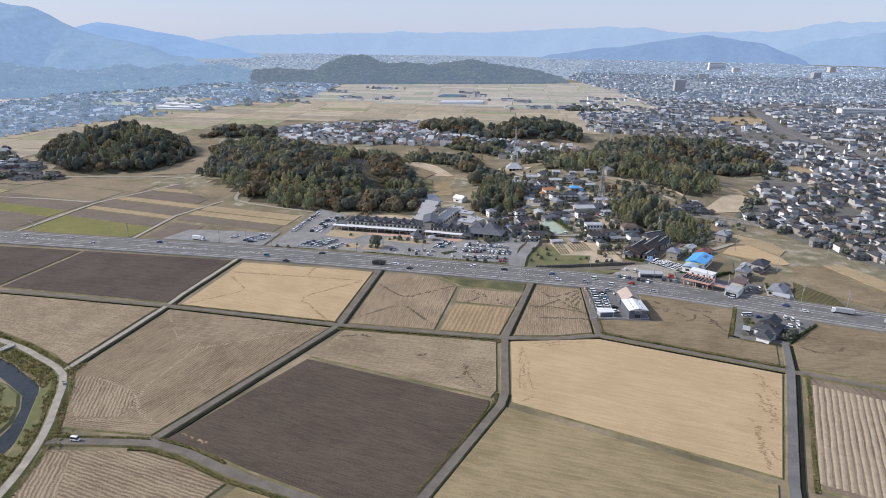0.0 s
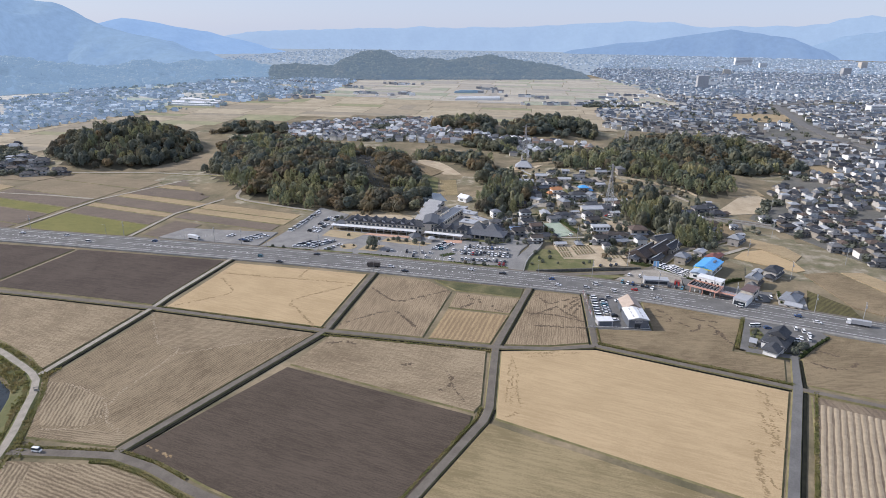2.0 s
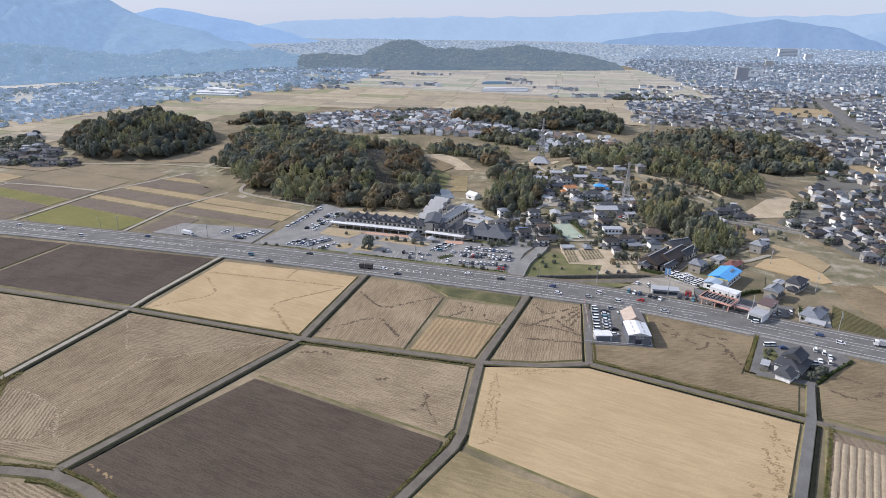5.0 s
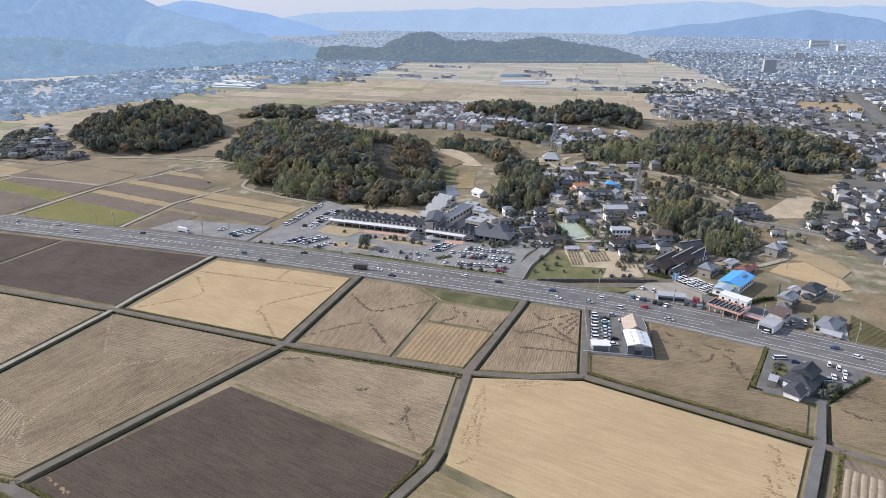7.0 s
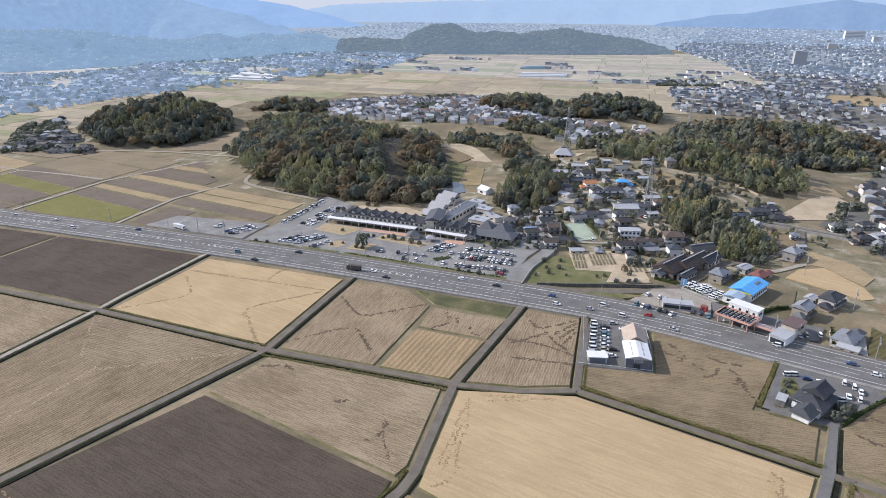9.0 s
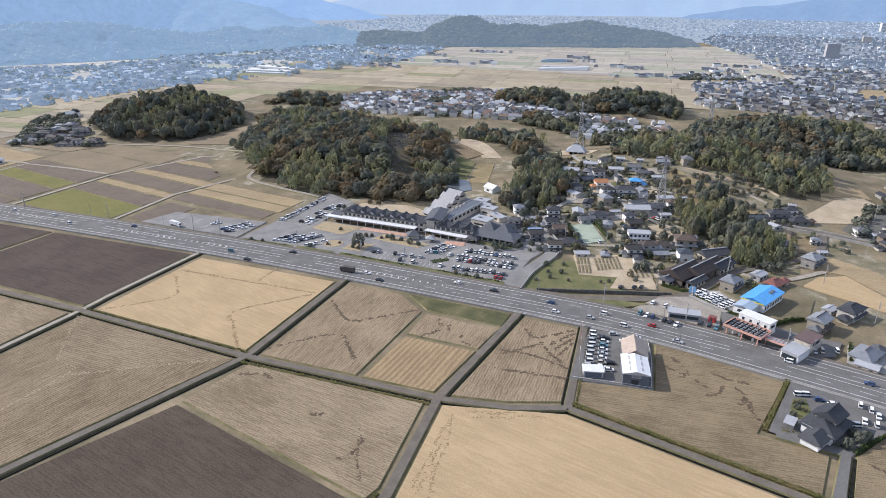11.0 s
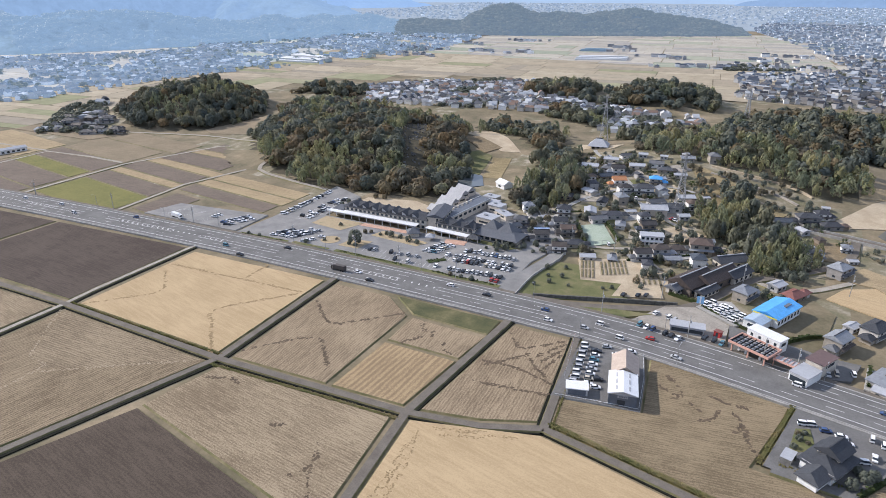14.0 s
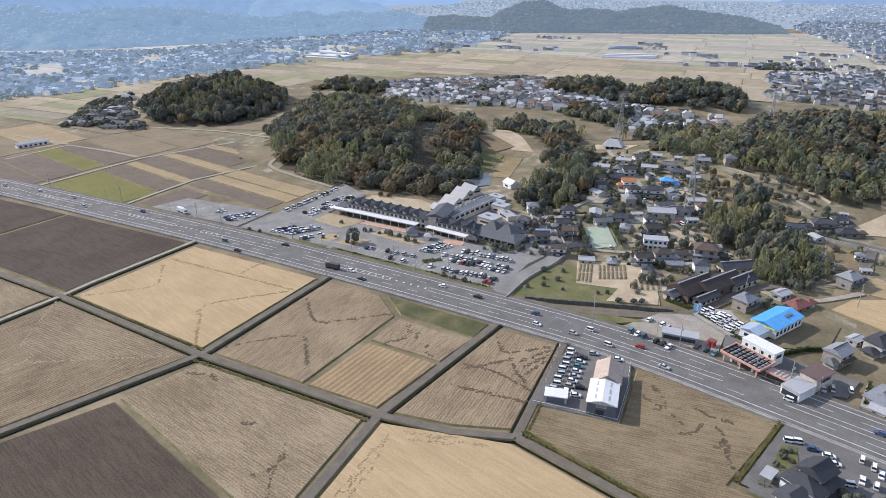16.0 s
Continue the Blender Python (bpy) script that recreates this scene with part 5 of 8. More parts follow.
HOUSES = [
    house_proto(5.2, 4.0, 2, True, (4.0, 2.6, 1), PLASTER, TILE, "two-storey plaster house with a hipped grey tile roof"),
    house_proto(4.6, 3.8, 2, False, (3.2, 2.4, -1), PLASTER, TILE, "two-storey house with a gabled grey tile roof"),
    house_proto(6.4, 4.2, 1, True, (3.6, 2.5, 1), PLASTER, TILE, "single-storey house with a hipped dark tile roof"),
    house_proto(5.6, 3.6, 1, False, None, PLASTER, TILE, "low gabled house with a grey tile roof"),
    house_proto(4.2, 4.0, 2, True, None, WHITE_WALL, TILE, "compact white two-storey house with a tile roof"),
    house_proto(7.2, 4.4, 2, True, (4.5, 3.0, -1), PLASTER, TILE_DARK, "large farmhouse with dark tile roofs and an annexe"),
    house_proto(3.6, 2.8, 1, False, None, GREY_WALL, PALE_ROOF, "small shed with a pale metal roof", 0.9),
    house_proto(6.0, 4.0, 1, False, None, BEIGE_WALL, PALE_ROOF, "long low storehouse with a pale metal roof", 1.2),
]


def settle(k, x, y, a, s=1.0, group="houses of the town"):
    return tagged(copy_thing(HOUSES[k], place(x, y, a, None, s)), group=group)

# ---- main road: paint, kerbs, rails ----
def strips(name, parent, line, offset, width, z, dash=None, mat=PAINT, start=0.0, stop=1e9):
    """Painted lines along a road; dash: (length, gap)."""
    bm = bmesh.new()
    ln = shift_line(line, offset)
    total = min(stop, sum(math.hypot(b[0] - a[0], b[1] - a[1]) for a, b in zip(ln, ln[1:])))
    s = start
    while s < total:
        e = min(total, s + (dash[0] if dash else 6.0))
        x0, y0, a0 = along(ln, s)
        x1, y1, a1 = along(ln, e)
        n0 = Vector((-math.sin(radians(a0)), math.cos(radians(a0)))) * width / 2
        n1 = Vector((-math.sin(radians(a1)), math.cos(radians(a1)))) * width / 2
        bm.faces.new([bm.verts.new(c) for c in ((x0 - n0.x, y0 - n0.y, z), (x1 - n1.x, y1 - n1.y, z), (x1 + n1.x, y1 + n1.y, z), (x0 + n0.x, y0 + n0.y, z))])
        s = e + (dash[1] if dash else 0.0)
    ob = part(name, bm, mat, parent)
    return ob


road_ob = bpy.data.objects["road"]
S0 = 560  # metres along the road where the near stretch begins
for off in (-9.0, 9.0):
    strips("edge_line", road_ob, MAIN, off, 0.3, 1.02, start=S0, stop=2100)
for off in (-5.3, 5.3):
    strips("lane_line", road_ob, MAIN, off, 0.18, 1.02, (6.0, 9.0), start=S0, stop=2100)
for off in (-1.5, 1.5):
    strips("centre_line", road_ob, MAIN, off, 0.24, 1.02, (58.0, 22.0), start=S0, stop=2100)
for s0, s1 in ((1085, 1150), (1215, 1300), (1395, 1440)):
    strips("centre_hatch", road_ob, MAIN, 0.0, 1.5, 1.02, (0.7, 3.6), start=s0, stop=s1)
for off, h in ((-12.0, 0.22), (11.6, 0.18)):
    ob = part("kerb", ribbon(bmesh.new(), shift_line(MAIN, off), 0.5, 1.0 + h, h + 0.3, 0.05), CONCRETE)
    tagged(ob, "pale concrete kerb along the main road", "kerb", kind="structure")
walk_n = part("pavement", ribbon(bmesh.new(), shift_line(MAIN, 13.0), 2.6, 1.12, 1.2, 0.3), LANE)
tagged(walk_n, "grey asphalt footpath along the main road", "pavement", kind="structure")
wall_s = part("retaining_wall", ribbon(bmesh.new(), shift_line(MAIN, -12.8), 0.7, 1.05, 1.1, 0.02), CONCRETE)
tagged(wall_s, "low concrete retaining wall below the main road", "wall", kind="structure")

rail_e = part("retaining_wall_2", ribbon(bmesh.new(), [(p[0], p[1], hgt(p[0], p[1])) for p in shift_line(EASTWAY, -4.2)], 0.5, 1.7, 1.8, 0.02), CONCRETE)
tagged(rail_e, "pale low wall along the lane up to the village", "wall", kind="structure")

# ditches beside the lanes: shallow strips, coloured near black for their shaded depth
for n, (line, off, w) in enumerate(((Y1, -2.5, 1.2), (Y2[:2], -2.8, 1.3), (Y2[1:], -2.6, 1.0), (Y3[4:], -2.6, 0.9), (X1[3:], -2.4, 0.7), (X1B[:2], -2.4, 0.6), (Y5[:4], -3.0, 1.5), (Y4, 2.4, 0.8), (X1[:4], -2.3, 0.6), (Y3[1:4], -2.5, 0.6))):
    ob = part(f"ditch_{n + 1}", ribbon(bmesh.new(), shift_line(line, off), w, 0.42, 0.45, 0.05), DITCH)
    tagged(ob, "muddy irrigation ditch beside a farm lane, its deep shade painted dark", "ditch", kind="structure")
WEEDS = leaves("rough grass tufts", (0.14, 0.145, 0.052), (0.19, 0.175, 0.07), (0.25, 0.205, 0.10), 0.12)
for line, off, w, h in ((X1B[:2], 3.5, 2.0, 0.9), (X1[4:6], -4.4, 1.6, 0.8), (Y5[1:3], -7.0, 1.8, 0.75), (Y5[3:], -3.6, 1.4, 0.9), (Y5B, 3.8, 2.0, 1.1), (RIVERSIDE[4:], 3.6, 2.4, 0.7), (RIVERSIDE[6:], -3.4, 2.0, 0.8), (Y3[1:4], 3.2, 1.4, 0.7), (BL[3:12], -3.4, 1.8, 0.7), (X1[3:5], 2.7, 0.9, 0.6), (BL[:8], 3.2, 1.6, 0.6), (Y4, -2.7, 0.9, 0.7)):
    hedge(shift_line(line, off), w, h, "strip of rough green weeds along a farm lane", WEEDS, 0.24)

# drainage furrows left in the stubble
STRAW_CLOD = surface("turned straw", (0.24, 0.17, 0.09), (0.31, 0.225, 0.125), 0.6, 0.95, fine=5, bump=0.4)


def furrows(n, *lines, mat=None, size=1.0):
    parent = bpy.data.objects[f"field_{n}"]
    r = random.Random(n)
    for ln in lines:
        ln = smooth_line(ln, 1.6)
        bm = bmesh.new()
        total = sum(math.hypot(q[0] - p[0], q[1] - p[1]) for p, q in zip(ln, ln[1:]))
        s = 0.0
        while s < total:  # ragged clods on both sides of the line
            x, y, _ = along(ln, s)
            x, y = x + r.gauss(0, 0.4), y + r.gauss(0, 0.4)
            k, turn = r.randint(5, 7), r.uniform(0, 6.28)
            rim = []
            for i in range(k):
                d = r.uniform(0.25, 0.85) * size
                rim.append(bm.verts.new((x + d * math.cos(turn + i * 6.283 / k), y + d * math.sin(turn + i * 6.283 / k), 0.572)))
            top = bm.verts.new((x, y, 0.6 + r.uniform(0, 0.12)))
            for i in range(k):
                bm.faces.new((rim[i], rim[(i + 1) % k], top))
            s += r.uniform(0.2, 0.6) if r.random() < 0.93 else r.uniform(1.5, 3.5)
        part("furrow", bm, mat or FURROW, parent)


furrows(6, [(-115.8, 344.0), (-100.2, 330.8), (-94.0, 330.3), (-88.6, 334.8), (-71.5, 352.6)], [(-114.6, 293.4), (-100.8, 310.8), (-92.2, 316.0), (-87.1, 312.2), (-74.4, 299.1)])
furrows(5, [(-208.0, 332.4), (-191.2, 315.4), (-201.1, 300.6), (-212.3, 287.5)], [(-123.2, 284.5), (-143.9, 304.2), (-151.4, 314.9), (-128.8, 344.5)], [(-212.3, 340.3), (-126.6, 347.3)], [(-164.7, 347.1), (-165.6, 364.2)], mat=STRAW_CLOD)
furrows(8, [(-59.6, 349.4), (-57.3, 343.9), (-51.8, 344.5), (-50.0, 340.1)], [(-43.2, 338.4), (-41.3, 333.8), (-36.5, 332.3)], [(-59.4, 330.1), (-53.8, 338.8)])
furrows(10, [(-20.8, 359.5), (-16.8, 353.8), (-11.7, 350.8), (1.7, 364.1)], [(-9.1, 345.5), (-20.4, 332.0)], [(-22.4, 334.1), (-8.7, 335.5), (7.6, 331.2)], [(-9.0, 348.5), (-3.6, 340.9), (3.5, 335.0)], [(-4.6, 347.3), (2.7, 361.6)], [(-1.7, 344.3), (3.4, 357.0)], [(1.4, 340.7), (4.1, 352.6)], [(-19.6, 319.2), (8.6, 324.1)])
r4 = random.Random(44)
furrows(13, *[[(x, y), (x + r4.uniform(-1.5, 1.5), y + r4.uniform(1.5, 6)), (x + r4.uniform(-3, 3), y + r4.uniform(6, 9))] for x, y in [(74.5 + 0.25 * v + r4.uniform(-6, 2.5), 211 + v) for v in range(0, 66, 3)]], mat=STRAW_CLOD, size=0.75)
furrows(13, *[[(-20 + 2.2 * k, 240 + r4.uniform(0, 6)), (-23 + 2.2 * k, 280 - r4.uniform(0, 10))] for k in range(2)], [(-14, 289), (-4, 292), (8, 296)], mat=STRAW_CLOD, size=0.6)
furrows(17, [(44, 350), (50, 347), (54, 349)], [(60, 335), (64, 338), (66, 345)], [(70, 345), (74, 341), (72, 334)])
furrows(16, [(112, 316), (120, 312), (128, 316), (133, 322)], [(118, 330), (126, 326)])
furrows(11, [(-48, 246), (-45, 252), (-46, 258)], [(-112, 272), (-104, 276), (-98, 275)], [(-70, 262), (-66, 265)])
PALE_TRAIL = surface("trampled pale straw", (0.30, 0.24, 0.165), (0.38, 0.31, 0.22), 0.6, 0.95, fine=5, bump=0.4)
furrows(4, [(-216, 279), (-188.6, 249), (-176, 245.3), (-175.5, 206), (-167.6, 190.5), (-156, 184)], [(-173, 243.6), (-148.5, 262), (-127.5, 277)], [(-202, 207.7), (-180, 202.5), (-171.5, 193), (-171.3, 183.7), (-186, 178.2)], mat=PALE_TRAIL, size=0.6)
furrows(13, [(-23.5, 283), (-18.6, 268), (-16, 251), (-13, 241.5), (-17.5, 233.5)], [(-19.5, 287.3), (-2, 294.5)], [(-16, 285.5), (-2, 291)], mat=STRAW_CLOD, size=0.6)
furrows(11, [(-49.5, 262.3), (-43, 249.5), (-36.5, 240.5)], size=0.6)
furrows(17, [(46, 358), (52, 350), (50, 344)], [(62, 352), (70, 350), (78, 352)], [(74, 340), (77, 330), (82, 324)], [(56, 344), (60, 341)], size=1.1)
furrows(12, [(-140.2, 180.2), (-135, 178.5), (-128.5, 177.2)], mat=STRAW_CLOD, size=0.8)
# raised rows of the ridged fields
for n, x0, y0, dx, dy, ln, count, gap in ((15, 88.5, 206.0, 0.245, 0.97, 74, 26, 2.35),):
    parent = bpy.data.objects[f"field_{n}"]
    for i in range(count):
        s = gap * i
        x, y = x0 + dy * s, y0 - dx * s
        bm = bmesh.new()
        prof = []
        for k in range(13):
            u = ln * k / 12
            j = random.Random(n * 100 + i * 13 + k).uniform(-0.18, 0.18)
            c = (x + dx * u + dy * j, y + dy * u - dx * j)
            prof.append([bm.verts.new((c[0] + dy * o, c[1] - dx * o, z)) for o, z in ((-0.85, 0.553), (-0.3, 0.72), (0.3, 0.71), (0.85, 0.553))])
        for a, b in zip(prof, prof[1:]):
            for k in range(3):
                bm.faces.new((a[k], a[k + 1], b[k + 1], b[k]))
        part("ridge_row", bm, PALE_TRAIL, parent)

# ---- stream in the west ----
STREAM = [(-330, 220), (-262, 210), (-241, 202), (-230, 197), (-219, 191.5), (-210, 181.5), (-203.5, 169.5), (-200, 155), (-197, 136), (-193, 100)]
stream = part("stream", ribbon(bmesh.new(), smooth_line(STREAM), 7.6, 0.12, 0.3, 0.1), WATER)
tagged(stream, "dark still stream between grassy banks", "stream", kind="structure")
bank = part("bank_8", prism(bmesh.new(), [(-340, 90), (-199.5, 100), (-203, 136), (-206.5, 156), (-210, 171), (-216, 180), (-223.5, 188), (-233, 192.5), (-245, 196), (-340, 210)], 0.0, 0.8, 1.2), GREEN)
tagged(bank, "overgrown grassy bank across the stream", "bank", kind="structure")
bridge = thing("footbridge", "grey concrete footbridge with steel rails over the stream", "bridge", pose(-263, 215, 0, 0, 0, 75))
part("deck", boxes((-9, 9, -1.6, 1.6, 1.0, 1.5)), CONCRETE, bridge)
for y in (-1.5, 1.5):
    part("rail", boxes((-9, 9, y - 0.06, y + 0.06, 2.3, 2.42)), STEEL, bridge)
    for k in range(7):
        part("post", boxes((-8.8 + 2.9 * k, -8.68 + 2.9 * k, y - 0.05, y + 0.05, 1.5, 2.3)), STEEL, bridge)
for x in (-8.2, 8.2):
    part("abutment", boxes((x - 0.8, x + 0.8, -1.9, 1.9, -0.2, 1.0)), CONCRETE, bridge)
gate = thing("sluice_gate", "small grey sluice gate on the stream bank", "sluice", pose(-209.5, 199, 0.3, 0, 0, 30))
part("frame", boxes((-0.9, -0.7, -0.1, 0.1, 0, 2.4), (0.7, 0.9, -0.1, 0.1, 0, 2.4), (-0.9, 0.9, -0.12, 0.12, 2.2, 2.4)), STEEL, gate)
part("plate", boxes((-0.7, 0.7, -0.04, 0.04, 0.2, 1.4)), STEEL, gate)
part("apron", boxes((-1.2, 1.2, -4.5, 0.4, -0.2, 0.25)), CONCRETE, gate)

near_bank = part("bank_9", ribbon(bmesh.new(), shift_line(RIVERSIDE, -5.2), 6.5, 0.4, 0.6, 1.0), GREEN)
tagged(near_bank, "grassy near bank of the stream", "bank", kind="structure")
reeds = Soup()
rr = np.random.RandomState(3)
for _ in range(9000):
    px, py = rr.uniform(-300, -180), rr.uniform(105, 236)
    d = min(off_line(px, py, RIVERSIDE) - 2.2, 12)
    if not (0 < d < 9 or inside(px, py, [(-300, 100), (-202, 105), (-207.5, 156), (-211, 171), (-217, 180), (-225, 188), (-245, 195), (-300, 205)])) or off_line(px, py, STREAM) < 3.8:
        continue
    if any(inside(px, py, f) for f in (FIELDS[2], FIELDS[3], FIELDS[17])):
        continue
    if noise.noise((px / 9, py / 9, 5)) < -0.1:
        continue
    z = 0.75 if px < -226 or (py < 182 and px < -208) else 0.4
    for _k in range(3):
        u, v = rr.normal(size=3) * 0.3, np.array((rr.normal() * 0.2, rr.normal() * 0.2, rr.uniform(0.25, 0.75)))
        p = np.array((px + rr.normal() * 0.4, py + rr.normal() * 0.4, z + 0.2))
        reeds.add(np.array((p - u - v * 0.4, p + u - v * 0.4, p + u * 0.7 + v, p - u * 0.7 + v)), np.array([[0, 1, 2, 3]]))
tagged(reeds.make("bank_weeds", WEEDS), "rough weeds and reeds on the stream banks", "weeds", kind="stuff")

# ---- traffic ----
for x, y, key in ((-292, 379, ("hatchback", "blue")), (-205, 372, ("van", "teal")), (-171, 386, ("sedan", "black")), (-188, 366, ("sedan", "black")), (-116, 378, ("hatchback", "white")), (-105, 373, ("sedan", "black")),
                  (-66, 387.5, ("hatchback", "white")), (-45.5, 386.5, ("sedan", "black")), (-15, 385.5, ("hatchback", "blue")), (-10.5, 377, ("hatchback", "white")), (6, 378, ("hatchback", "silver")), (11, 384.5, ("van", "white")),
                  (22, 376.5, ("van", "white")), (33.6, 382, ("hatchback", "red")), (46, 372, ("sedan", "silver")), (89.7, 374, ("van", "white")), (118, 369, ("hatchback", "blue")), (126, 363, ("hatchback", "white")),
                  (-360, 372, ("hatchback", "white")), (-335, 365, ("van", "white")), (-430, 362, ("hatchback", "silver")), (-395, 368, ("hatchback", "white")), (-470, 352, ("sedan", "white"))):
    best = min(range(len(MAIN) - 1), key=lambda i: (MAIN[i][0] - x) ** 2 + (MAIN[i][1] - y) ** 2)
    a = math.degrees(math.atan2(MAIN[best + 1][1] - MAIN[best][1], MAIN[best + 1][0] - MAIN[best][0]))
    up = y > MAIN[best][1]
    park(x, y, a + (180 if up else 0), 1.0, key, "cars on the main road")
park(-176, 166.5, 5, 0.83, ("van", "white"), "cars on the farm lanes")


def lorry(x, y, a, z, cab, bed, label, ln=7.5):
    root = thing("lorry", label, "lorry", pose(x, y, z, 0, 0, a))
    bm = extrude_profile(bmesh.new(), [(ln / 2 - 1.9, 0.6), (ln / 2, 0.6), (ln / 2, 1.5), (ln / 2 - 0.25, 2.7), (ln / 2 - 1.9, 2.75)], -1.1, 1.1, 0, 0.05)
    part("cab", bm, cab, root)
    part("windscreen", boxes((ln / 2 - 0.2, ln / 2 + 0.02, -0.95, 0.95, 1.6, 2.4)), GLASS, root)
    part("cargo_box", boxes((-ln / 2, ln / 2 - 2.1, -1.15, 1.15, 0.95, 3.2)), bed, root)
    part("chassis", boxes((-ln / 2, ln / 2 - 0.1, -0.5, 0.5, 0.55, 0.95)), TYRE, root)
    for xx in (-ln / 2 + 1.2, -ln / 2 + 2.3, ln / 2 - 1.1):
        for yy in (-0.95, 0.95):
            w = part("wheel", tube(bmesh.new(), (xx, yy - 0.14, 0.48), (xx, yy + 0.14, 0.48), 0.48, 0.48, 10), TYRE, root)
    return root


DARK_BED = painted("dark lorry body", (0.07, 0.06, 0.055), 0.7)
lorry(-127, 376, -178, 1.0, DARK_BED, DARK_BED, "dark tipper lorry on the main road", 8.5)
lorry(146, 366, 170, 1.0, CAR_PAINT["white"], PALE_ROOF, "long pale box lorry on the main road", 11)
lorry(168, 355, -8, 1.0, CAR_PAINT["white"], PALE_ROOF, "white box lorry on the main road", 10)
bus = lorry(-269.6, 392.5, -8, 0.7, CAR_PAINT["white"], WHITE_ROOF, "white bus parked beside the field car park", 9.5)
bus.name = "bus"
tagged(bus, category="bus")

# ---- poles, lamps and pylons ----
def pole_proto():
    root = thing("utility_pole", "tall grey concrete utility pole with crossarms", "pole", group="utility poles")
    part("pole", tube(bmesh.new(), (0, 0, -0.3), (0, 0, 12), 0.2, 0.13), POLE_GREY, root)
    for z in (10.6, 11.5):
        part("crossarm", boxes((-0.06, 0.06, -1.0, 1.0, z, z + 0.12)), STEEL, root)
        for y in (-0.9, 0.0, 0.9):
            part("insulator", tube(bmesh.new(), (0, y, z + 0.12), (0, y, z + 0.35), 0.06, 0.05, 6), WHITE_WALL, root)
    part("transformer", tube(bmesh.new(), (0.4, 0, 8.6), (0.4, 0, 9.6), 0.3, 0.3, 10), PALE_ROOF, root)
    return root


def lamp_proto():
    root = thing("street_lamp", "slim grey street lamp with a curved arm beside the road", "street lamp", group="street lamps")
    part("pole", tube(bmesh.new(), (0, 0, -0.3), (0, 0, 8.6), 0.11, 0.07), STEEL, root)
    part("arm", tube(bmesh.new(), (0, 0, 8.5), (0, -2.0, 9.1), 0.06, 0.05, 6), STEEL, root)
    part("lamp_head", boxes((-0.18, 0.18, -2.6, -1.9, 9.05, 9.22)), PALE_ROOF, root)
    return root


POLE, LAMP = pole_proto(), lamp_proto()
for x, y in ((-68, 397), (-103, 398), (-131, 397), (8.5, 396.5), (47.4, 391), (63, 459.6), (89, 383.5), (77, 386), (-231, 391.5), (-251, 389.5), (-321.5, 384), (-397, 377), (-174, 395), (128, 377), (150, 372), (-30, 470), (60, 505), (110, 470), (135, 520), (150, 600), (-5, 470), (20, 520), (-20, 545), (30, 425), (128, 430), (170, 470), (-470, 368), (-545, 358)):
    copy_thing(POLE, place(x, y, 5))
for s in range(620, 2000, 62):
    x, y, a = along(shift_line(MAIN, 12.2), s)
    copy_thing(LAMP, pose(x, y, 1.0, 0, 0, a))
for x, y, a in ((47, 372 - 4.5, 170), (6.5, 368.5, 175), (-124, 367.5, 180)):
    copy_thing(LAMP, pose(x, y, 1.0, 0, 0, a))


def pylon(x, y, height, label):
    root = thing("pylon", label, "pylon", place(x, y, 20))
    b = height * 0.085
    def corner(k, z):
        r = b * (1 - 0.86 * min(1, z / (height * 0.82)))
        r = max(r, 0.35)
        return (r if k in (0, 3) else -r, r if k < 2 else -r, z)
    levels = [0, 0.16, 0.3, 0.42, 0.53, 0.62, 0.7, 0.77, 0.83, 0.89, 0.95, 1.0]
    for k in range(4):
        bm = bmesh.new()
        rings = [[bm.verts.new(Vector(corner(k, a * height)) + Vector(o)) for o in ((-0.14, -0.14, 0), (0.14, -0.14, 0), (0.14, 0.14, 0), (-0.14, 0.14, 0))] for a in levels]
        for lo, hi in zip(rings, rings[1:]):
            for i in range(4):
                bm.faces.new((lo[i], lo[(i + 1) % 4], hi[(i + 1) % 4], hi[i]))
        part("leg", bm, PYLON_STEEL, root)
    bm = bmesh.new()
    for a, c in zip(levels, levels[1:]):
        for k in range(4):
            beam(bm, corner(k, a * height), corner((k + 1) % 4, c * height), 0.07)
            beam(bm, corner((k + 1) % 4, a * height), corner(k, c * height), 0.07)
            beam(bm, corner(k, c * height), corner((k + 1) % 4, c * height), 0.06)
    tagged(part("bracing", bm, PYLON_STEEL, root), kind="stuff")
    for z in (0.72, 0.83, 0.94):
        for s in (-1, 1):
            bm = bmesh.new()
            for yy in (-0.35, 0.35):
                beam(bm, (0.3 * s, yy, z * height), (4.2 * s, 0, z * height + 0.3), 0.08)
                beam(bm, (0.3 * s, yy, z * height + 1.2), (4.2 * s, 0, z * height + 0.3), 0.06)
            part("arm", bm, PYLON_STEEL, root)
    return root


PYLON_STEEL = painted("pylon paint", (0.45, 0.44, 0.43), 0.5, 0.3, 0.1, 1.0)
pylon(15.5, 552, 39, "grey steel lattice pylon above the village")
pylon(-76, 700, 44, "grey steel lattice pylon behind the wooded hill")
pylon(30, 830, 36, "grey steel lattice pylon among far houses")

# ---- truck yard by the main road ----
yard = part("yard_1", prism(bmesh.new(), [(9.5, 324.6), (23, 327.2), (41.0, 330.0), (38, 352), (33.5, 371), (8, 371.5)], 0, 0.85, 0.15, 1), (ASPHALT, CONCRETE))
tagged(yard, "asphalt truck sales yard with a concrete edge", "yard", kind="structure")
shed = thing("workshop", "dark-walled workshop with a white metal gable roof", "workshop", pose(32.8, 337.2, 0.85, 0, 0, 103.5))
part("wall", gable_box(bmesh.new(), 7.1, 5.0, 0, 4.9, 1.3), DARK_WALL, shed)
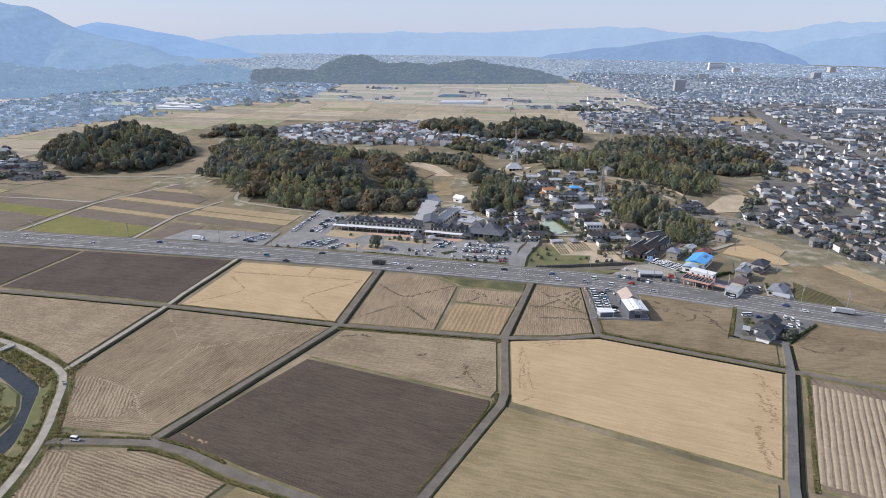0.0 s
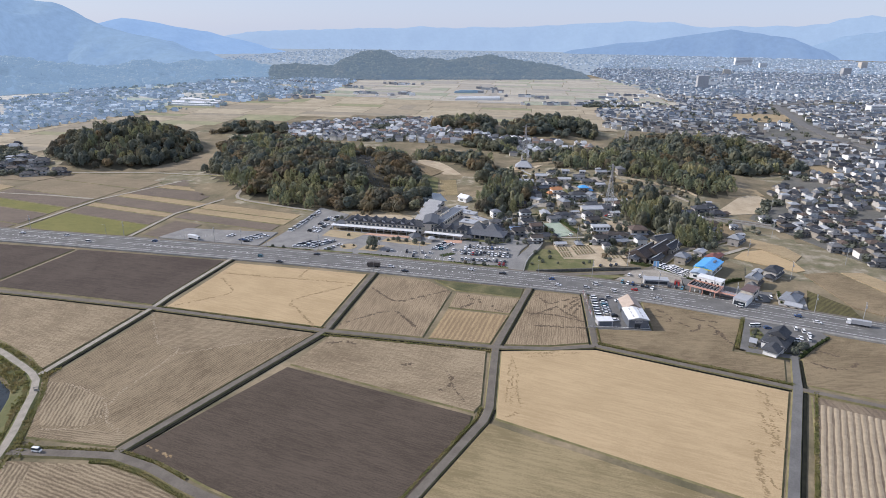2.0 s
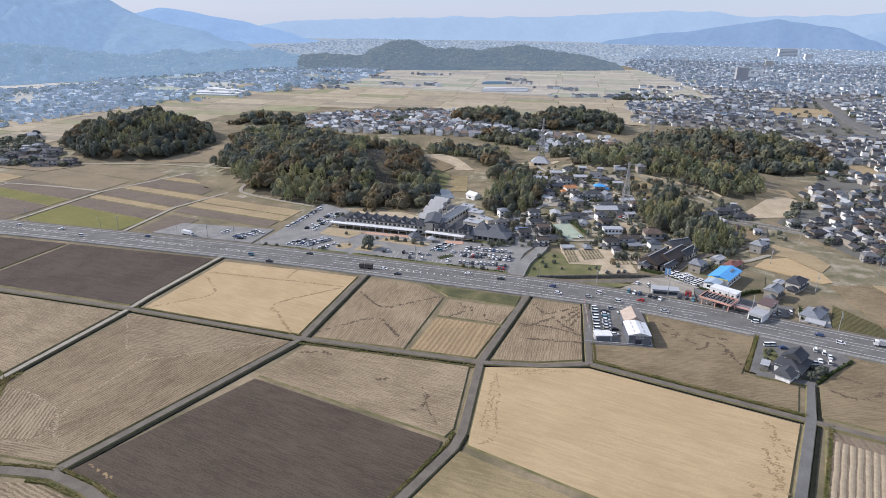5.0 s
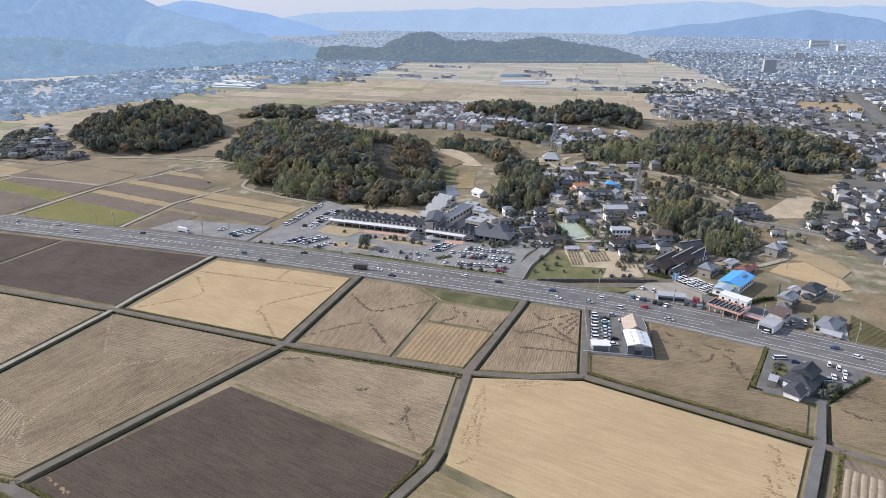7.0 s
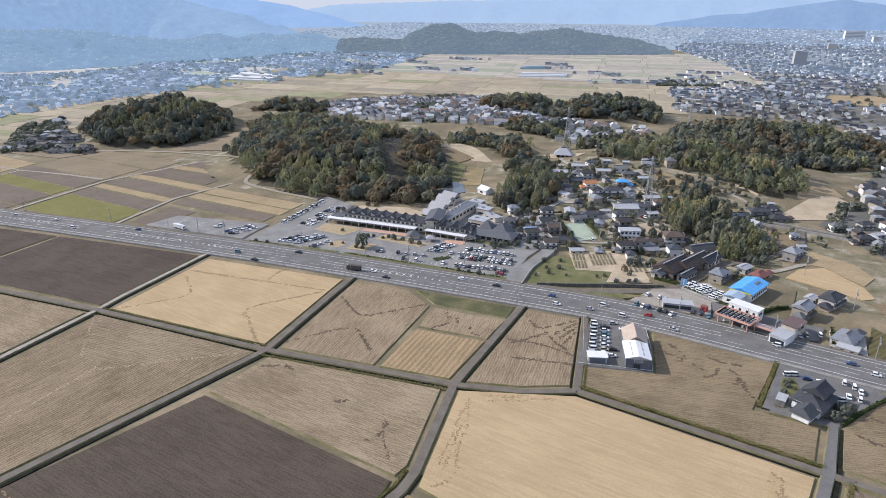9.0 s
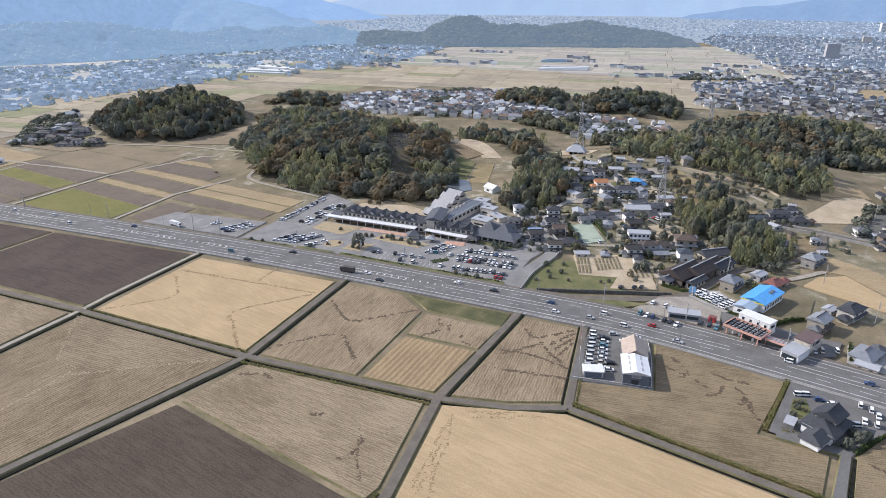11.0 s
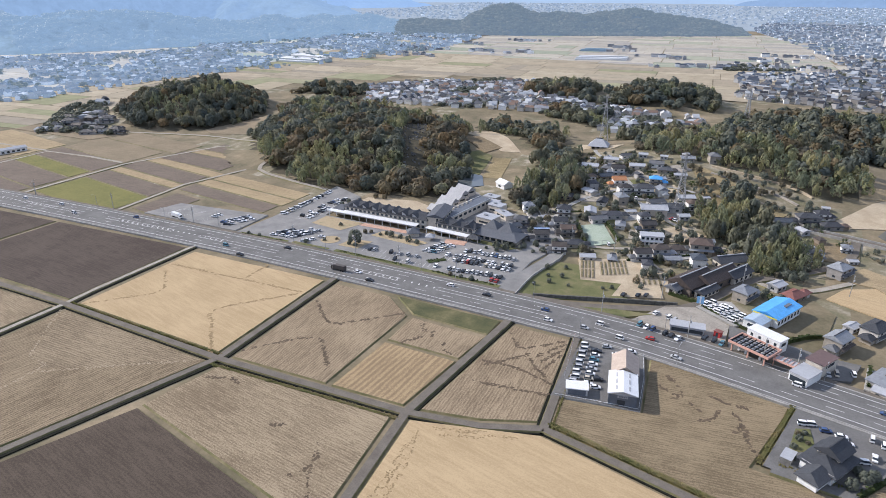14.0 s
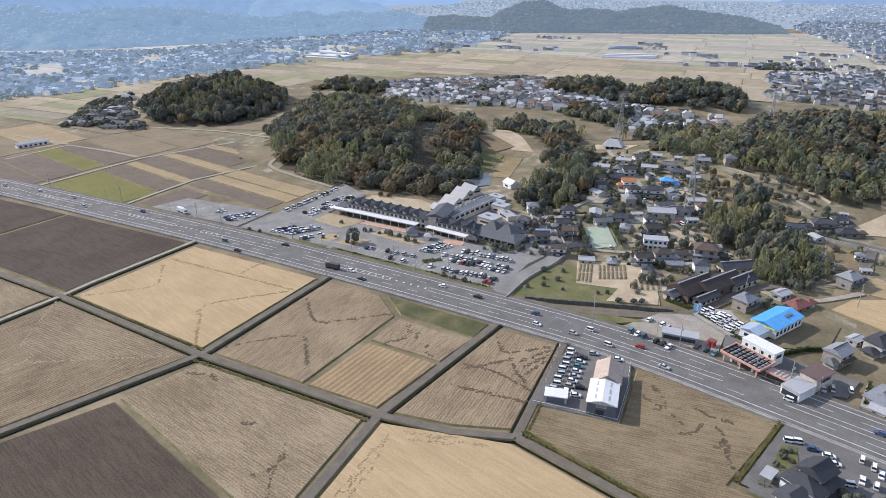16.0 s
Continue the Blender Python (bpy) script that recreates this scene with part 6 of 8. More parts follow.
part("roof", roof_shell(bmesh.new(), 7.1, 5.0, 4.9, 1.3, 7.5, 0.4), WHITE_ROOF, shed)
for k in range(3):
    for s in (-1, 1):
        x = -4.3 + 4.2 * k
        bm = boxes((x - 1.3, x + 1.3, -0.28, 0.28, 0, 0.1))
        ob = part("skylight", bm, GREY_WALL, shed)
        ob.matrix_basis = pose(0, 2.3 * s, 5.84, -14.6 * s if s > 0 else 14.6, 0, 0)
part("door", boxes((-7.18, -7.1, -1.0, 1.8, 0, 2.4)), GLASS, shed)
part("sign", boxes((-7.2, -7.11, -1.8, 1.8, 3.3, 4.5)), GREY_WALL, shed, "grey sign board with unreadable lettering")
for k in range(5):
    part("sign_bar", boxes((-7.26, -7.2, -1.4 + 0.6 * k, -1.0 + 0.6 * k, 3.6, 4.2)), DARK_WALL, shed)
office = thing("yard_office", "dark-walled office with a tan shingle gable roof", "office", pose(30.3, 350.6, 0.85, 0, 0, 103.5))
part("wall", gable_box(bmesh.new(), 6.4, 4.8, 0, 4.6, 3.0), DARK_WALL, office)
part("roof", roof_shell(bmesh.new(), 6.4, 4.8, 4.6, 3.0, 6.8, 0.4), TAN_ROOF, office)
for y in (-2.4, 0.4):
    part("window", boxes((6.4, 6.46, y, y + 2.0, 0.9, 2.6)), GLASS, office)
part("door", boxes((-2, 0.2, 4.8, 4.88, 0, 2.4)), GLASS, office)
low = thing("storage_shed", "low grey shed with a white flat metal roof", "shed", pose(17.4, 331.2, 0.85, 0, 0, 18))
part("wall", boxes((-3.9, 3.9, -2.5, 2.5, 0, 2.7)), GREY_WALL, low)
part("roof", boxes((-4.2, 4.2, -2.8, 2.8, 2.7, 2.95)), WHITE_ROOF, low)
part("shutter", boxes((-3.2, 3.2, -2.56, -2.5, 0.1, 2.3)), DARK_WALL, low)
for u in range(9):
    x, y = 14.6 - 0.5 * u, 336 + 3.5 * u
    park(x, y, 13 + 180 * (u % 2), 0.86, ("van", "white" if u % 3 else "silver"), "cars in the truck yard")
    if u < 8:
        park(x + 5.0, y + 1.4, 13, 0.86, CAR_KEYS[(5 * u) % len(CAR_KEYS)] if u % 2 else ("hatchback", "white"), "cars in the truck yard")
for x, y in ((23, 336.5), (22.5, 342), (24.5, 363), (29, 368), (19, 367)):
    park(x, y, 20, 0.86, None, "cars in the truck yard")
banners = painted("red banner", (0.40, 0.06, 0.07), 0.8)
for u in range(12):
    x, y = 10.0 - 0.55 * u + 3.2, 337 + 2.9 * u
    flag = thing("banner", "upright red banner on a thin pole by the yard", "banner", pose(x - 2.6, y, 0.85, 0, 0, 8 + 3 * (u % 4)), "banners of the truck yard")
    part("pole", tube(bmesh.new(), (0, 0, 0), (0, 0, 3.0), 0.03, 0.02, 6), WHITE_WALL, flag)
    part("cloth", boxes((-0.01, 0.01, 0.0, 0.6, 1.0, 2.9)), banners if u % 3 else WHITE_WALL, flag)
fence = thing("fence", "low white panel fence round the truck yard", "fence")
for (xa, ya), (xb, yb) in (((10.6, 325.4), (23, 327.9)), ((23, 327.9), (40.4, 330.7)), ((40.4, 330.7), (37.6, 352)), ((37.6, 352), (33.5, 369))):
    n = int(math.hypot(xb - xa, yb - ya) / 2.5)
    for k in range(n):
        p = [(xa + (xb - xa) * (k + o) / n, ya + (yb - ya) * (k + o) / n) for o in (0.02, 0.98)]
        part("panel", beam(bmesh.new(), (*p[0], 1.35), (*p[1], 1.35), 0.06), WHITE_WALL, fence)
        part("post", boxes((p[0][0] - 0.06, p[0][0] + 0.06, p[0][1] - 0.06, p[0][1] + 0.06, 0.8, 1.75)), STEEL, fence)

# ---- farmhouse with its garden on the near side of the road ----
plot = part("yard_2", prism(bmesh.new(), [(86.5, 321), (106, 318), (127.5, 347.5), (124, 352), (95.5, 359.5)], 0, 0.8, 0.3, 1), (ASPHALT, CONCRETE))
tagged(plot, "asphalt forecourt round the farmhouse", "yard", kind="structure")
garden = part("garden_bed", prism(bmesh.new(), [(88.5, 332), (96.5, 336), (94.5, 348), (90.2, 346)], 0.7, 1.0, 0.2), GREEN)
tagged(garden, "dry planted garden bed beside the farmhouse", "garden", kind="structure")
farm = thing("farmhouse", "large farmhouse with stepped dark tile roofs", "house", pose(99.5, 330, 0.8, 0, 0, 62))
part("wall", boxes((-7.5, 6.5, -5, 5, 0, 3.6)), WHITE_WALL, farm)
part("roof", roof_shell(bmesh.new(), 7.0, 5.2, 3.5, 2.4, 3.2, 1.0), TILE_DARK, farm)
part("upper_wall", boxes((-1.5, 6.2, -3.4, 3.4, 3.6, 6.3)), BEIGE_WALL, farm)
bm = roof_shell(bmesh.new(), 3.9, 3.5, 6.2, 2.2, 4.6, 0.8)
bmesh.ops.translate(bm, verts=bm.verts, vec=(2.3, 0, 0))
part("upper_roof", bm, TILE_DARK, farm)
bm = roof_shell(bmesh.new(), 4.2, 3.2, 3.0, 1.7, 3.0, 0.7)
bmesh.ops.translate(bm, verts=bm.verts, vec=(-10.2, -1.0, 0))
part("annexe_roof", bm, TILE_DARK, farm)
part("annexe", boxes((-14.2, -6.5, -4.0, 2.0, 0, 3.0)), WHITE_WALL, farm)
for x in (-5.5, -2.2, 1.2, 4.2):
    part("window", boxes((x, x + 1.9, -5.06, -5.0, 0.5, 2.3)), GLASS, farm)
for x in (-0.5, 3.0):
    part("window", boxes((x, x + 1.8, -3.46, -3.4, 4.2, 5.5)), GLASS, farm)
part("ridge", boxes((-2.5, 7.1, -0.2, 0.2, 8.45, 8.8)), TILE_DARK, farm)
for x, y in ((92.2, 349.5), (94.8, 350.5), (99.2, 349), (103.8, 348), (105.5, 344.7), (112.8, 351.2), (116, 349.2), (118, 346.6), (113, 341), (116.6, 340), (110, 337)):
    park(x, y, 15 + 70 * (x > 110), 0.81, ("van", "white") if car_rng.rand() < 0.55 else None)
hedge([(107.5, 320), (117, 333), (127, 346)], 1.6, 1.6, "dark clipped hedge round the farmhouse forecourt")
trees("oak", [(109.5, 327, 5.0), (112, 330, 4.2), (108, 331, 3.6), (106, 323, 4.5), (90, 335, 2.6), (91.5, 340, 3.0), (93, 344, 2.4), (89.6, 329, 2.8)])
trees("rust", [(91, 343, 2.2), (94, 339, 2.0)])
shelter = thing("carport", "grey metal carport beside the side road", "carport", pose(88.3, 327.5, 0.8, 0, 0, 75))
part("roof", boxes((-3, 3, -1.8, 1.8, 2.3, 2.42)), PALE_ROOF, shelter)
for x in (-2.7, 2.7):
    for y in (-1.6, 1.6):
        part("post", boxes((x - 0.05, x + 0.05, y - 0.05, y + 0.05, 0, 2.3)), STEEL, shelter)

# ---- community centre: car parks ----
lot = part("car_park_1", prism(bmesh.new(), [(-217, 391.5), (-160, 396.0), (-100, 397.5), (-41.5, 398), (-41.5, 436), (-38, 450), (-50, 470), (-90, 447), (-120, 444.5), (-188, 442), (-189, 484), (-220, 497), (-216, 424)], -0.2, 0.72, 0.2, 1), (LOT_ASPHALT, CONCRETE))
tagged(lot, "grey asphalt car park of the community centre", "car park", kind="structure")
lot2 = part("car_park_2", prism(bmesh.new(), [(-297, 389), (-219.5, 393.5), (-221, 424), (-291, 414)], -0.2, 0.72, 0.2, 1), (LOT_ASPHALT, CONCRETE))
tagged(lot2, "grey asphalt overflow car park beside strip fields", "car park", kind="structure")
service = part("service_yard", prism(bmesh.new(), [(-90, 447.3), (-50, 470.3), (-40, 452), (-36, 470), (-70, 508), (-125, 535), (-135, 520), (-118, 470)], -0.2, 0.7, 0.2, 1), (LOT_ASPHALT, CONCRETE))
tagged(service, "asphalt service yard behind the hall", "yard", kind="structure")


def bays(parent, x0, y0, x1, y1, depth, turn):
    """Painted bay lines side by side."""
    n = max(1, int(math.hypot(x1 - x0, y1 - y0) / 2.6))
    bm = bmesh.new()
    c, s = math.cos(radians(turn)), math.sin(radians(turn))
    for i in range(n + 1):
        x, y = x0 + (x1 - x0) * (i - 0.5) / n, y0 + (y1 - y0) * (i - 0.5) / n
        a, b, w = (x - c * depth, y - s * depth), (x + c * depth, y + s * depth), (-s * 0.07, c * 0.07)
        bm.faces.new([bm.verts.new((px + sg * w[0], py + sg * w[1], 0.735)) for (px, py), sg in ((a, 1), (a, -1), (b, -1), (b, 1))])
    bmesh.ops.recalc_face_normals(bm, faces=bm.faces)
    part("bay_lines", bm, PAINT, parent)


for parent, row, fill in (
        (lot, (-131, 407, -97, 411.5, 97), 0.55), (lot, (-122, 400.5, -84, 404.5, 97), 0.45), (lot, (-79, 431.7, -48, 433.5, 95), 0.9), (lot, (-86, 422.0, -48, 424, 95), 0.85),
        (lot, (-84, 417, -48, 419, 95), 0.75), (lot, (-76, 405.3, -48, 408.5, 95), 0.9), (lot, (-94, 421, -90, 434, 5), 0.95), (lot, (-99, 420, -95, 433, 5), 0.8),
        (lot, (-193, 399, -188, 410, 15), 0.85), (lot, (-182, 399.5, -173, 415.7, 20), 0.9), (lot, (-187.5, 400, -178, 416, 20), 0.85), (lot, (-170, 399, -165, 409, 20), 0.9),
        (lot, (-213, 430, -214.5, 482, 5), 0.75), (lot, (-199, 430, -199, 470, 5), 0.75), (lot, (-194, 432, -194, 478, 5), 0.7), (lot2, (-236, 400, -229, 415, 15), 0.85), (lot2, (-231, 398, -224, 413, 15), 0.6),
        (lot2, (-252, 398, -247, 410, 15), 0.15), (lot2, (-268, 398, -263, 410, 15), 0.0), (lot2, (-283, 396, -278, 408, 15), 0.08)):
    x0, y0, x1, y1, turn = row
    bays(parent, x0, y0, x1, y1, 2.5, turn)
    car_row(x0, y0, x1, y1, turn, 0.74, fill)
for x in (-50.6, -47.8):
    park(x, 403.5, 95, 0.74, ("hatchback", "red"))

# verges and beds round the car park
DRY = surface("dry lawn", (0.30, 0.235, 0.14), (0.38, 0.30, 0.19), 0.25, 0.95, fine=8, bump=0.3, third=(0.24, 0.215, 0.12))
for n, (poly, mat, text) in enumerate((
        ([(-186, 426), (-162, 424), (-156, 441), (-186, 440.5)], DRY, "dry tan lawn before the long hall"),
        ([(-149, 404), (-136, 405), (-134, 418), (-147, 416)], DRY, "dry planted island with a dark pine"),
        ([(-141, 426), (-108, 424), (-104, 432), (-138, 436)], DRY, "planted bed with clipped shrubs"),
        ([(-84, 446.0), (-58, 444.8), (-54, 449), (-82, 450.5)], GREEN, "grass strip before the tiled hall"),
        ([(-158, 436.5), (-124, 438.5), (-124, 443), (-157, 441.5)], BRICK_PAVE, "salmon brick paving before the entrance"),
        ([(-96, 436), (-84, 438), (-85, 445), (-98, 442)], BRICK_PAVE, "salmon brick paving by the side entrance"),
        ([(-175, 393.5), (-150, 396), (-150, 398.2), (-176, 397)], GREEN, "planted strip along the road"),
        ([(-214, 389.5), (-178, 393), (-178, 396), (-214, 393.5)], GREEN, "planted strip along the road"),
        ([(-146, 395.5), (-44, 396.6), (-44, 400.2), (-146, 399)], GREEN, "grassy verge along the car park"))):
    ob = part(f"verge_{n + 1}", prism(bmesh.new(), poly, 0.5, 0.88, 0.1, 1), (mat, CONCRETE))
    tagged(ob, text, "verge", kind="structure")
roundel = part("verge_10", prism(bmesh.new(), [(-158 + 6 * math.cos(k * 0.5236), 409 + 6 * math.sin(k * 0.5236)) for k in range(12)], 0.5, 0.86, 0.1, 1), (DRY, CONCRETE))
tagged(roundel, "round planted island at the car park entrance", "verge", kind="structure")
hedge([(-144, 397.5), (-100, 398.3)], 1.5, 0.9, "low clipped hedge along the car park")
hedge([(-84, 399), (-46, 399.4)], 1.5, 1.0, "low clipped hedge along the car park")
hedge([(-91, 408), (-84, 416)], 5.0, 1.1, "broad clipped green hedge block in the car park")
hedge([(-212, 391.8), (-180, 394.6)], 1.4, 0.8, "low hedge between car park and road")
trees("oak", [(-141, 411, 9.5), (-139, 408, 3.0), (-144, 408, 2.6), (-129, 430, 4.4), (-123, 431, 3.2), (-116, 429, 4.2), (-110, 428, 3.4), (-133, 432, 3.0), (-136, 429, 2.4), (-167, 431, 2.8), (-160, 406, 2.4), (-168, 399, 3.0),
              (-60, 399, 3.2), (-66, 399, 2.6), (-79, 448, 2.2), (-66, 446.5, 2.4), (-52, 452, 3.6), (-47, 458, 3.4), (-189, 462, 4.0), (-189, 470, 3.6), (-208, 393, 2.6), (-200, 394, 2.4)])
trees("rust", [(-146, 428, 3.2), (-143, 430, 2.6), (-72, 399, 2.8), (-155, 411, 2.0), (-178, 487, 4.2), (-172, 488, 4.0)])

# ---- community centre: long hall with a saw-tooth row of dormers ----
hall = thing("long_hall", "long two-storey hall with dark tile roof and dormers", "hall", pose(-146.5, 456.0, 0.7, 0, 0, 1.0))
part("wall", boxes((-30.5, 30.5, -6.5, 6.5, 0, 6.2)), BEIGE_WALL, hall)
part("roof", roof_shell(bmesh.new(), 30.5, 6.5, 6.2, 2.2, 27.5, 0.8), TILE_DARK, hall)
for k in range(7):
    x = -23.6 + 7.4 * k
    bm = bmesh.new()
    extrude_profile(bm, [(-3.4, 6.6), (3.0, 6.6), (3.0, 7.2), (-0.4, 9.3), (-3.4, 7.2)], -6.2, 2.5, 0)
    ob = part("dormer", bm, TILE_DARK, hall)
    ob.location = (x, 0, 0)
    pane = part("gable_panel", extrude_profile(bmesh.new(), [(-0.2, 6.8), (2.6, 6.8), (2.6, 7.2), (-0.2, 8.8)], -6.27, -6.2, 0), PALE_ROOF, ob, "pale triangular gable panel")
for s in range(2):
    for k in range(18):
        x = -29 + 3.3 * k
        part("window", boxes((x, x + 2.3, -6.58, -6.5, 0.6 + 3.3 * s, 2.4 + 3.0 * s)), GLASS, hall)
part("string_course", boxes((-30.6, 30.6, -6.62, -6.5, 3.0, 3.3)), WHITE_WALL, hall)
for k in range(19):
    x = -30.3 + 3.3 * k
    part("pilaster", boxes((x, x + 0.5, -6.7, -6.5, 0, 6.2)), BEIGE_WALL, hall)
canopy = thing("walkway_canopy", "long white canopy over the walkway before the hall", "canopy", pose(-153.5, 446.2, 0.7, 0, 0, 1.5))
part("roof", boxes((-33, 33, -2.6, 2.6, 3.1, 3.5)), WHITE_ROOF, canopy)
for k in range(12):
    for y in (-2.2,):
        part("post", boxes((-32 + 5.8 * k, -31.7 + 5.8 * k, y, y + 0.3, 0, 3.1)), WHITE_WALL, canopy)
lodge = thing("west_lodge", "low end pavilion with a grey roof", "pavilion", pose(-181, 452, 0.7, 0, 0, 1))
part("wall", boxes((-4, 4, -4.5, 4.5, 0, 3.6)), BEIGE_WALL, lodge)
part("roof", roof_shell(bmesh.new(), 4, 4.5, 3.6, 1.2, 2.5, 0.6), TILE_SLATE, lodge)

# central block, stepped wing and courtyard ranges
block = thing("central_block", "tall central block with a tile roof and white walls", "hall", pose(-113.5, 463, 0.7, 0, 0, 12))
part("wall", boxes((-5, 5, -11, 11, 0, 8.4)), BEIGE_WALL, block)
bm = roof_shell(bmesh.new(), 11, 5, 8.4, 1.6, 11.5, 0.7)
bmesh.ops.rotate(bm, verts=bm.verts, matrix=Matrix.Rotation(math.pi / 2, 3, "Z"))
part("roof", bm, TILE_SLATE, block)
part("window", boxes((1.0, 2.2, -11.08, -11, 1, 7.5)), GLASS, block)
for k in range(5):
    part("window", boxes((5.0, 5.08, -9 + 4 * k, -6.8 + 4 * k, 4.6, 6.4)), GLASS, block)
ZINC = painted("weathered zinc roof", (0.30, 0.305, 0.315), 0.5, 0, 0.1, 0.5, 0.4)
for k in range(6):
    y = 477 + 9.6 * k
    unit = thing("stepped_wing_unit", "wing bay with a pale grey metal gable roof", "wing", pose(-122.5 - 1.2 * k + 1.6 * (k % 2), y, 0.7, 0, 0, -18), "bays of the stepped wing")
    part("wall", gable_box(bmesh.new(), 6.4, 3.9, 0, 3.9, 2.7), BEIGE_WALL, unit)
    part("roof", roof_shell(bmesh.new(), 6.4, 3.9, 3.9, 2.7, 6.8, 0.3), ZINC, unit)
    part("window", boxes((6.4, 6.48, -2.6, 2.6, 2.4, 3.8)), GLASS, unit)
    part("window", boxes((-5, 5, -3.98, -3.9, 2.6, 3.5)), GLASS, unit)
flat = thing("courtyard_range", "low flat-roofed range with dark roof and white parapet", "wing", pose(-107.5, 487, 0.7, 0, 0, -8))
part("wall", boxes((-4.5, 4.5, -26, 24, 0, 5.2)), BEIGE_WALL, flat)
part("roof", boxes((-4.2, 4.2, -25.7, 23.7, 5.2, 5.35)), DARK_WALL, flat)
part("parapet", boxes((-4.7, -4.2, -26, 24, 5.2, 5.75), (4.2, 4.7, -26, 24, 5.2, 5.75), (-4.2, 4.2, -26, -25.6, 5.2, 5.75), (-4.2, 4.2, 23.6, 24, 5.2, 5.75)), PALE_ROOF, flat)
for k in range(7):
    part("roof_vent", boxes((-3.6, -2.4, -20 + 5 * k, -18.8 + 5 * k, 5.35, 6.6)), BEIGE_WALL, flat)
for k in range(9):
    part("window", boxes((4.5, 4.58, -24 + 5.2 * k, -20.8 + 5.2 * k, 2.6, 4.2)), GLASS, flat)
front = thing("front_range", "two-storey front range with small tiled gables", "wing", pose(-96, 455, 0.7, 0, 0, 2))
part("wall", boxes((-12.5, 12.5, -5, 5, 0, 6.0)), BEIGE_WALL, front)
part("roof", roof_shell(bmesh.new(), 12.5, 5, 6.0, 1.5, 11, 0.7), TILE_DARK, front)
for k in range(3):
    bm = extrude_profile(bmesh.new(), [(-3.2, 6.2), (3.2, 6.2), (0.5, 8.6)], -4.8, 3.5, 0)
    part("dormer", bm, TILE_DARK, front).location = (-8.2 + 8.0 * k, 0, 0)
for s in range(2):
    for k in range(7):
        part("window", boxes((-11.6 + 3.4 * k, -9.3 + 3.4 * k, -5.08, -5, 0.7 + 3.1 * s, 2.4 + 3.1 * s)), GLASS, front)
canopy2 = thing("walkway_canopy", "short white canopy before the front range", "canopy", pose(-99.5, 446.6, 0.7, 0, 0, -3))
part("roof", boxes((-14.5, 14.5, -2.2, 2.2, 3.0, 3.4)), WHITE_ROOF, canopy2)
for k in range(6):
    part("post", boxes((-13.8 + 5.4 * k, -13.5 + 5.4 * k, -1.9, -1.6, 0, 3.0)), WHITE_WALL, canopy2)
porch = thing("entrance_porch", "entrance pavilion with a grey pyramid roof", "pavilion", pose(-118.5, 438.8, 0.7, 0, 0, 35))
part("wall", boxes((-3.2, 3.2, -3.2, 3.2, 0, 2.8)), BEIGE_WALL, porch)
part("roof", roof_shell(bmesh.new(), 3.2, 3.2, 2.8, 2.2, 0.2, 0.9), TILE_SLATE, porch)
tent = thing("marquee", "white marquee roof beside the entrance", "marquee", pose(-106, 437.5, 0.7, 0, 0, 20))
part("roof", roof_shell(bmesh.new(), 2.6, 2.4, 2.2, 1.6, 0.1, 0.2), PALE_ROOF, tent)
for x in (-2.4, 2.4):
    for y in (-2.2, 2.2):
        part("post", boxes((x - 0.05, x + 0.05, y - 0.05, y + 0.05, 0, 2.2)), STEEL, tent)
dome = thing("tiled_hall", "low hall with two peaked slate-grey roofs", "hall", pose(-71, 457.5, 0.7, 0, 0, -3))
part("wall", boxes((-15, 14, -5.5, 9, 0, 3.6)), BEIGE_WALL, dome)
part("roof", roof_shell(bmesh.new(), 15, 7.2, 3.6, 2.2, 10, 0.9), TILE_SLATE, dome)
for x in (-5.2, 4.6):
    bm = roof_shell(bmesh.new(), 6.4, 6.0, 4.2, 6.0, 0.1, 0.3)
    bmesh.ops.translate(bm, verts=bm.verts, vec=(x, 3.5, 0))
    part("peaked_roof", bm, TILE_SLATE, dome)
for k in range(7):
    part("window", boxes((-13.5 + 3.9 * k, -10.8 + 3.9 * k, -5.58, -5.5, 0.4, 2.7)), GLASS, dome)
gate2 = thing("side_porch", "small porch with a dark tile roof", "porch", pose(-81.5, 446.5, 0.75, 0, 0, -3))
part("roof", roof_shell(bmesh.new(), 3.6, 2.2, 2.8, 1.2, 2.4, 0.5), TILE_DARK, gate2)
for x in (-3.3, 3.3):
    for y in (-1.9, 1.9):
        part("post", boxes((x - 0.12, x + 0.12, y - 0.12, y + 0.12, 0, 2.8)), BEIGE_WALL, gate2)
for x, y, w, d, h, a, rm in ((-100, 510, 6, 4, 3.6, -10, PALE_ROOF), (-92, 503, 5, 4, 4.5, -10, PALE_ROOF), (-83, 494, 7, 3, 3.0, -35, PALE_ROOF), (-88, 480, 6, 5, 4.2, -10, PALE_ROOF), (-104, 521, 5, 3.5, 3.4, -10, PALE_ROOF)):
    ob = thing("outbuilding", "beige outbuilding with a pale flat roof behind the hall", "outbuilding", place(x, y, a, 0.7))
    part("wall", boxes((-w, w, -d, d, 0, h)), BEIGE_WALL, ob)
    part("roof", boxes((-w - 0.3, w + 0.3, -d - 0.3, d + 0.3, h, h + 0.25)), rm, ob)
    part("window", boxes((-w * 0.6, w * 0.6, -d - 0.06, -d, 1.0, 2.2)), GLASS, ob)
    part("roof_unit", boxes((-w * 0.5, -w * 0.1, -0.8, 0.8, h + 0.25, h + 1.0)), STEEL, ob)
POND = nodes_of("still pond water")[0]
_p = POND.node_tree.nodes["Principled BSDF"]
_p.inputs["Base Color"].default_value, _p.inputs["Roughness"].default_value = (0.10, 0.115, 0.12, 1), 0.05
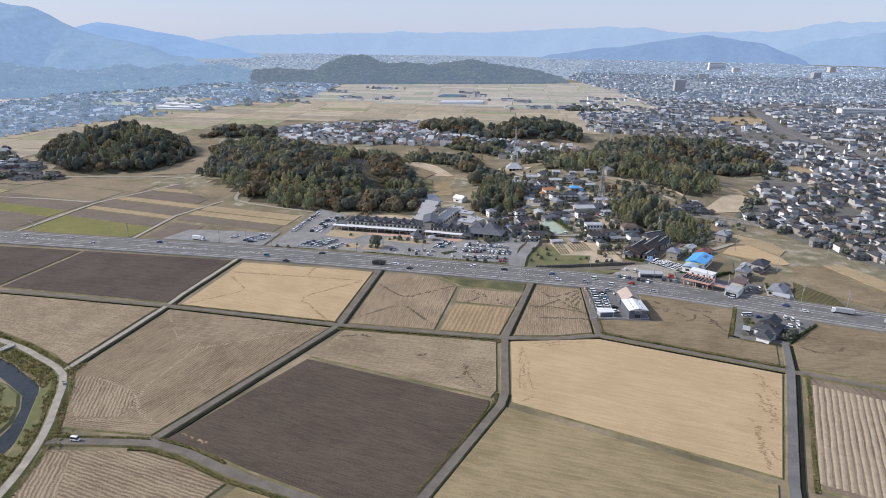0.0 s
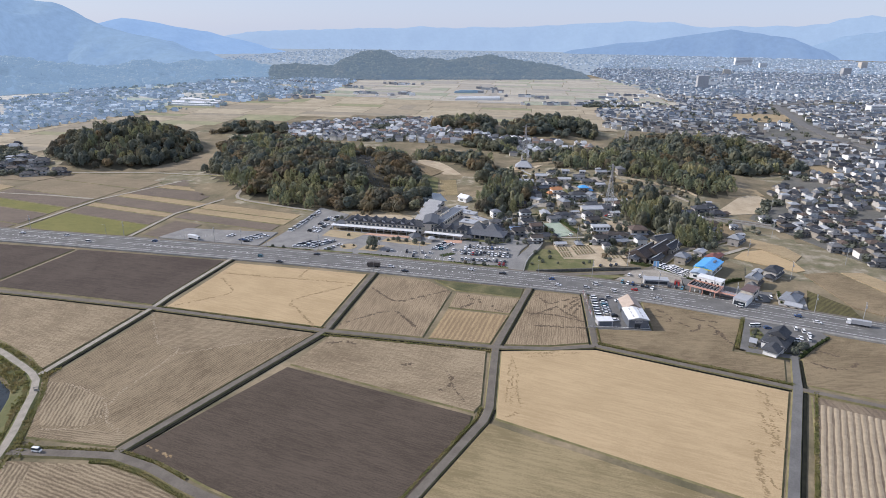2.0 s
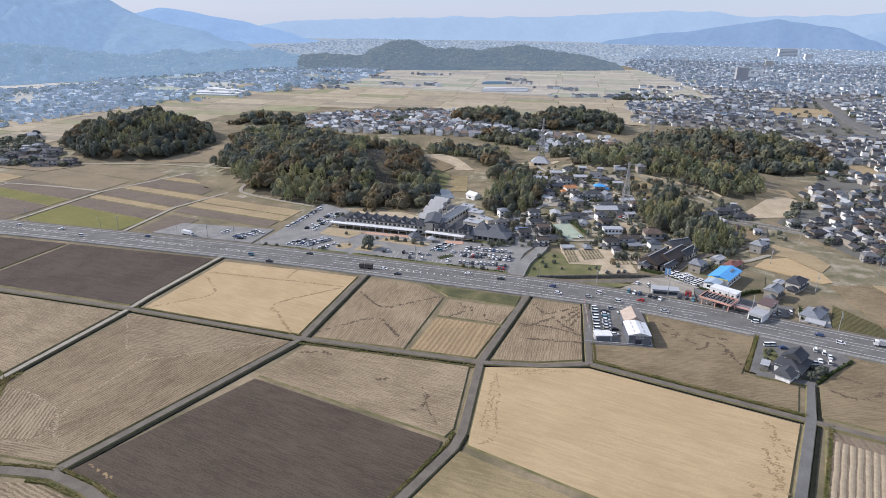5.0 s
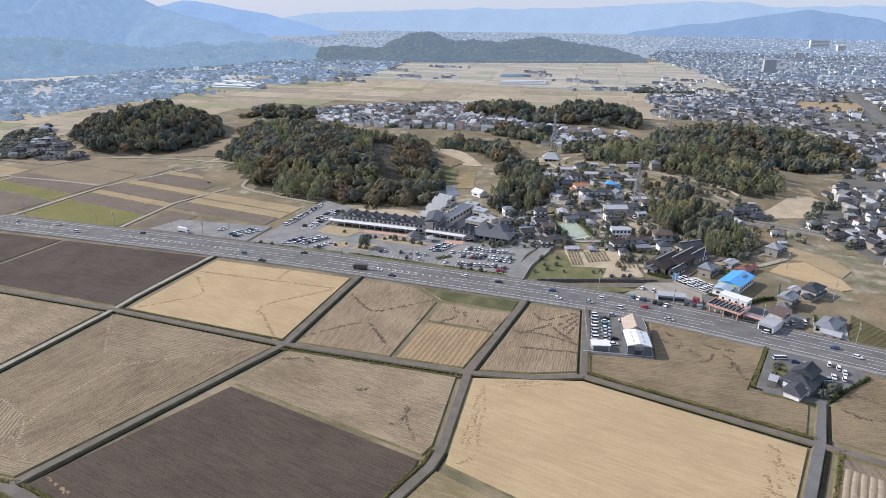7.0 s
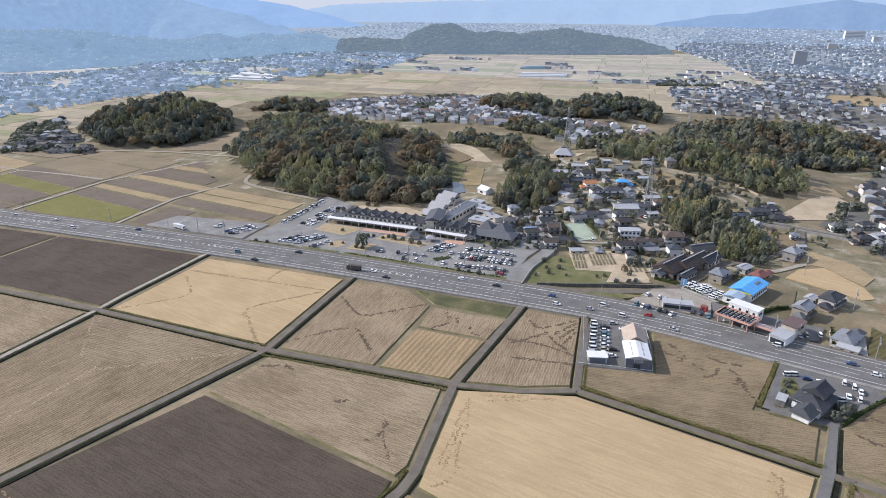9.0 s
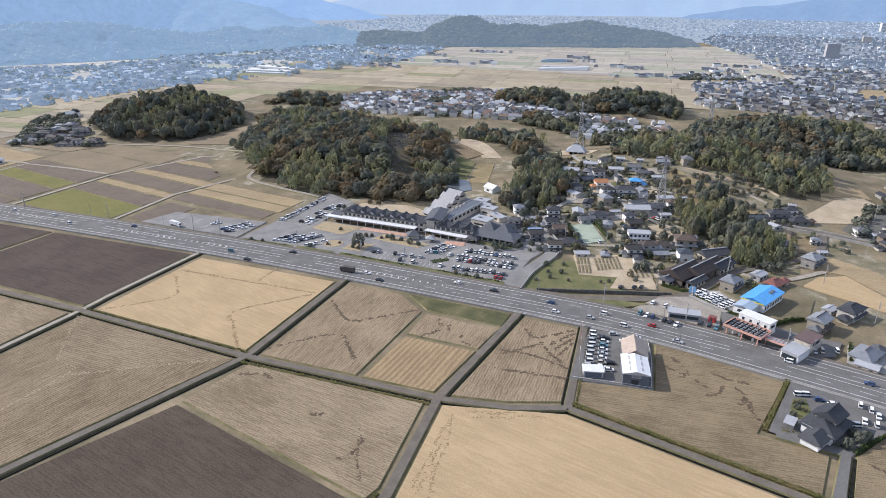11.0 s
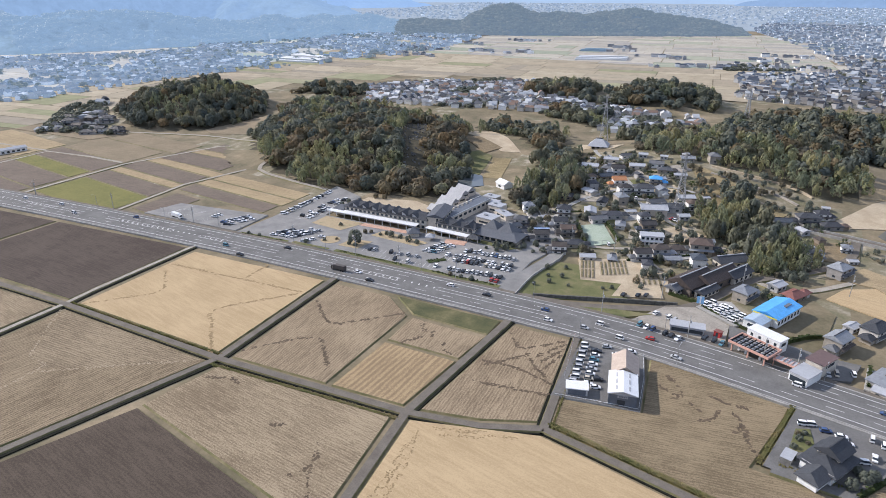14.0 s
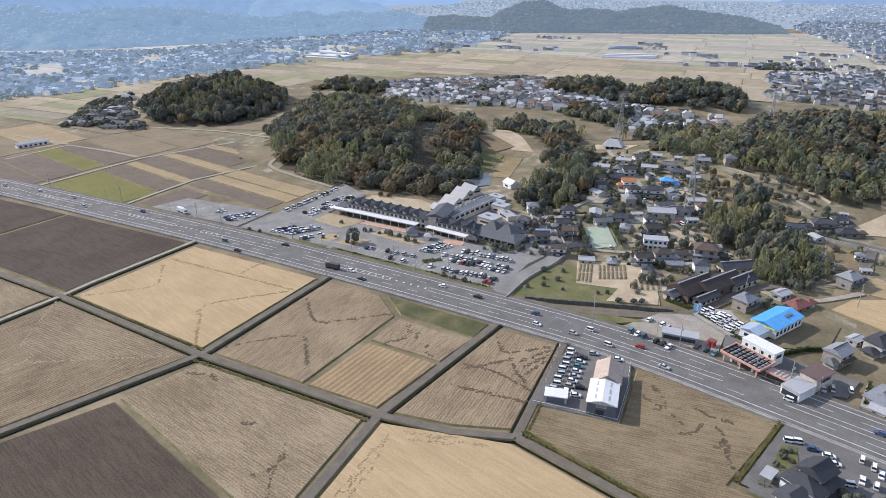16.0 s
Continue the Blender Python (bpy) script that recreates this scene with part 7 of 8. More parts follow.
hut = thing("white_house", "white house with a bright gable roof by the pond", "house", place(-107, 549, -30))
part("wall", gable_box(bmesh.new(), 5, 3.8, -0.5, 3.4, 2.2), WHITE_WALL, hut)
part("roof", roof_shell(bmesh.new(), 5, 3.8, 3.4, 2.2, 5.4, 0.5), WHITE_ROOF, hut)
part("window", boxes((-2, 1, -3.88, -3.8, 0.8, 2.0)), GLASS, hut)
pond = part("pond", prism(bmesh.new(), [(-148, 556), (-141, 538), (-131, 540), (-123, 548), (-135, 571), (-147, 573)], 0.0, max(hgt(-148, 556), hgt(-135, 571), hgt(-123, 548)) + 0.25, 0.3), POND)
tagged(pond, "small pond reflecting the sky below the wood", "pond", kind="structure")
yardN = part("yard_3", prism(bmesh.new(), [(-186, 465), (-125, 467), (-126, 486), (-150, 495), (-184, 486)], 0, 0.75, 0.2), SAND)
tagged(yardN, "bare sandy ground behind the long hall", "yard", kind="structure")


# ---- open plots laid on the land ----
def patch(n, poly, mat, text, kind="plot", lift=0.45):
    """A plot that follows the slope."""
    if sum(a[0] * b[1] - b[0] * a[1] for a, b in zip(poly, poly[1:] + poly[:1])) < 0:
        poly = poly[::-1]
    bm = bmesh.new()
    c = [sum(p[k] for p in poly) / len(poly) for k in (0, 1)]
    rings = []
    for u in (1.0, 0.75, 0.5, 0.25):
        pts = []
        for (xa, ya), (xb, yb) in zip(poly, poly[1:] + poly[:1]):
            for k in range(4):
                x, y = xa + (xb - xa) * k / 4, ya + (yb - ya) * k / 4
                pts.append((c[0] + (x - c[0]) * u, c[1] + (y - c[1]) * u))
        rings.append([bm.verts.new((x, y, hgt(x, y) + lift)) for x, y in pts])
    low = [bm.verts.new((v.co.x, v.co.y, v.co.z - lift - 0.3)) for v in rings[0]]
    m = len(low)
    for a, b in zip([low] + rings, rings):
        for i in range(m):
            bm.faces.new((a[i], a[(i + 1) % m], b[(i + 1) % m], b[i]))
    bm.faces.new(rings[-1])
    ob = part(f"{kind}_{n}", bm, mat)
    return tagged(ob, text, kind, kind="structure")


patch(1, [(-36, 397.5), (-18, 399), (16, 414), (12, 432), (-8, 446), (-34, 442)], GREEN, "sloping lawn below the village")
VEG_SOIL = surface("sandy garden soil", (0.30, 0.245, 0.175), (0.39, 0.325, 0.24), 0.2, 0.95, fine=10, bump=0.3)
patch(32, [(-20, 452), (-11, 427), (14, 433), (30, 441), (27, 455), (6, 466)], SAND, "bare sandy ground round the vegetable plots", lift=0.53)
VEG_ROWS = surface("garden rows", (0.10, 0.10, 0.045), (0.17, 0.14, 0.08), 0.5, 0.95, fine=6, bump=0.5, third=(0.26, 0.20, 0.12))
for n, poly, rows in ((2, [(-18.5, 451), (-11.5, 454), (-4.5, 431), (-11.5, 428)], 4), (3, [(-9, 453.5), (3.5, 462), (10, 444), (-3, 436)], 7), (31, [(12, 446), (24, 452), (28, 440), (16, 434)], 5)):
    plot_v = patch(n, poly, VEG_SOIL, "small sandy vegetable plot with planted rows", lift=0.62)
    (xa, ya), (xb, yb), (xc, yc), (xd, yd) = poly
    for k in range(rows):
        for h0, h1 in ((0.06, 0.46), (0.54, 0.95)):
            u = (k + 0.5) / rows
            p0, p1 = (xa + (xb - xa) * u, ya + (yb - ya) * u), (xd + (xc - xd) * u, yd + (yc - yd) * u)
            q = [(p0[0] + (p1[0] - p0[0]) * h, p0[1] + (p1[1] - p0[1]) * h) for h in (h0, h1)]
            part("planted_row", ribbon(bmesh.new(), [(x, y, hgt(x, y)) for x, y in q], 0.75, 0.95, 0.5, 0.25), VEG_ROWS, plot_v)
patch(4, [(8, 416), (31, 425), (26, 440), (9, 434)], SAND, "bare sandy parking yard", lift=0.55)
patch(5, [(-34, 501), (-22, 509), (-8, 484), (-20, 473)], surface("tennis court", (0.30, 0.36, 0.28), (0.36, 0.41, 0.33), 0.2, 0.9, fine=8), "pale green tennis court", lift=0.6)
patch(6, [(14, 497), (30, 507), (38, 520), (22, 528), (8, 515)], SAND, "bare orange earth yard")
patch(7, [(9, 636), (80, 588), (62, 546), (22, 592)], GOLD_B, "terraced grass slope below the wood", lift=0.35)
patch(8, [(-158, 566), (-139, 574), (-152, 627), (-166, 632), (-178, 612)], GREEN, "grassy hollow beside the wood", lift=0.3)
patch(29, [(-133, 567), (-118, 568), (-134, 627), (-150, 624)], GOLD_B, "faded lawn beside the pond", lift=0.3)
patch(30, [(-225, 700), (-190, 712), (-160, 680), (-132, 643), (-150, 640), (-175, 664), (-198, 672)], SAND, "pale cleared slope above the terraces", lift=0.4)
patch(9, [(-194, 652), (-184, 668), (-152, 648), (-160, 629)], FALLOW, "brown terraced slope", lift=0.7)
patch(10, [(100, 462), (135, 445), (141, 449), (138, 463), (122, 486), (108, 478)], GOLD, "golden stubble field behind the blue store")
patch(11, [(104, 490), (122, 487), (139, 466), (146, 480), (139, 498), (118, 512)], STRIP_TAN, "pale stubble plot")
patch(12, [(126, 381), (152, 374), (150, 392), (133, 412)], field_surface("green vegetable rows", (0.13, 0.12, 0.055), (0.075, 0.065, 0.035), 35, 2.4, 0.9, 0.3), "triangular vegetable field in dark green rows", lift=0.7)
patch(13, [(138, 442), (152, 392), (172, 381), (185, 405), (160, 452)], FALLOW, "brown field behind the houses")
patch(14, [(162, 452), (186, 407), (198, 420), (176, 455)], STRIP_TAN, "golden strip field")
patch(15, [(104, 584), (114, 577), (146, 590), (156, 640), (146, 652), (128, 630)], SAND, "bare tan field below the wood")
patch(16, [(120, 634), (155, 650), (150, 668), (128, 660)], STRIP_TAN, "pale field by the wood")
patch(17, [(90, 512), (116, 515), (118, 552), (92, 540)], FALLOW, "brown field by the road")
patch(18, [(70, 408), (100, 420), (104, 445), (94, 458), (84, 425)], LAND, "rough brown ground beside the blue store")
patch(20, [(-95, 668), (-60, 672), (-55, 690), (-92, 690)], SAND, "bare earth round the temple")
patch(21, [(180, 760), (262, 782), (250, 826), (196, 802)], STRIP_TAN, "pale field among the houses")
patch(22, [(300, 1205), (204, 1230), (230, 1325), (330, 1345)], STRIP_TAN, "pale field among the houses")
patch(23, [(-640, 500), (-525, 505), (-512, 540), (-640, 522)], FAN, "faded field below the knoll")
patch(24, [(-460, 590), (-440, 580), (-398, 600), (-408, 660), (-450, 655)], FAN, "faded field between the hills")
patch(25, [(23, 388.5), (62, 390.5), (62, 411), (46, 422), (33, 416), (22, 396)], surface("worn dealer yard", (0.25, 0.225, 0.19), (0.34, 0.31, 0.265), 0.15, 0.95, fine=8), "pale concrete yard of car dealers", "yard", lift=0.95)
patch(26, [(46, 423), (64, 412), (72, 417), (60, 436), (50, 432)], CONCRETE, "packed car yard", "yard", lift=0.95)
patch(27, [(64, 383.5), (100, 384.5), (108, 387), (112, 402), (100, 402), (62, 411.5)], ASPHALT, "dark asphalt forecourts along the road", "yard", lift=0.95)
patch(28, [(112, 384), (126, 380), (128, 398), (114, 401)], CONCRETE, "pale yard of a roadside house", "yard", lift=0.95)
bankw = part("stone_wall", ribbon(bmesh.new(), [(-26, 398, 0), (-14, 402, 0), (4, 409, 0), (20, 415, 0), (38, 421, 0)], 0.9, 1.9, 2.0, 0.3), surface("dark stone wall", (0.07, 0.068, 0.06), (0.14, 0.135, 0.12), 0.8, 0.95, fine=5, bump=0.6))
tagged(bankw, "dark mossy stone retaining wall below the lawn", "wall", kind="structure")
ramp_road = road("lane_15", smooth_line([(-30, 395.5), (-8, 397.5), (12, 404), (34, 415), (48, 428), (64, 462), (80, 480), (98, 498), (112, 522), (116, 553)]), 5.0, 0.85, LANE, "side lane that climbs past the tiled houses")
EASTROAD = [(x, y, hgt(x, y)) for x, y, _ in smooth_line([(84, 566), (95, 560), (112, 556), (130, 551), (152, 543), (190, 525)])]
eastroad = part("lane_30", ribbon(bmesh.new(), EASTROAD, 5.5, 0.8, 1.0, 0.4), LANE)
tagged(eastroad, "grey lane between pale walls beyond the tiled houses", "road", kind="structure")
for n, off in enumerate((-3.3, 3.3)):
    tagged(part(f"retaining_wall_{n + 3}", ribbon(bmesh.new(), [(x, y, hgt(x, y)) for x, y, _ in shift_line(EASTROAD, off)], 0.5, 1.7, 1.9, 0.05), CONCRETE), "pale concrete wall beside the lane", "wall", kind="structure")
planters = part("verge_11", prism(bmesh.new(), [(-6, 395.7), (18, 396), (30, 405.5), (14, 402.5)], 0.2, 1.05, 0.2), GREEN)
tagged(planters, "planted wedge of verge beside the main road", "verge", kind="structure")

# terrace walls across the slope below the wood
for n, ln in enumerate(([(24, 634), (50, 631), (78, 626), (92, 617)], [(25, 622), (50, 616), (74, 609), (84, 602)], [(30, 607), (52, 600), (68, 590)], [(34, 590), (48, 584), (60, 572)])):
    tw = part(f"terrace_wall_{n + 1}", ribbon(bmesh.new(), [(x, y, hgt(x, y)) for x, y, _ in smooth_line(ln)], 1.3, 1.0, 1.2, 0.4), GRAVEL if n % 2 else SAND)
    tagged(tw, "pale earth terrace edge across the slope below the wood", "terrace", kind="structure")

# pale yards, gardens and paths among the village houses
r5 = np.random.RandomState(55)
YARDS = [(-49, 505), (-38, 492), (-20, 513), (-10, 528), (4, 503), (12, 541), (-33, 570), (-45, 585), (-14, 562), (-30, 606), (-10, 603), (14, 566), (18, 471), (30, 484), (-56, 606), (-40, 546), (0, 585), (-22, 590), (-62, 578), (4, 622), (-45, 622), (84, 568), (96, 580), (68, 520), (12, 458)]
for n, (x, y) in enumerate(YARDS):
    a, w, d = radians(r5.uniform(10, 40)), r5.uniform(5, 10.5), r5.uniform(4, 7.5)
    q = [(x + px * math.cos(a) - py * math.sin(a), y + px * math.sin(a) + py * math.cos(a)) for px, py in ((-w, -d), (w, -d * 0.8), (w * 0.9, d), (-w, d))]
    mat = (GRAVEL, SAND, GREEN, CONCRETE, GRAVEL)[n % 5]
    patch(40 + n, q, mat, {0: "pale gravel house yard", 1: "bare earth house yard", 2: "small green house garden", 3: "pale concrete house yard", 4: "pale gravel yard between houses"}[n % 5], "yard", lift=0.4)
VILLAGE_LANES = ([(-36, 470), (-10, 475), (8, 484), (32, 500), (50, 506)], [(-40, 478), (-52, 500), (-50, 530), (-36, 560), (-20, 580), (2, 590), (20, 588)], [(-36, 560), (-10, 552), (14, 530), (30, 520)], [(-20, 580), (-40, 610), (-66, 650), (-74, 668)], [(66, 468), (84, 460), (96, 470), (112, 488)])
for n, ln in enumerate(VILLAGE_LANES):
    road(f"lane_{16 + n}", [(x, y, hgt(x, y)) for x, y, _ in smooth_line(ln)], 3.4, 0.55, (GRAVEL, CONCRETE)[n % 2], "narrow village lane between houses and gardens")
for n, (xa, ya, xb, yb) in enumerate(((-56, 516, -40, 522), (-28, 512, -14, 528), (-4, 516, 10, 504), (-46, 574, -36, 566), (-22, 560, -2, 566), (-50, 600, -34, 594), (-18, 610, 0, 616), (8, 560, 24, 566), (4, 462, 20, 472), (22, 480, 34, 486), (40, 500, 52, 492), (-66, 590, -58, 604), (84, 580, 94, 594), (70, 560, 84, 556))):
    hedge([(xa, ya), ((xa + xb) / 2 + 0.8, (ya + yb) / 2 - 0.8), (xb, yb)], 1.3, 1.2 + 0.25 * (n % 3), "dark garden hedge beside a village house")

# tennis fence, hedges and village green
hedge([(-36.5, 501), (-22, 471.5)], 1.6, 3.0, "tall green hedge beside the tennis court")
hedge([(-20.5, 511), (-6, 484)], 1.2, 2.2, "green hedge beside the tennis court")
hedge([(48.5, 425), (69, 411.5)], 1.4, 1.3, "dark hedge round the packed car yard")
hedge([(84, 407), (92, 416), (98, 420)], 1.6, 2.0, "dark hedge behind the roadside shops")
hedge([(113.5, 386), (115, 401)], 1.6, 2.2, "dark hedge beside the roadside house")
hedge([(32, 432), (45.5, 428)], 1.2, 1.8, "clipped hedge before the tiled farmhouse")
fence2 = thing("court_fence", "tall wire fence posts round the tennis court", "fence")
for (xa, ya), (xb, yb) in (((-20.5, 472), (-7, 483)), ((-34.5, 502), (-21.5, 510))):
    for k in range(5):
        x, y = xa + (xb - xa) * k / 4, ya + (yb - ya) * k / 4
        part("post", tube(bmesh.new(), (x, y, hgt(x, y)), (x, y, hgt(x, y) + 3.5), 0.05, 0.05, 6), STEEL, fence2)
    part("rail", beam(bmesh.new(), (xa, ya, hgt(xa, ya) + 3.4), (xb, yb, hgt(xb, yb) + 3.4), 0.05), STEEL, fence2)

# ---- blue store, filling station and shops north of the road ----
store = thing("blue_store", "store with a bright blue metal roof and white walls", "store", pose(79.5, 430, 0.9, 0, 0, 66))
part("wall", gable_box(bmesh.new(), 10.5, 5.8, 0, 4.4, 1.6), WHITE_WALL, store)
part("roof", roof_shell(bmesh.new(), 10.5, 5.8, 4.4, 1.6, 11.0, 0.5), BLUE_ROOF, store)
part("solar_panel", boxes((1.5, 6.5, -3.2, -0.6, 5.3, 5.75)), DARK_WALL, store)
part("stripe", boxes((-11.2, -10.9, -5.4, 5.4, 4.1, 4.7)), painted("yellow trim", (0.62, 0.55, 0.10), 0.5), store)
for k in range(7):
    part("window", boxes((-9.8 + 2.9 * k, -8.4 + 2.9 * k, -5.88, -5.8, 1.2, 3.1)), GLASS, store)
annex = thing("store_annexe", "white annexe with a pale blue roof", "annexe", pose(72.6, 416.8, 0.9, 0, 0, 66))
part("wall", gable_box(bmesh.new(), 4.6, 4.0, 0, 3.6, 1.0), WHITE_WALL, annex)
part("roof", roof_shell(bmesh.new(), 4.6, 4.0, 3.6, 1.0, 5.0, 0.4), painted("pale blue roof", (0.33, 0.42, 0.52), 0.5), annex)
part("window", boxes((-4.66, -4.6, -2, 2, 1, 2.4)), GLASS, annex)
gas_box = thing("white_block", "plain white two-storey block behind the filling station", "office", pose(77.2, 400.6, 0.95, 0, 0, -28))
part("wall", boxes((-7.2, 7.2, -3.1, 3.1, 0, 5.8)), WHITE_WALL, gas_box)
part("roof", boxes((-7.4, 7.4, -3.3, 3.3, 5.8, 6.05)), WHITE_ROOF, gas_box)
for x in (-5.5, -2.0, 1.5, 4.8):
    part("window", boxes((x, x + 1.1, -3.16, -3.1, 3.4, 4.7)), GLASS, gas_box)
part("window", boxes((7.2, 7.26, -1.6, 1.6, 3.2, 4.6)), GLASS, gas_box)
station = thing("filling_station", "disused filling station with a salmon canopy and open trusses", "filling station", pose(73.2, 390.3, 0.95, 0, 0, -26))
part("fascia", boxes((-8.6, 8.6, -5.4, -5.0, 3.8, 4.8), (-8.6, -8.2, -5.0, 5.0, 3.8, 4.8), (8.2, 8.6, -5.0, 5.0, 3.8, 4.8), (-8.2, 8.2, 4.6, 5.0, 3.8, 4.8)), PINK, station)
for k in range(9):
    part("truss", boxes((-8 + 2 * k, -7.8 + 2 * k, -5, 4.6, 4.0, 4.6)), TYRE, station)
for k in range(4):
    part("truss", boxes((-8.2, 8.2, -3.6 + 2.3 * k, -3.4 + 2.3 * k, 3.9, 4.1)), TYRE, station)
part("deck", boxes((-8.2, 8.2, -5, 4.6, 3.6, 3.66)), GREY_WALL, station)
for x in (-7, 0, 7):
    for y in (-4.4, 3.8):
        part("column", boxes((x - 0.25, x + 0.25, y - 0.25, y + 0.25, 0, 3.6)), PINK, station)
for x in (-5, -2, 4):
    part("pump", boxes((x - 0.4, x + 0.4, -2.4, -1.8, 0, 1.6)), WHITE_WALL, station)
arcade = thing("lean_to", "salmon lean-to roof beside the filling station", "lean-to", pose(86, 385.4, 0.95, 0, 0, -22))
part("fascia", boxes((-5, 5, -2.6, -2.3, 2.8, 3.6)), PINK, arcade)
for k in range(7):
    part("rafter", boxes((-4.8 + 1.55 * k, -4.6 + 1.55 * k, -2.3, 2.4, 3.1, 3.35)), PINK, arcade)
part("roof", boxes((-5, 5, -2.3, 2.4, 2.9, 3.0)), GREY_WALL, arcade)
for x in (-4.7, 4.7):
    part("post", boxes((x - 0.12, x + 0.12, -2.4, -2.1, 0, 2.8)), PINK, arcade)
shop = thing("roadside_shop", "white flat-roofed roadside shop with a glass front", "shop", pose(92, 380.3, 0.95, 0, 0, -28))
part("wall", boxes((-3.6, 3.6, -5, 5, 0, 3.6)), WHITE_WALL, shop)
part("roof", boxes((-3.8, 3.8, -5.2, 5.2, 3.6, 3.95)), PALE_ROOF, shop)
part("shop_window", boxes((-3.0, 3.0, -5.07, -5.0, 0.3, 2.6)), GLASS, shop)
part("sign_band", boxes((-3.4, 3.4, -5.12, -5.0, 2.8, 3.4)), GREY_WALL, shop)
rooms = thing("shop_rooms", "house behind the shop with a dark red-brown roof", "house", pose(97.2, 390.5, 0.95, 0, 0, 62))
part("wall", boxes((-5.4, 5.4, -3.4, 3.4, 0, 5.4)), BEIGE_WALL, rooms)
part("roof", boxes((-5.8, 5.8, -3.8, 3.8, 5.4, 5.65)), painted("maroon roof", (0.13, 0.085, 0.08), 0.7), rooms)
part("window", boxes((-3, 3, -3.46, -3.4, 3.2, 4.6)), GLASS, rooms)
red_kiosk = thing("kiosk", "small red kiosk in the dealers' yard", "kiosk", pose(58.6, 399, 0.95, 0, 0, -20))
part("wall", boxes((-1.4, 1.4, -1.2, 1.2, 0, 2.5)), painted("red kiosk paint", (0.45, 0.04, 0.04), 0.5), red_kiosk)
part("roof", boxes((-1.6, 1.6, -1.4, 1.4, 2.5, 2.65)), RED_ROOF, red_kiosk)
part("door", boxes((-0.5, 0.5, -1.25, -1.2, 0, 2.0)), GLASS, red_kiosk)
sales = thing("sales_office", "long grey sales office with a blue-grey roof", "office", pose(46, 397.5, 0.95, 0, 0, 8))
part("wall", boxes((-7, 7, -2.6, 2.6, 0, 3.0)), GREY_WALL, sales)
part("roof", boxes((-7.4, 7.4, -3.0, 3.0, 3.0, 3.3)), PALE_ROOF, sales)
part("window", boxes((-6.4, 6.4, -2.68, -2.6, 0.6, 2.2)), GLASS, sales)
board = thing("billboard", "tall blue and white roadside board on two posts", "billboard", pose(47.5, 424, 0.9, 0, 0, 0))
part("panel", boxes((-1.6, 1.6, -0.1, 0.1, 1.6, 5.2)), painted("blue board", (0.20, 0.42, 0.68), 0.5), board)
part("stripe", boxes((-0.3, 0.3, -0.13, -0.1, 1.8, 5.0)), WHITE_WALL, board)
for x in (-1.3, 1.3):
    part("post", boxes((x - 0.08, x + 0.08, -0.08, 0.08, 0, 1.6)), STEEL, board)
for k in range(5):
    car_row(49.5 + 3.2 * k, 426 - 0.5 * k - 2.0 * k, 54.5 + 3.0 * k, 432 - 2.4 * k, -25, 0.96, 0.95, 2.2, ("hatchback" if k % 2 else "van", "white" if k != 3 else "silver"))
car_row(27, 392.5, 44, 388.5, 75, 0.96, 0.6)
car_row(31, 407, 40, 404, 75, 0.96, 0.7)
car_row(54, 394.5, 61, 392.5, 75, 0.96, 0.8)
car_row(13, 419, 26, 424.5, 80, 0.75, 0.8, 3.2, ("hatchback", "black"))
car_row(100, 388, 109, 392, 100, 0.96, 0.6, 3.0)

# large tiled farmhouse group above the road
DARK_BROWN_WALL = painted("mottled dark brown wall", (0.15, 0.125, 0.105), 0.8, 0, 0.2, 0.6, 0.2)
HALL_TILE = tile_roof("brown-black hall tiles", [(0.05, 0.04, 0.038), (0.062, 0.05, 0.046)])
for x, y, a, w, d, h, rise, mat in ((40.5, 446, 64, 10.5, 6.4, 4.0, 3.4, HALL_TILE), (50.5, 456, 64, 12.5, 5.2, 4.2, 2.8, HALL_TILE), (59.5, 466, 64, 8.0, 3.6, 3.6, 2.0, TILE_DARK), (48.5, 439.5, 64, 6.5, 2.4, 2.8, 1.0, TILE_DARK), (54.5, 482, 40, 8.0, 4.0, 3.6, 2.2, TILE_DARK), (35, 437, 64, 5.0, 3.0, 2.8, 1.4, TILE_SLATE)):
    ob = thing("farm_hall", "long farm hall with dark walls and a brown-black tile roof", "hall", place(x, y, a, 0.7), "tiled farmhouse group")
    part("wall", gable_box(bmesh.new(), w, d, -0.5, h, rise), DARK_BROWN_WALL if mat is HALL_TILE else BEIGE_WALL, ob)
    part("roof", roof_shell(bmesh.new(), w, d, h, rise, w + 0.6, 0.8), mat, ob)
    part("ridge", boxes((-w - 0.6, w + 0.6, -0.25, 0.25, h + rise + 0.15, h + rise + 0.55)), PALE_ROOF, ob)
    for k in range(4):
        xx = -w + 1.2 + k * (2 * w - 3.4) / 3
        part("window", boxes((xx, xx + 1.7, -d - 0.06, -d, 0.6, 2.2)), GLASS, ob)
    part("door", boxes((-w - 0.06, -w, -0.9, 0.9, 0, 2.1)), TYRE, ob)
for x, y, a, k, s in ((65, 443.5, 66, 0, 0.9), (78.3, 463, 60, 6, 1.0), (105.8, 495, 60, 0, 0.95), (118.3, 433, 60, 5, 0.85), (109.5, 434, 60, 6, 0.8), (103.5, 413.5, 62, 1, 0.95), (119.5, 392, 62, 2, 1.0), (119, 383.5, -20, 7, 0.7)):
    settle(k, x, y, a, s, "roadside houses")
red_house = settle(2, 86, 455.5, 60, 0.85, "roadside houses")
for ch in red_house.children:
    if ch.name.startswith(("roof", "annexe_roof", "ridge")):
        ch.data = ch.data.copy()
        ch.data.materials[0] = RED_ROOF
tagged(red_house, "single-storey house with a dull red roof beside the blue store")

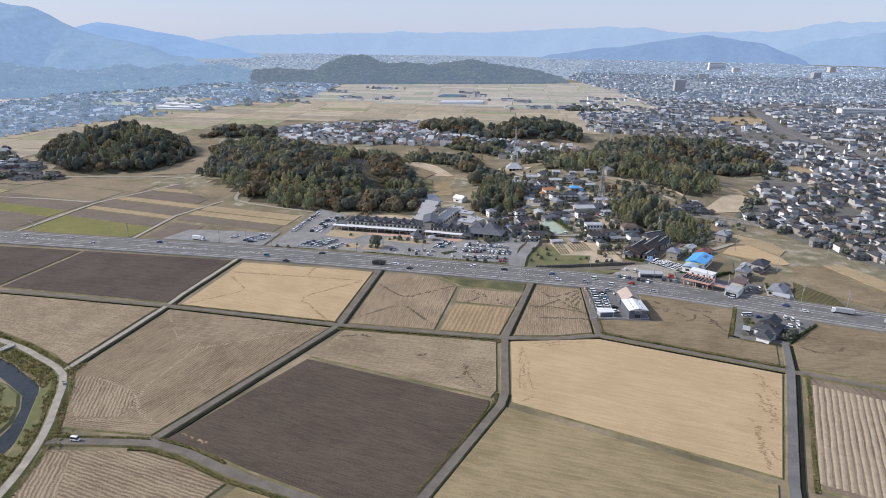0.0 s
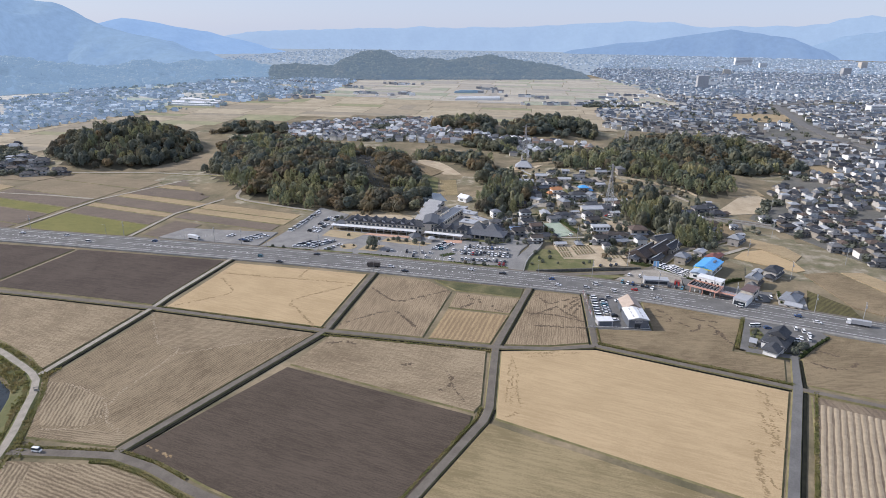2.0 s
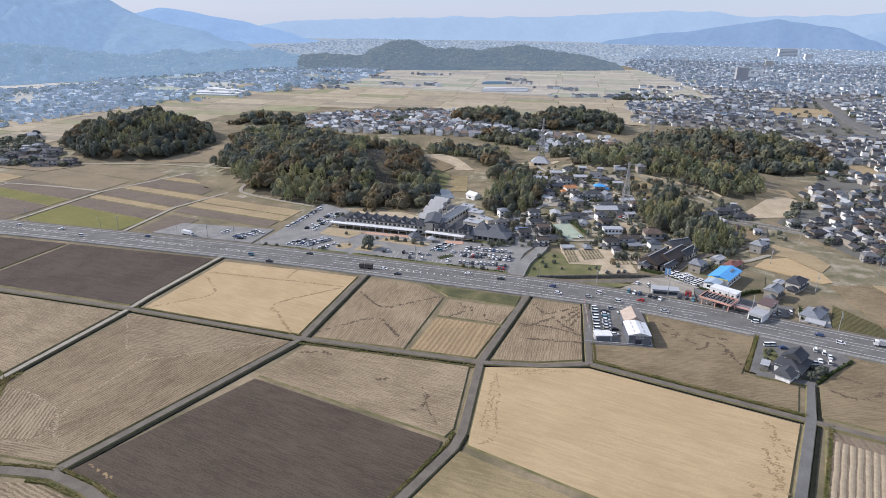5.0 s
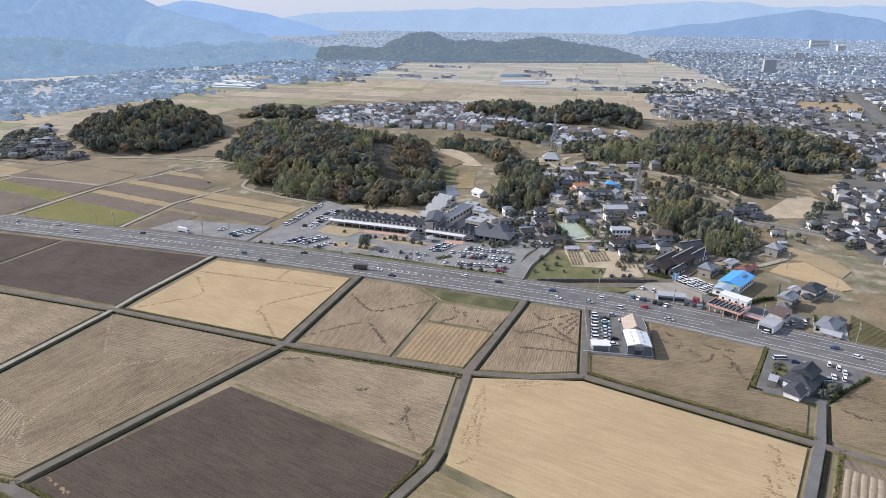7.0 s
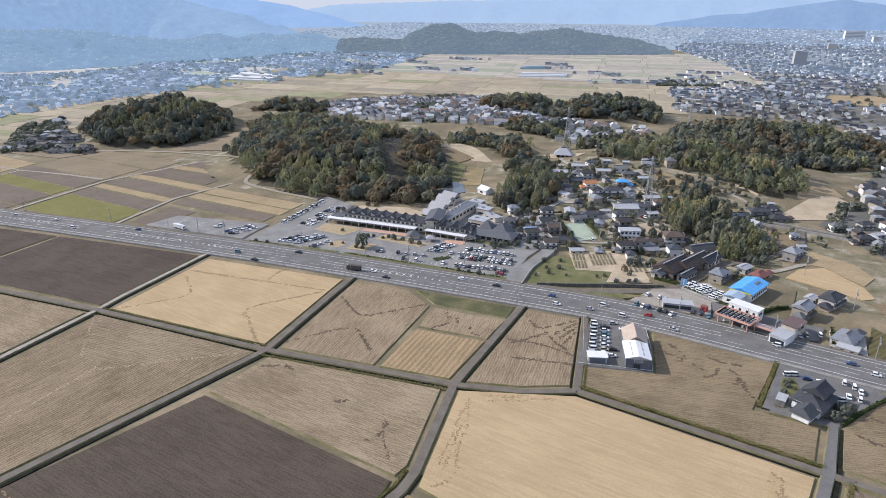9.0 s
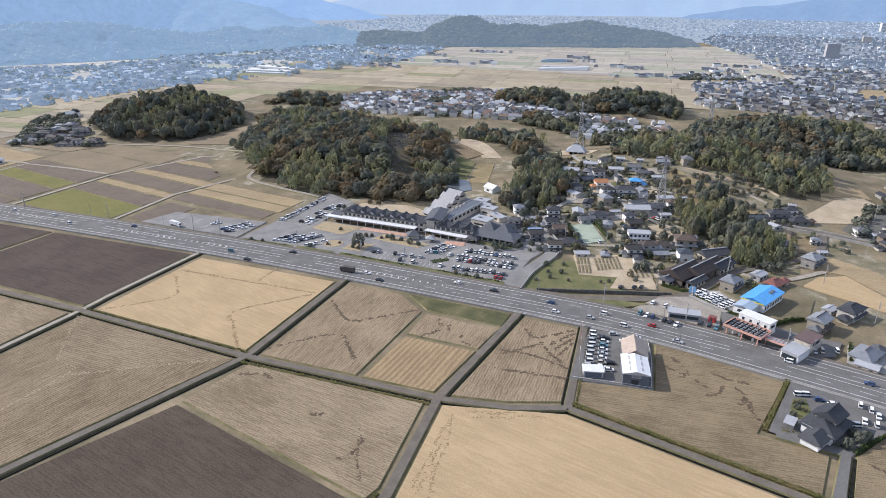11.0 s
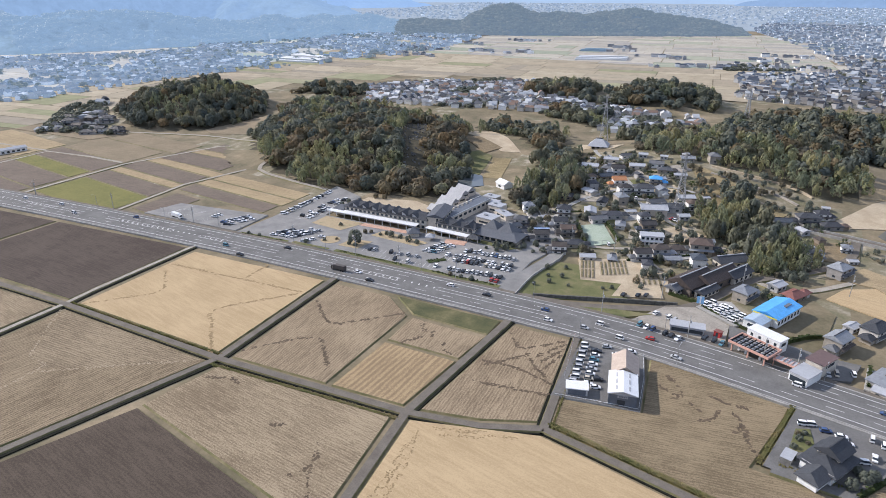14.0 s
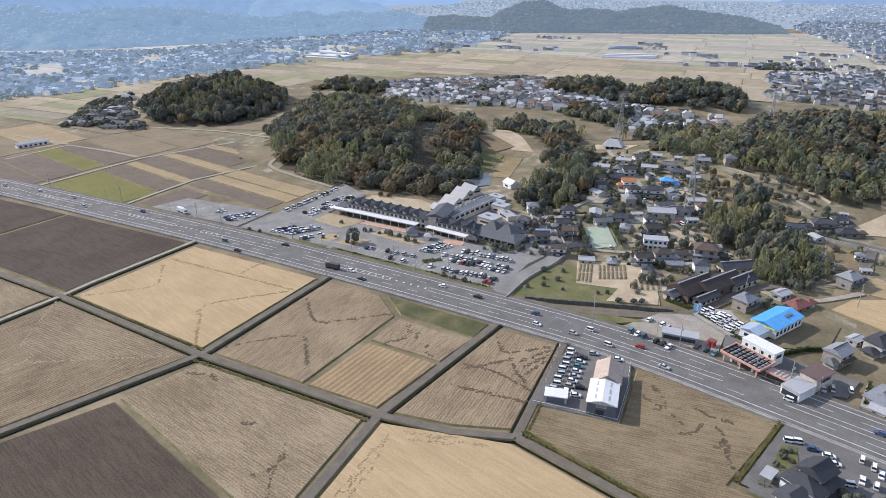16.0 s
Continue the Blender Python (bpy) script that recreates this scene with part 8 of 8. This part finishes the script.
# ---- the old village on the rise ----
for x, y, a, k, s in ((-49, 512, 20, 4, 0.95), (-45, 494, 25, 1, 0.85), (-37, 484, 25, 1, 0.9), (-28, 470, 25, 2, 0.8), (-20, 521, 30, 2, 0.9), (4.5, 511, 30, 1, 0.9), (-0.8, 524, 30, 4, 0.8), (1.8, 540, 20, 7, 1.3), (11, 549, 30, 3, 1.1), (20.5, 540, 30, 6, 0.9),
                      (-38, 603, 25, 1, 0.95), (-52, 581, 20, 4, 0.8), (-44, 592, 40, 3, 0.9), (-62, 613, 10, 7, 1.0), (-50, 629, 10, 7, 0.9), (-45, 555, -30, 7, 0.8), (-12, 571, 20, 5, 0.9), (-27, 616, 15, 7, 0.9), (-14, 622, 10, 3, 0.9), (-6, 613, 15, 2, 0.8),
                      (6, 608, 20, 7, 0.7), (16, 574, 25, 7, 0.9), (11, 468, 30, 1, 0.9), (18, 479, 30, 0, 0.85), (25, 489, 30, 2, 0.8), (37.5, 494, 15, 0, 1.1), (-57, 540, 10, 3, 0.8), (26, 473, 30, 3, 0.8), (-6, 596, 40, 6, 1.0), (-66, 560, 20, 6, 1.0), (-28, 640, 10, 6, 0.9),
                      (90, 575, 20, 5, 0.9), (76, 566, 20, 3, 0.9), (103, 572, 25, 2, 0.9), (98, 588, 25, 0, 0.8), (62, 527, 30, 2, 0.8), (-84, 632, 10, 6, 1.0)):
    settle(k, x, y, a, s, "village houses")
flats = thing("apartment_house", "white two-storey apartment house with a flat roof", "apartments", place(10.4, 494, 18))
part("wall", boxes((-6.5, 6.5, -3.4, 3.4, -0.5, 6.0)), WHITE_WALL, flats)
part("roof", boxes((-6.8, 6.8, -3.8, 3.8, 6.0, 6.25)), PALE_ROOF, flats)
part("gallery", boxes((-6.5, 6.5, -4.4, -3.4, 2.9, 3.1)), WHITE_WALL, flats)
for s in range(2):
    for k in range(5):
        part("window", boxes((-5.8 + 2.5 * k, -4.4 + 2.5 * k, -3.46, -3.4, 0.8 + 3.1 * s, 2.2 + 3.1 * s)), GLASS, flats)
orange = settle(1, -31, 579, 30, 0.95, "village houses")
blue_tarp = settle(0, -8, 592, 15, 0.8, "village houses")
blue_roofed = settle(3, -52, 480, 25, 0.75, "village houses")
for ob, mat, text in ((orange, ORANGE_ROOF, "two-storey house with a bright orange tile roof"), (blue_tarp, BLUE_ROOF, "house under a bright blue roof cover"), (blue_roofed, painted("faded blue metal", (0.30, 0.40, 0.55), 0.5), "low house with a faded blue metal roof")):
    tagged(ob, text)
    for ch in ob.children:
        if ch.name.startswith(("roof", "annexe_roof", "ridge")):
            ch.data = ch.data.copy()
            ch.data.materials[0] = mat
temple = thing("temple_hall", "temple hall with a broad pale grey roof on a bare terrace", "temple", place(-74, 679, 8))
part("wall", boxes((-6, 6, -5, 5, -0.5, 4.2)), BEIGE_WALL, temple)
part("roof", roof_shell(bmesh.new(), 6.5, 5.5, 4.2, 4.0, 2.6, 2.2), PALE_ROOF, temple)
part("ridge", boxes((-2.8, 2.8, -0.25, 0.25, 8.4, 9.0)), TILE_SLATE, temple)
for x in (-4, 0, 4):
    part("door", boxes((x - 1.2, x + 1.2, -5.07, -5, 0, 2.8)), TYRE, temple)

# the houses, sheds and walled yards that fill the village
r8 = np.random.RandomState(88)
taken = [(o.location.x, o.location.y) for o in bpy.data.objects if not o.parent and o.name.startswith(("house", "apartment", "farm_hall", "temple"))]
added = 0
for _ in range(3000):
    x, y = r8.uniform(-75, 116), r8.uniform(455, 650)
    if added > 44 or not inside(x, y, VILLAGE) or any(inside(x, y, w) for w in WOODS.values()) or inside(x, y, [(-36, 503), (-21, 512), (-5, 484), (-20, 470)]) or inside(x, y, [(9, 645), (100, 625), (90, 590), (66, 560), (20, 592)]) or inside(x, y, [(14, 495), (32, 505), (40, 522), (20, 530), (6, 515)]):
        continue
    if min(math.hypot(x - p, y - q) for p, q in taken) < 11.5 or min(off_line(x, y, o) for o in [ROADS[-1][0], *VILLAGE_LANES]) < 5.5:
        continue
    settle(int(r8.choice((0, 1, 2, 3, 4, 0, 6, 7))), x, y, 25 + r8.uniform(-22, 22) + 90 * (r8.rand() < 0.45), r8.uniform(0.5, 0.95), "village houses")
    taken.append((x, y))
    added += 1

r6 = np.random.RandomState(66)
spots = []
for _ in range(4000):
    x, y = r6.uniform(-75, 95), r6.uniform(440, 640)
    if len(spots) < 230 and not any(inside(x, y, p) for p in WOODS.values()) and off_line(x, y, ROADS[-1][0]) > 6 and not inside(x, y, [(-36, 397), (16, 414), (14, 470), (-34, 450)]) and not inside(x, y, [(30, 425), (60, 425), (72, 475), (50, 490)]) and not inside(x, y, [(-37, 502), (-21, 512), (-4, 484), (-20, 469)]) and min(off_line(x, y, o) for o in VILLAGE_LANES) > 2.6:
        if all(math.hypot(x - a, y - b) > 3.6 for a, b, _ in spots) and noise.noise((x / 16, y / 16, 4)) > -0.05 and min(math.hypot(x - p, y - q) for p, q in taken) > 6.5:
            spots.append((x, y, r6.uniform(2.2, 6.0)))
trees("oak", [q for i, q in enumerate(spots) if i % 6])
trees("rust", spots[::6] + [(22, 600, 6.5), (28, 604, 6.0)])
trees("oak", [(-30, 410, 2.4), (-24, 416, 2.8), (-27, 423, 2.2), (-20, 425, 3.0), (-14, 416, 2.0), (-31, 432, 3.2), (-22, 436, 2.6), (2, 421, 2.2), (6, 424, 2.4)])
trees("bamboo", [(-30, 455, 3.0), (-22, 458, 3.4), (90, 500, 6.5), (95, 497, 6.0), (-62, 525, 7.0)])

# shrubs, creepers and small trees that crowd the gardens
shrubs = Soup()
for _ in range(2600):
    x, y = r6.uniform(-90, 128), r6.uniform(428, 655)
    if noise.noise((x / 11, y / 11, 2.4)) < 0.1 or not inside(x, y, VILLAGE) and r6.rand() < 0.6:
        continue
    if min(math.hypot(x - p, y - q) for p, q in taken) < 5.4 or min(off_line(x, y, o) for o in VILLAGE_LANES) < 2.4 or off_line(x, y, ROADS[-1][0]) < 4 or off_line(x, y, EASTWAY) < 6:
        continue
    if any(inside(x, y, p) for p in ([(-40, 503), (-21, 514), (-2, 484), (-20, 467)], [(6, 520), (30, 535), (42, 520), (14, 493)], [(28, 425), (60, 425), (74, 475), (50, 492)], [(-20, 455), (4, 464), (12, 440), (-12, 424)], [(9, 640), (92, 622), (84, 588), (62, 546), (22, 592)], [(-130, 430), (-40, 430), (-40, 520), (-130, 530)])):
        continue
    if x > 86 and y < 520 or x > 98 and y > 550:
        continue
    kind = ("oak", "oak", "rust", "bamboo")[r6.randint(4)]
    q = CROWNS[kind][r6.randint(6)][::4]
    q = (q.mean(1, keepdims=True) + (q - q.mean(1, keepdims=True)) * 1.7).reshape(-1, 3)
    w, h = r6.uniform(1.6, 4.6), r6.uniform(1.2, 4.2)
    shrubs.add(np.stack([q[:, 0] * w + x, q[:, 1] * w + y, q[:, 2] * h + hgt(x, y) - 0.2], 1), np.arange(len(q)).reshape(-1, 4), np.full(len(q) // 4, {"oak": 0, "rust": 1, "bamboo": 2}[kind], np.int32))
tagged(shrubs.make("garden_shrubs", OAK, RUST, HEDGE), "dark shrubs and small trees crowding the village gardens", "shrubs", kind="stuff")
for ln in VILLAGE_LANES[:4]:
    for _ in range(5):
        x, y, a = along(ln, r6.uniform(6, 70))
        o = r6.choice((-4.2, 4.2))
        x, y = x - math.sin(radians(a)) * o, y + math.cos(radians(a)) * o
        if min(math.hypot(x - p, y - q) for p, q in taken) > 6:
            park(x, y, a + 90 * r6.randint(2), hgt(x, y) + 0.42, None, "cars in the village")

# headstones up the bare strip of the hill
graves = Soup()
for _ in range(420):
    x, y = r6.uniform(-268, -166), r6.uniform(540, 692)
    if inside(x, y, STRIP):
        w, d, h = r6.uniform(0.3, 0.9), r6.uniform(0.3, 0.6), r6.uniform(0.6, 1.6)
        z = hgt(x, y) - 0.3
        graves.add(np.array([(x + i * w, y + j * d, z + k * (h + 0.3)) for k in (0, 1) for i, j in ((-1, -1), (1, -1), (1, 1), (-1, 1))]), np.array([(4, 5, 6, 7), (0, 1, 5, 4), (1, 2, 6, 5), (2, 3, 7, 6), (3, 0, 4, 7)]))
tagged(graves.make("headstones", surface("headstone granite", (0.11, 0.11, 0.108), (0.19, 0.188, 0.182), 0.4, 0.8, fine=6, bump=0.2)), "rows of grey headstones on a bare slope in the wood", "graves", kind="stuff")

# ---- the town to the east, house by house ----
NEAR_HOUSES.sort(key=lambda h: math.hypot(h[0] - 60, h[1] - 250))
outer = Soup()
r7 = np.random.RandomState(77)
PLOTS = [[(98, 440), (200, 370), (205, 420), (176, 460), (146, 485), (118, 515), (100, 500)], [(116, 556), (168, 585), (160, 670), (118, 660)]]
kept = 0
for x, y, a in NEAR_HOUSES:
    if any(inside(x, y, p) for p in PLOTS) or off_line(x, y, MAIN) < 20 or off_line(x, y, ROADS[-1][0]) < 8:
        continue
    if kept < 230:
        settle(int(r7.choice(8, p=(0.22, 0.18, 0.15, 0.1, 0.1, 0.15, 0.05, 0.05))), x, y, math.degrees(a), r7.uniform(0.62, 0.86))
        kept += 1
    else:
        w, d, two = r7.uniform(3.0, 4.6), r7.uniform(2.5, 3.4), r7.rand() < 0.5
        far_house(outer, x, y, hgt(x, y) - 0.2, a, w, d, 5.4 if two else 3.0, 0.52 * d, int(r7.choice((0, 1), p=(0.6, 0.4))))
        if r7.rand() < 0.6:
            far_house(outer, x + w * 0.9 * math.cos(a), y + w * 0.9 * math.sin(a), hgt(x, y) - 0.2, a + 1.5708, d * 0.9, w * 0.45, 2.8, 1.1)
if outer.n:
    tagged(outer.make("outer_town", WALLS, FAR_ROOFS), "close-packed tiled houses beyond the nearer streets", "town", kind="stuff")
for x, y, k in ((-571, 560, 5), (-620, 582, 0), (-550, 521, 2), (-525, 536, 0), (-540, 530, 1), (-560, 538, 3), (-585, 545, 2), (-600, 560, 0), (-535, 545, 3), (-605, 540, 5), (-575, 528, 1), (-640, 560, 2)):
    settle(k, x, y, 20 + 7 * (k % 3), 1.0, "hamlet below the knoll")
trees("oak", [(-555, 545, 5), (-580, 552, 6), (-530, 527, 4), (-610, 570, 6), (-592, 572, 7)])

depot = thing("farm_depot", "long low white farm depot with a pale roof among fields", "depot", place(-542.6, 440.6, 78.5))
part("wall", gable_box(bmesh.new(), 13.1, 4.0, -0.3, 3.6, 1.2), WHITE_WALL, depot)
part("roof", roof_shell(bmesh.new(), 13.1, 4.0, 3.6, 1.2, 13.6, 0.5), PALE_ROOF, depot)
for k in range(6):
    part("window", boxes((-11.6 + 4.1 * k, -11.6 + 4.1 * k + 2.2, -4.07, -4.0, 0.8, 2.4)), GLASS, depot)

# ---- landmarks of the far town ----
def slab_block(x, y, w, d, h, a, mat, text, floors):
    ob = thing("office_block", text, "building", place(x, y, a))
    part("wall", boxes((-w, w, -d, d, 0, h)), mat, ob)
    part("roof", boxes((-w - 0.3, w + 0.3, -d - 0.3, d + 0.3, h, h + 0.5)), PALE_ROOF, ob)
    for k in range(floors):
        z = 1.2 + (h - 1.0) * k / floors
        part("window_band", boxes((-w * 0.94, w * 0.94, -d - 0.1, -d, z, z + 0.45 * h / floors)), GREY_WALL, ob)


slab_block(232, 1880, 14, 8, 34, 10, GREY_WALL, "tall dark apartment tower in the far town", 10)
slab_block(535, 1450, 48, 11, 13, 8, WHITE_WALL, "long white low-rise block in the far town", 4)
slab_block(550, 3230, 36, 14, 34, 5, WHITE_WALL, "wide white block in the distant city", 6)
for k in range(5):
    slab_block(380 + 210 * k, 2500 + 170 * ((k * 3) % 5), 12 + 2 * k, 8, 20 + 3 * k, 12 * k, (BEIGE_WALL, WHITE_WALL, GREY_WALL)[k % 3], "mid-rise block in the distant city", 6)
for n, (poly, mat, text) in enumerate((
        ([(-808, 1081), (-720, 1093), (-748, 1176), (-851, 1196)], WHITE_ROOF, "pale factory roofs and sheds far across the plain"),
        ([(-316, 1366), (-226, 1400), (-234, 1450), (-322, 1425)], WHITE_ROOF, "rows of pale plastic greenhouses on the plain"),
        ([(-357, 1525), (-305, 1540), (-305, 1579), (-352, 1570)], painted("blue sheds", (0.30, 0.42, 0.52), 0.6), "blue-roofed sheds on the plain"))):
    ob = thing("greenhouse_rows" if n else "factory_roofs", text, "greenhouse" if n else "factory")
    (xa, ya), (xb, yb), (xc, yc), (xd, yd) = poly
    for k in range(6):
        u0, u1 = k / 6, (k + 0.55 + 0.3 * ((k * 7) % 3) / 2) / 6
        q = [(xa + (xd - xa) * u0, ya + (yd - ya) * u0), (xb + (xc - xb) * u0, yb + (yc - yb) * u0), (xb + (xc - xb) * u1, yb + (yc - yb) * u1), (xa + (xd - xa) * u1, ya + (yd - ya) * u1)]
        part("roof", prism(bmesh.new(), q, 0, 3.0 + 1.5 * ((k * 5) % 3) / 2), (mat, PALE_ROOF)[(k * 3) % 4 == 1], ob)
far_road = part("road_2", ribbon(bmesh.new(), [(p[0], p[1], hgt(*p)) for p in BIGROAD], 15, 1.0, 1.2, 0.5), ASPHALT)
tagged(far_road, "wide grey road through the far town", "road", kind="structure")

# the patterns were copied; the patterns themselves go
for proto in [*HOUSES, *CARS.values(), POLE, LAMP, *(t for ts in TREE_KINDS.values() for t in ts)]:
    for o in (*proto.children_recursive, proto):
        bpy.data.objects.remove(o)
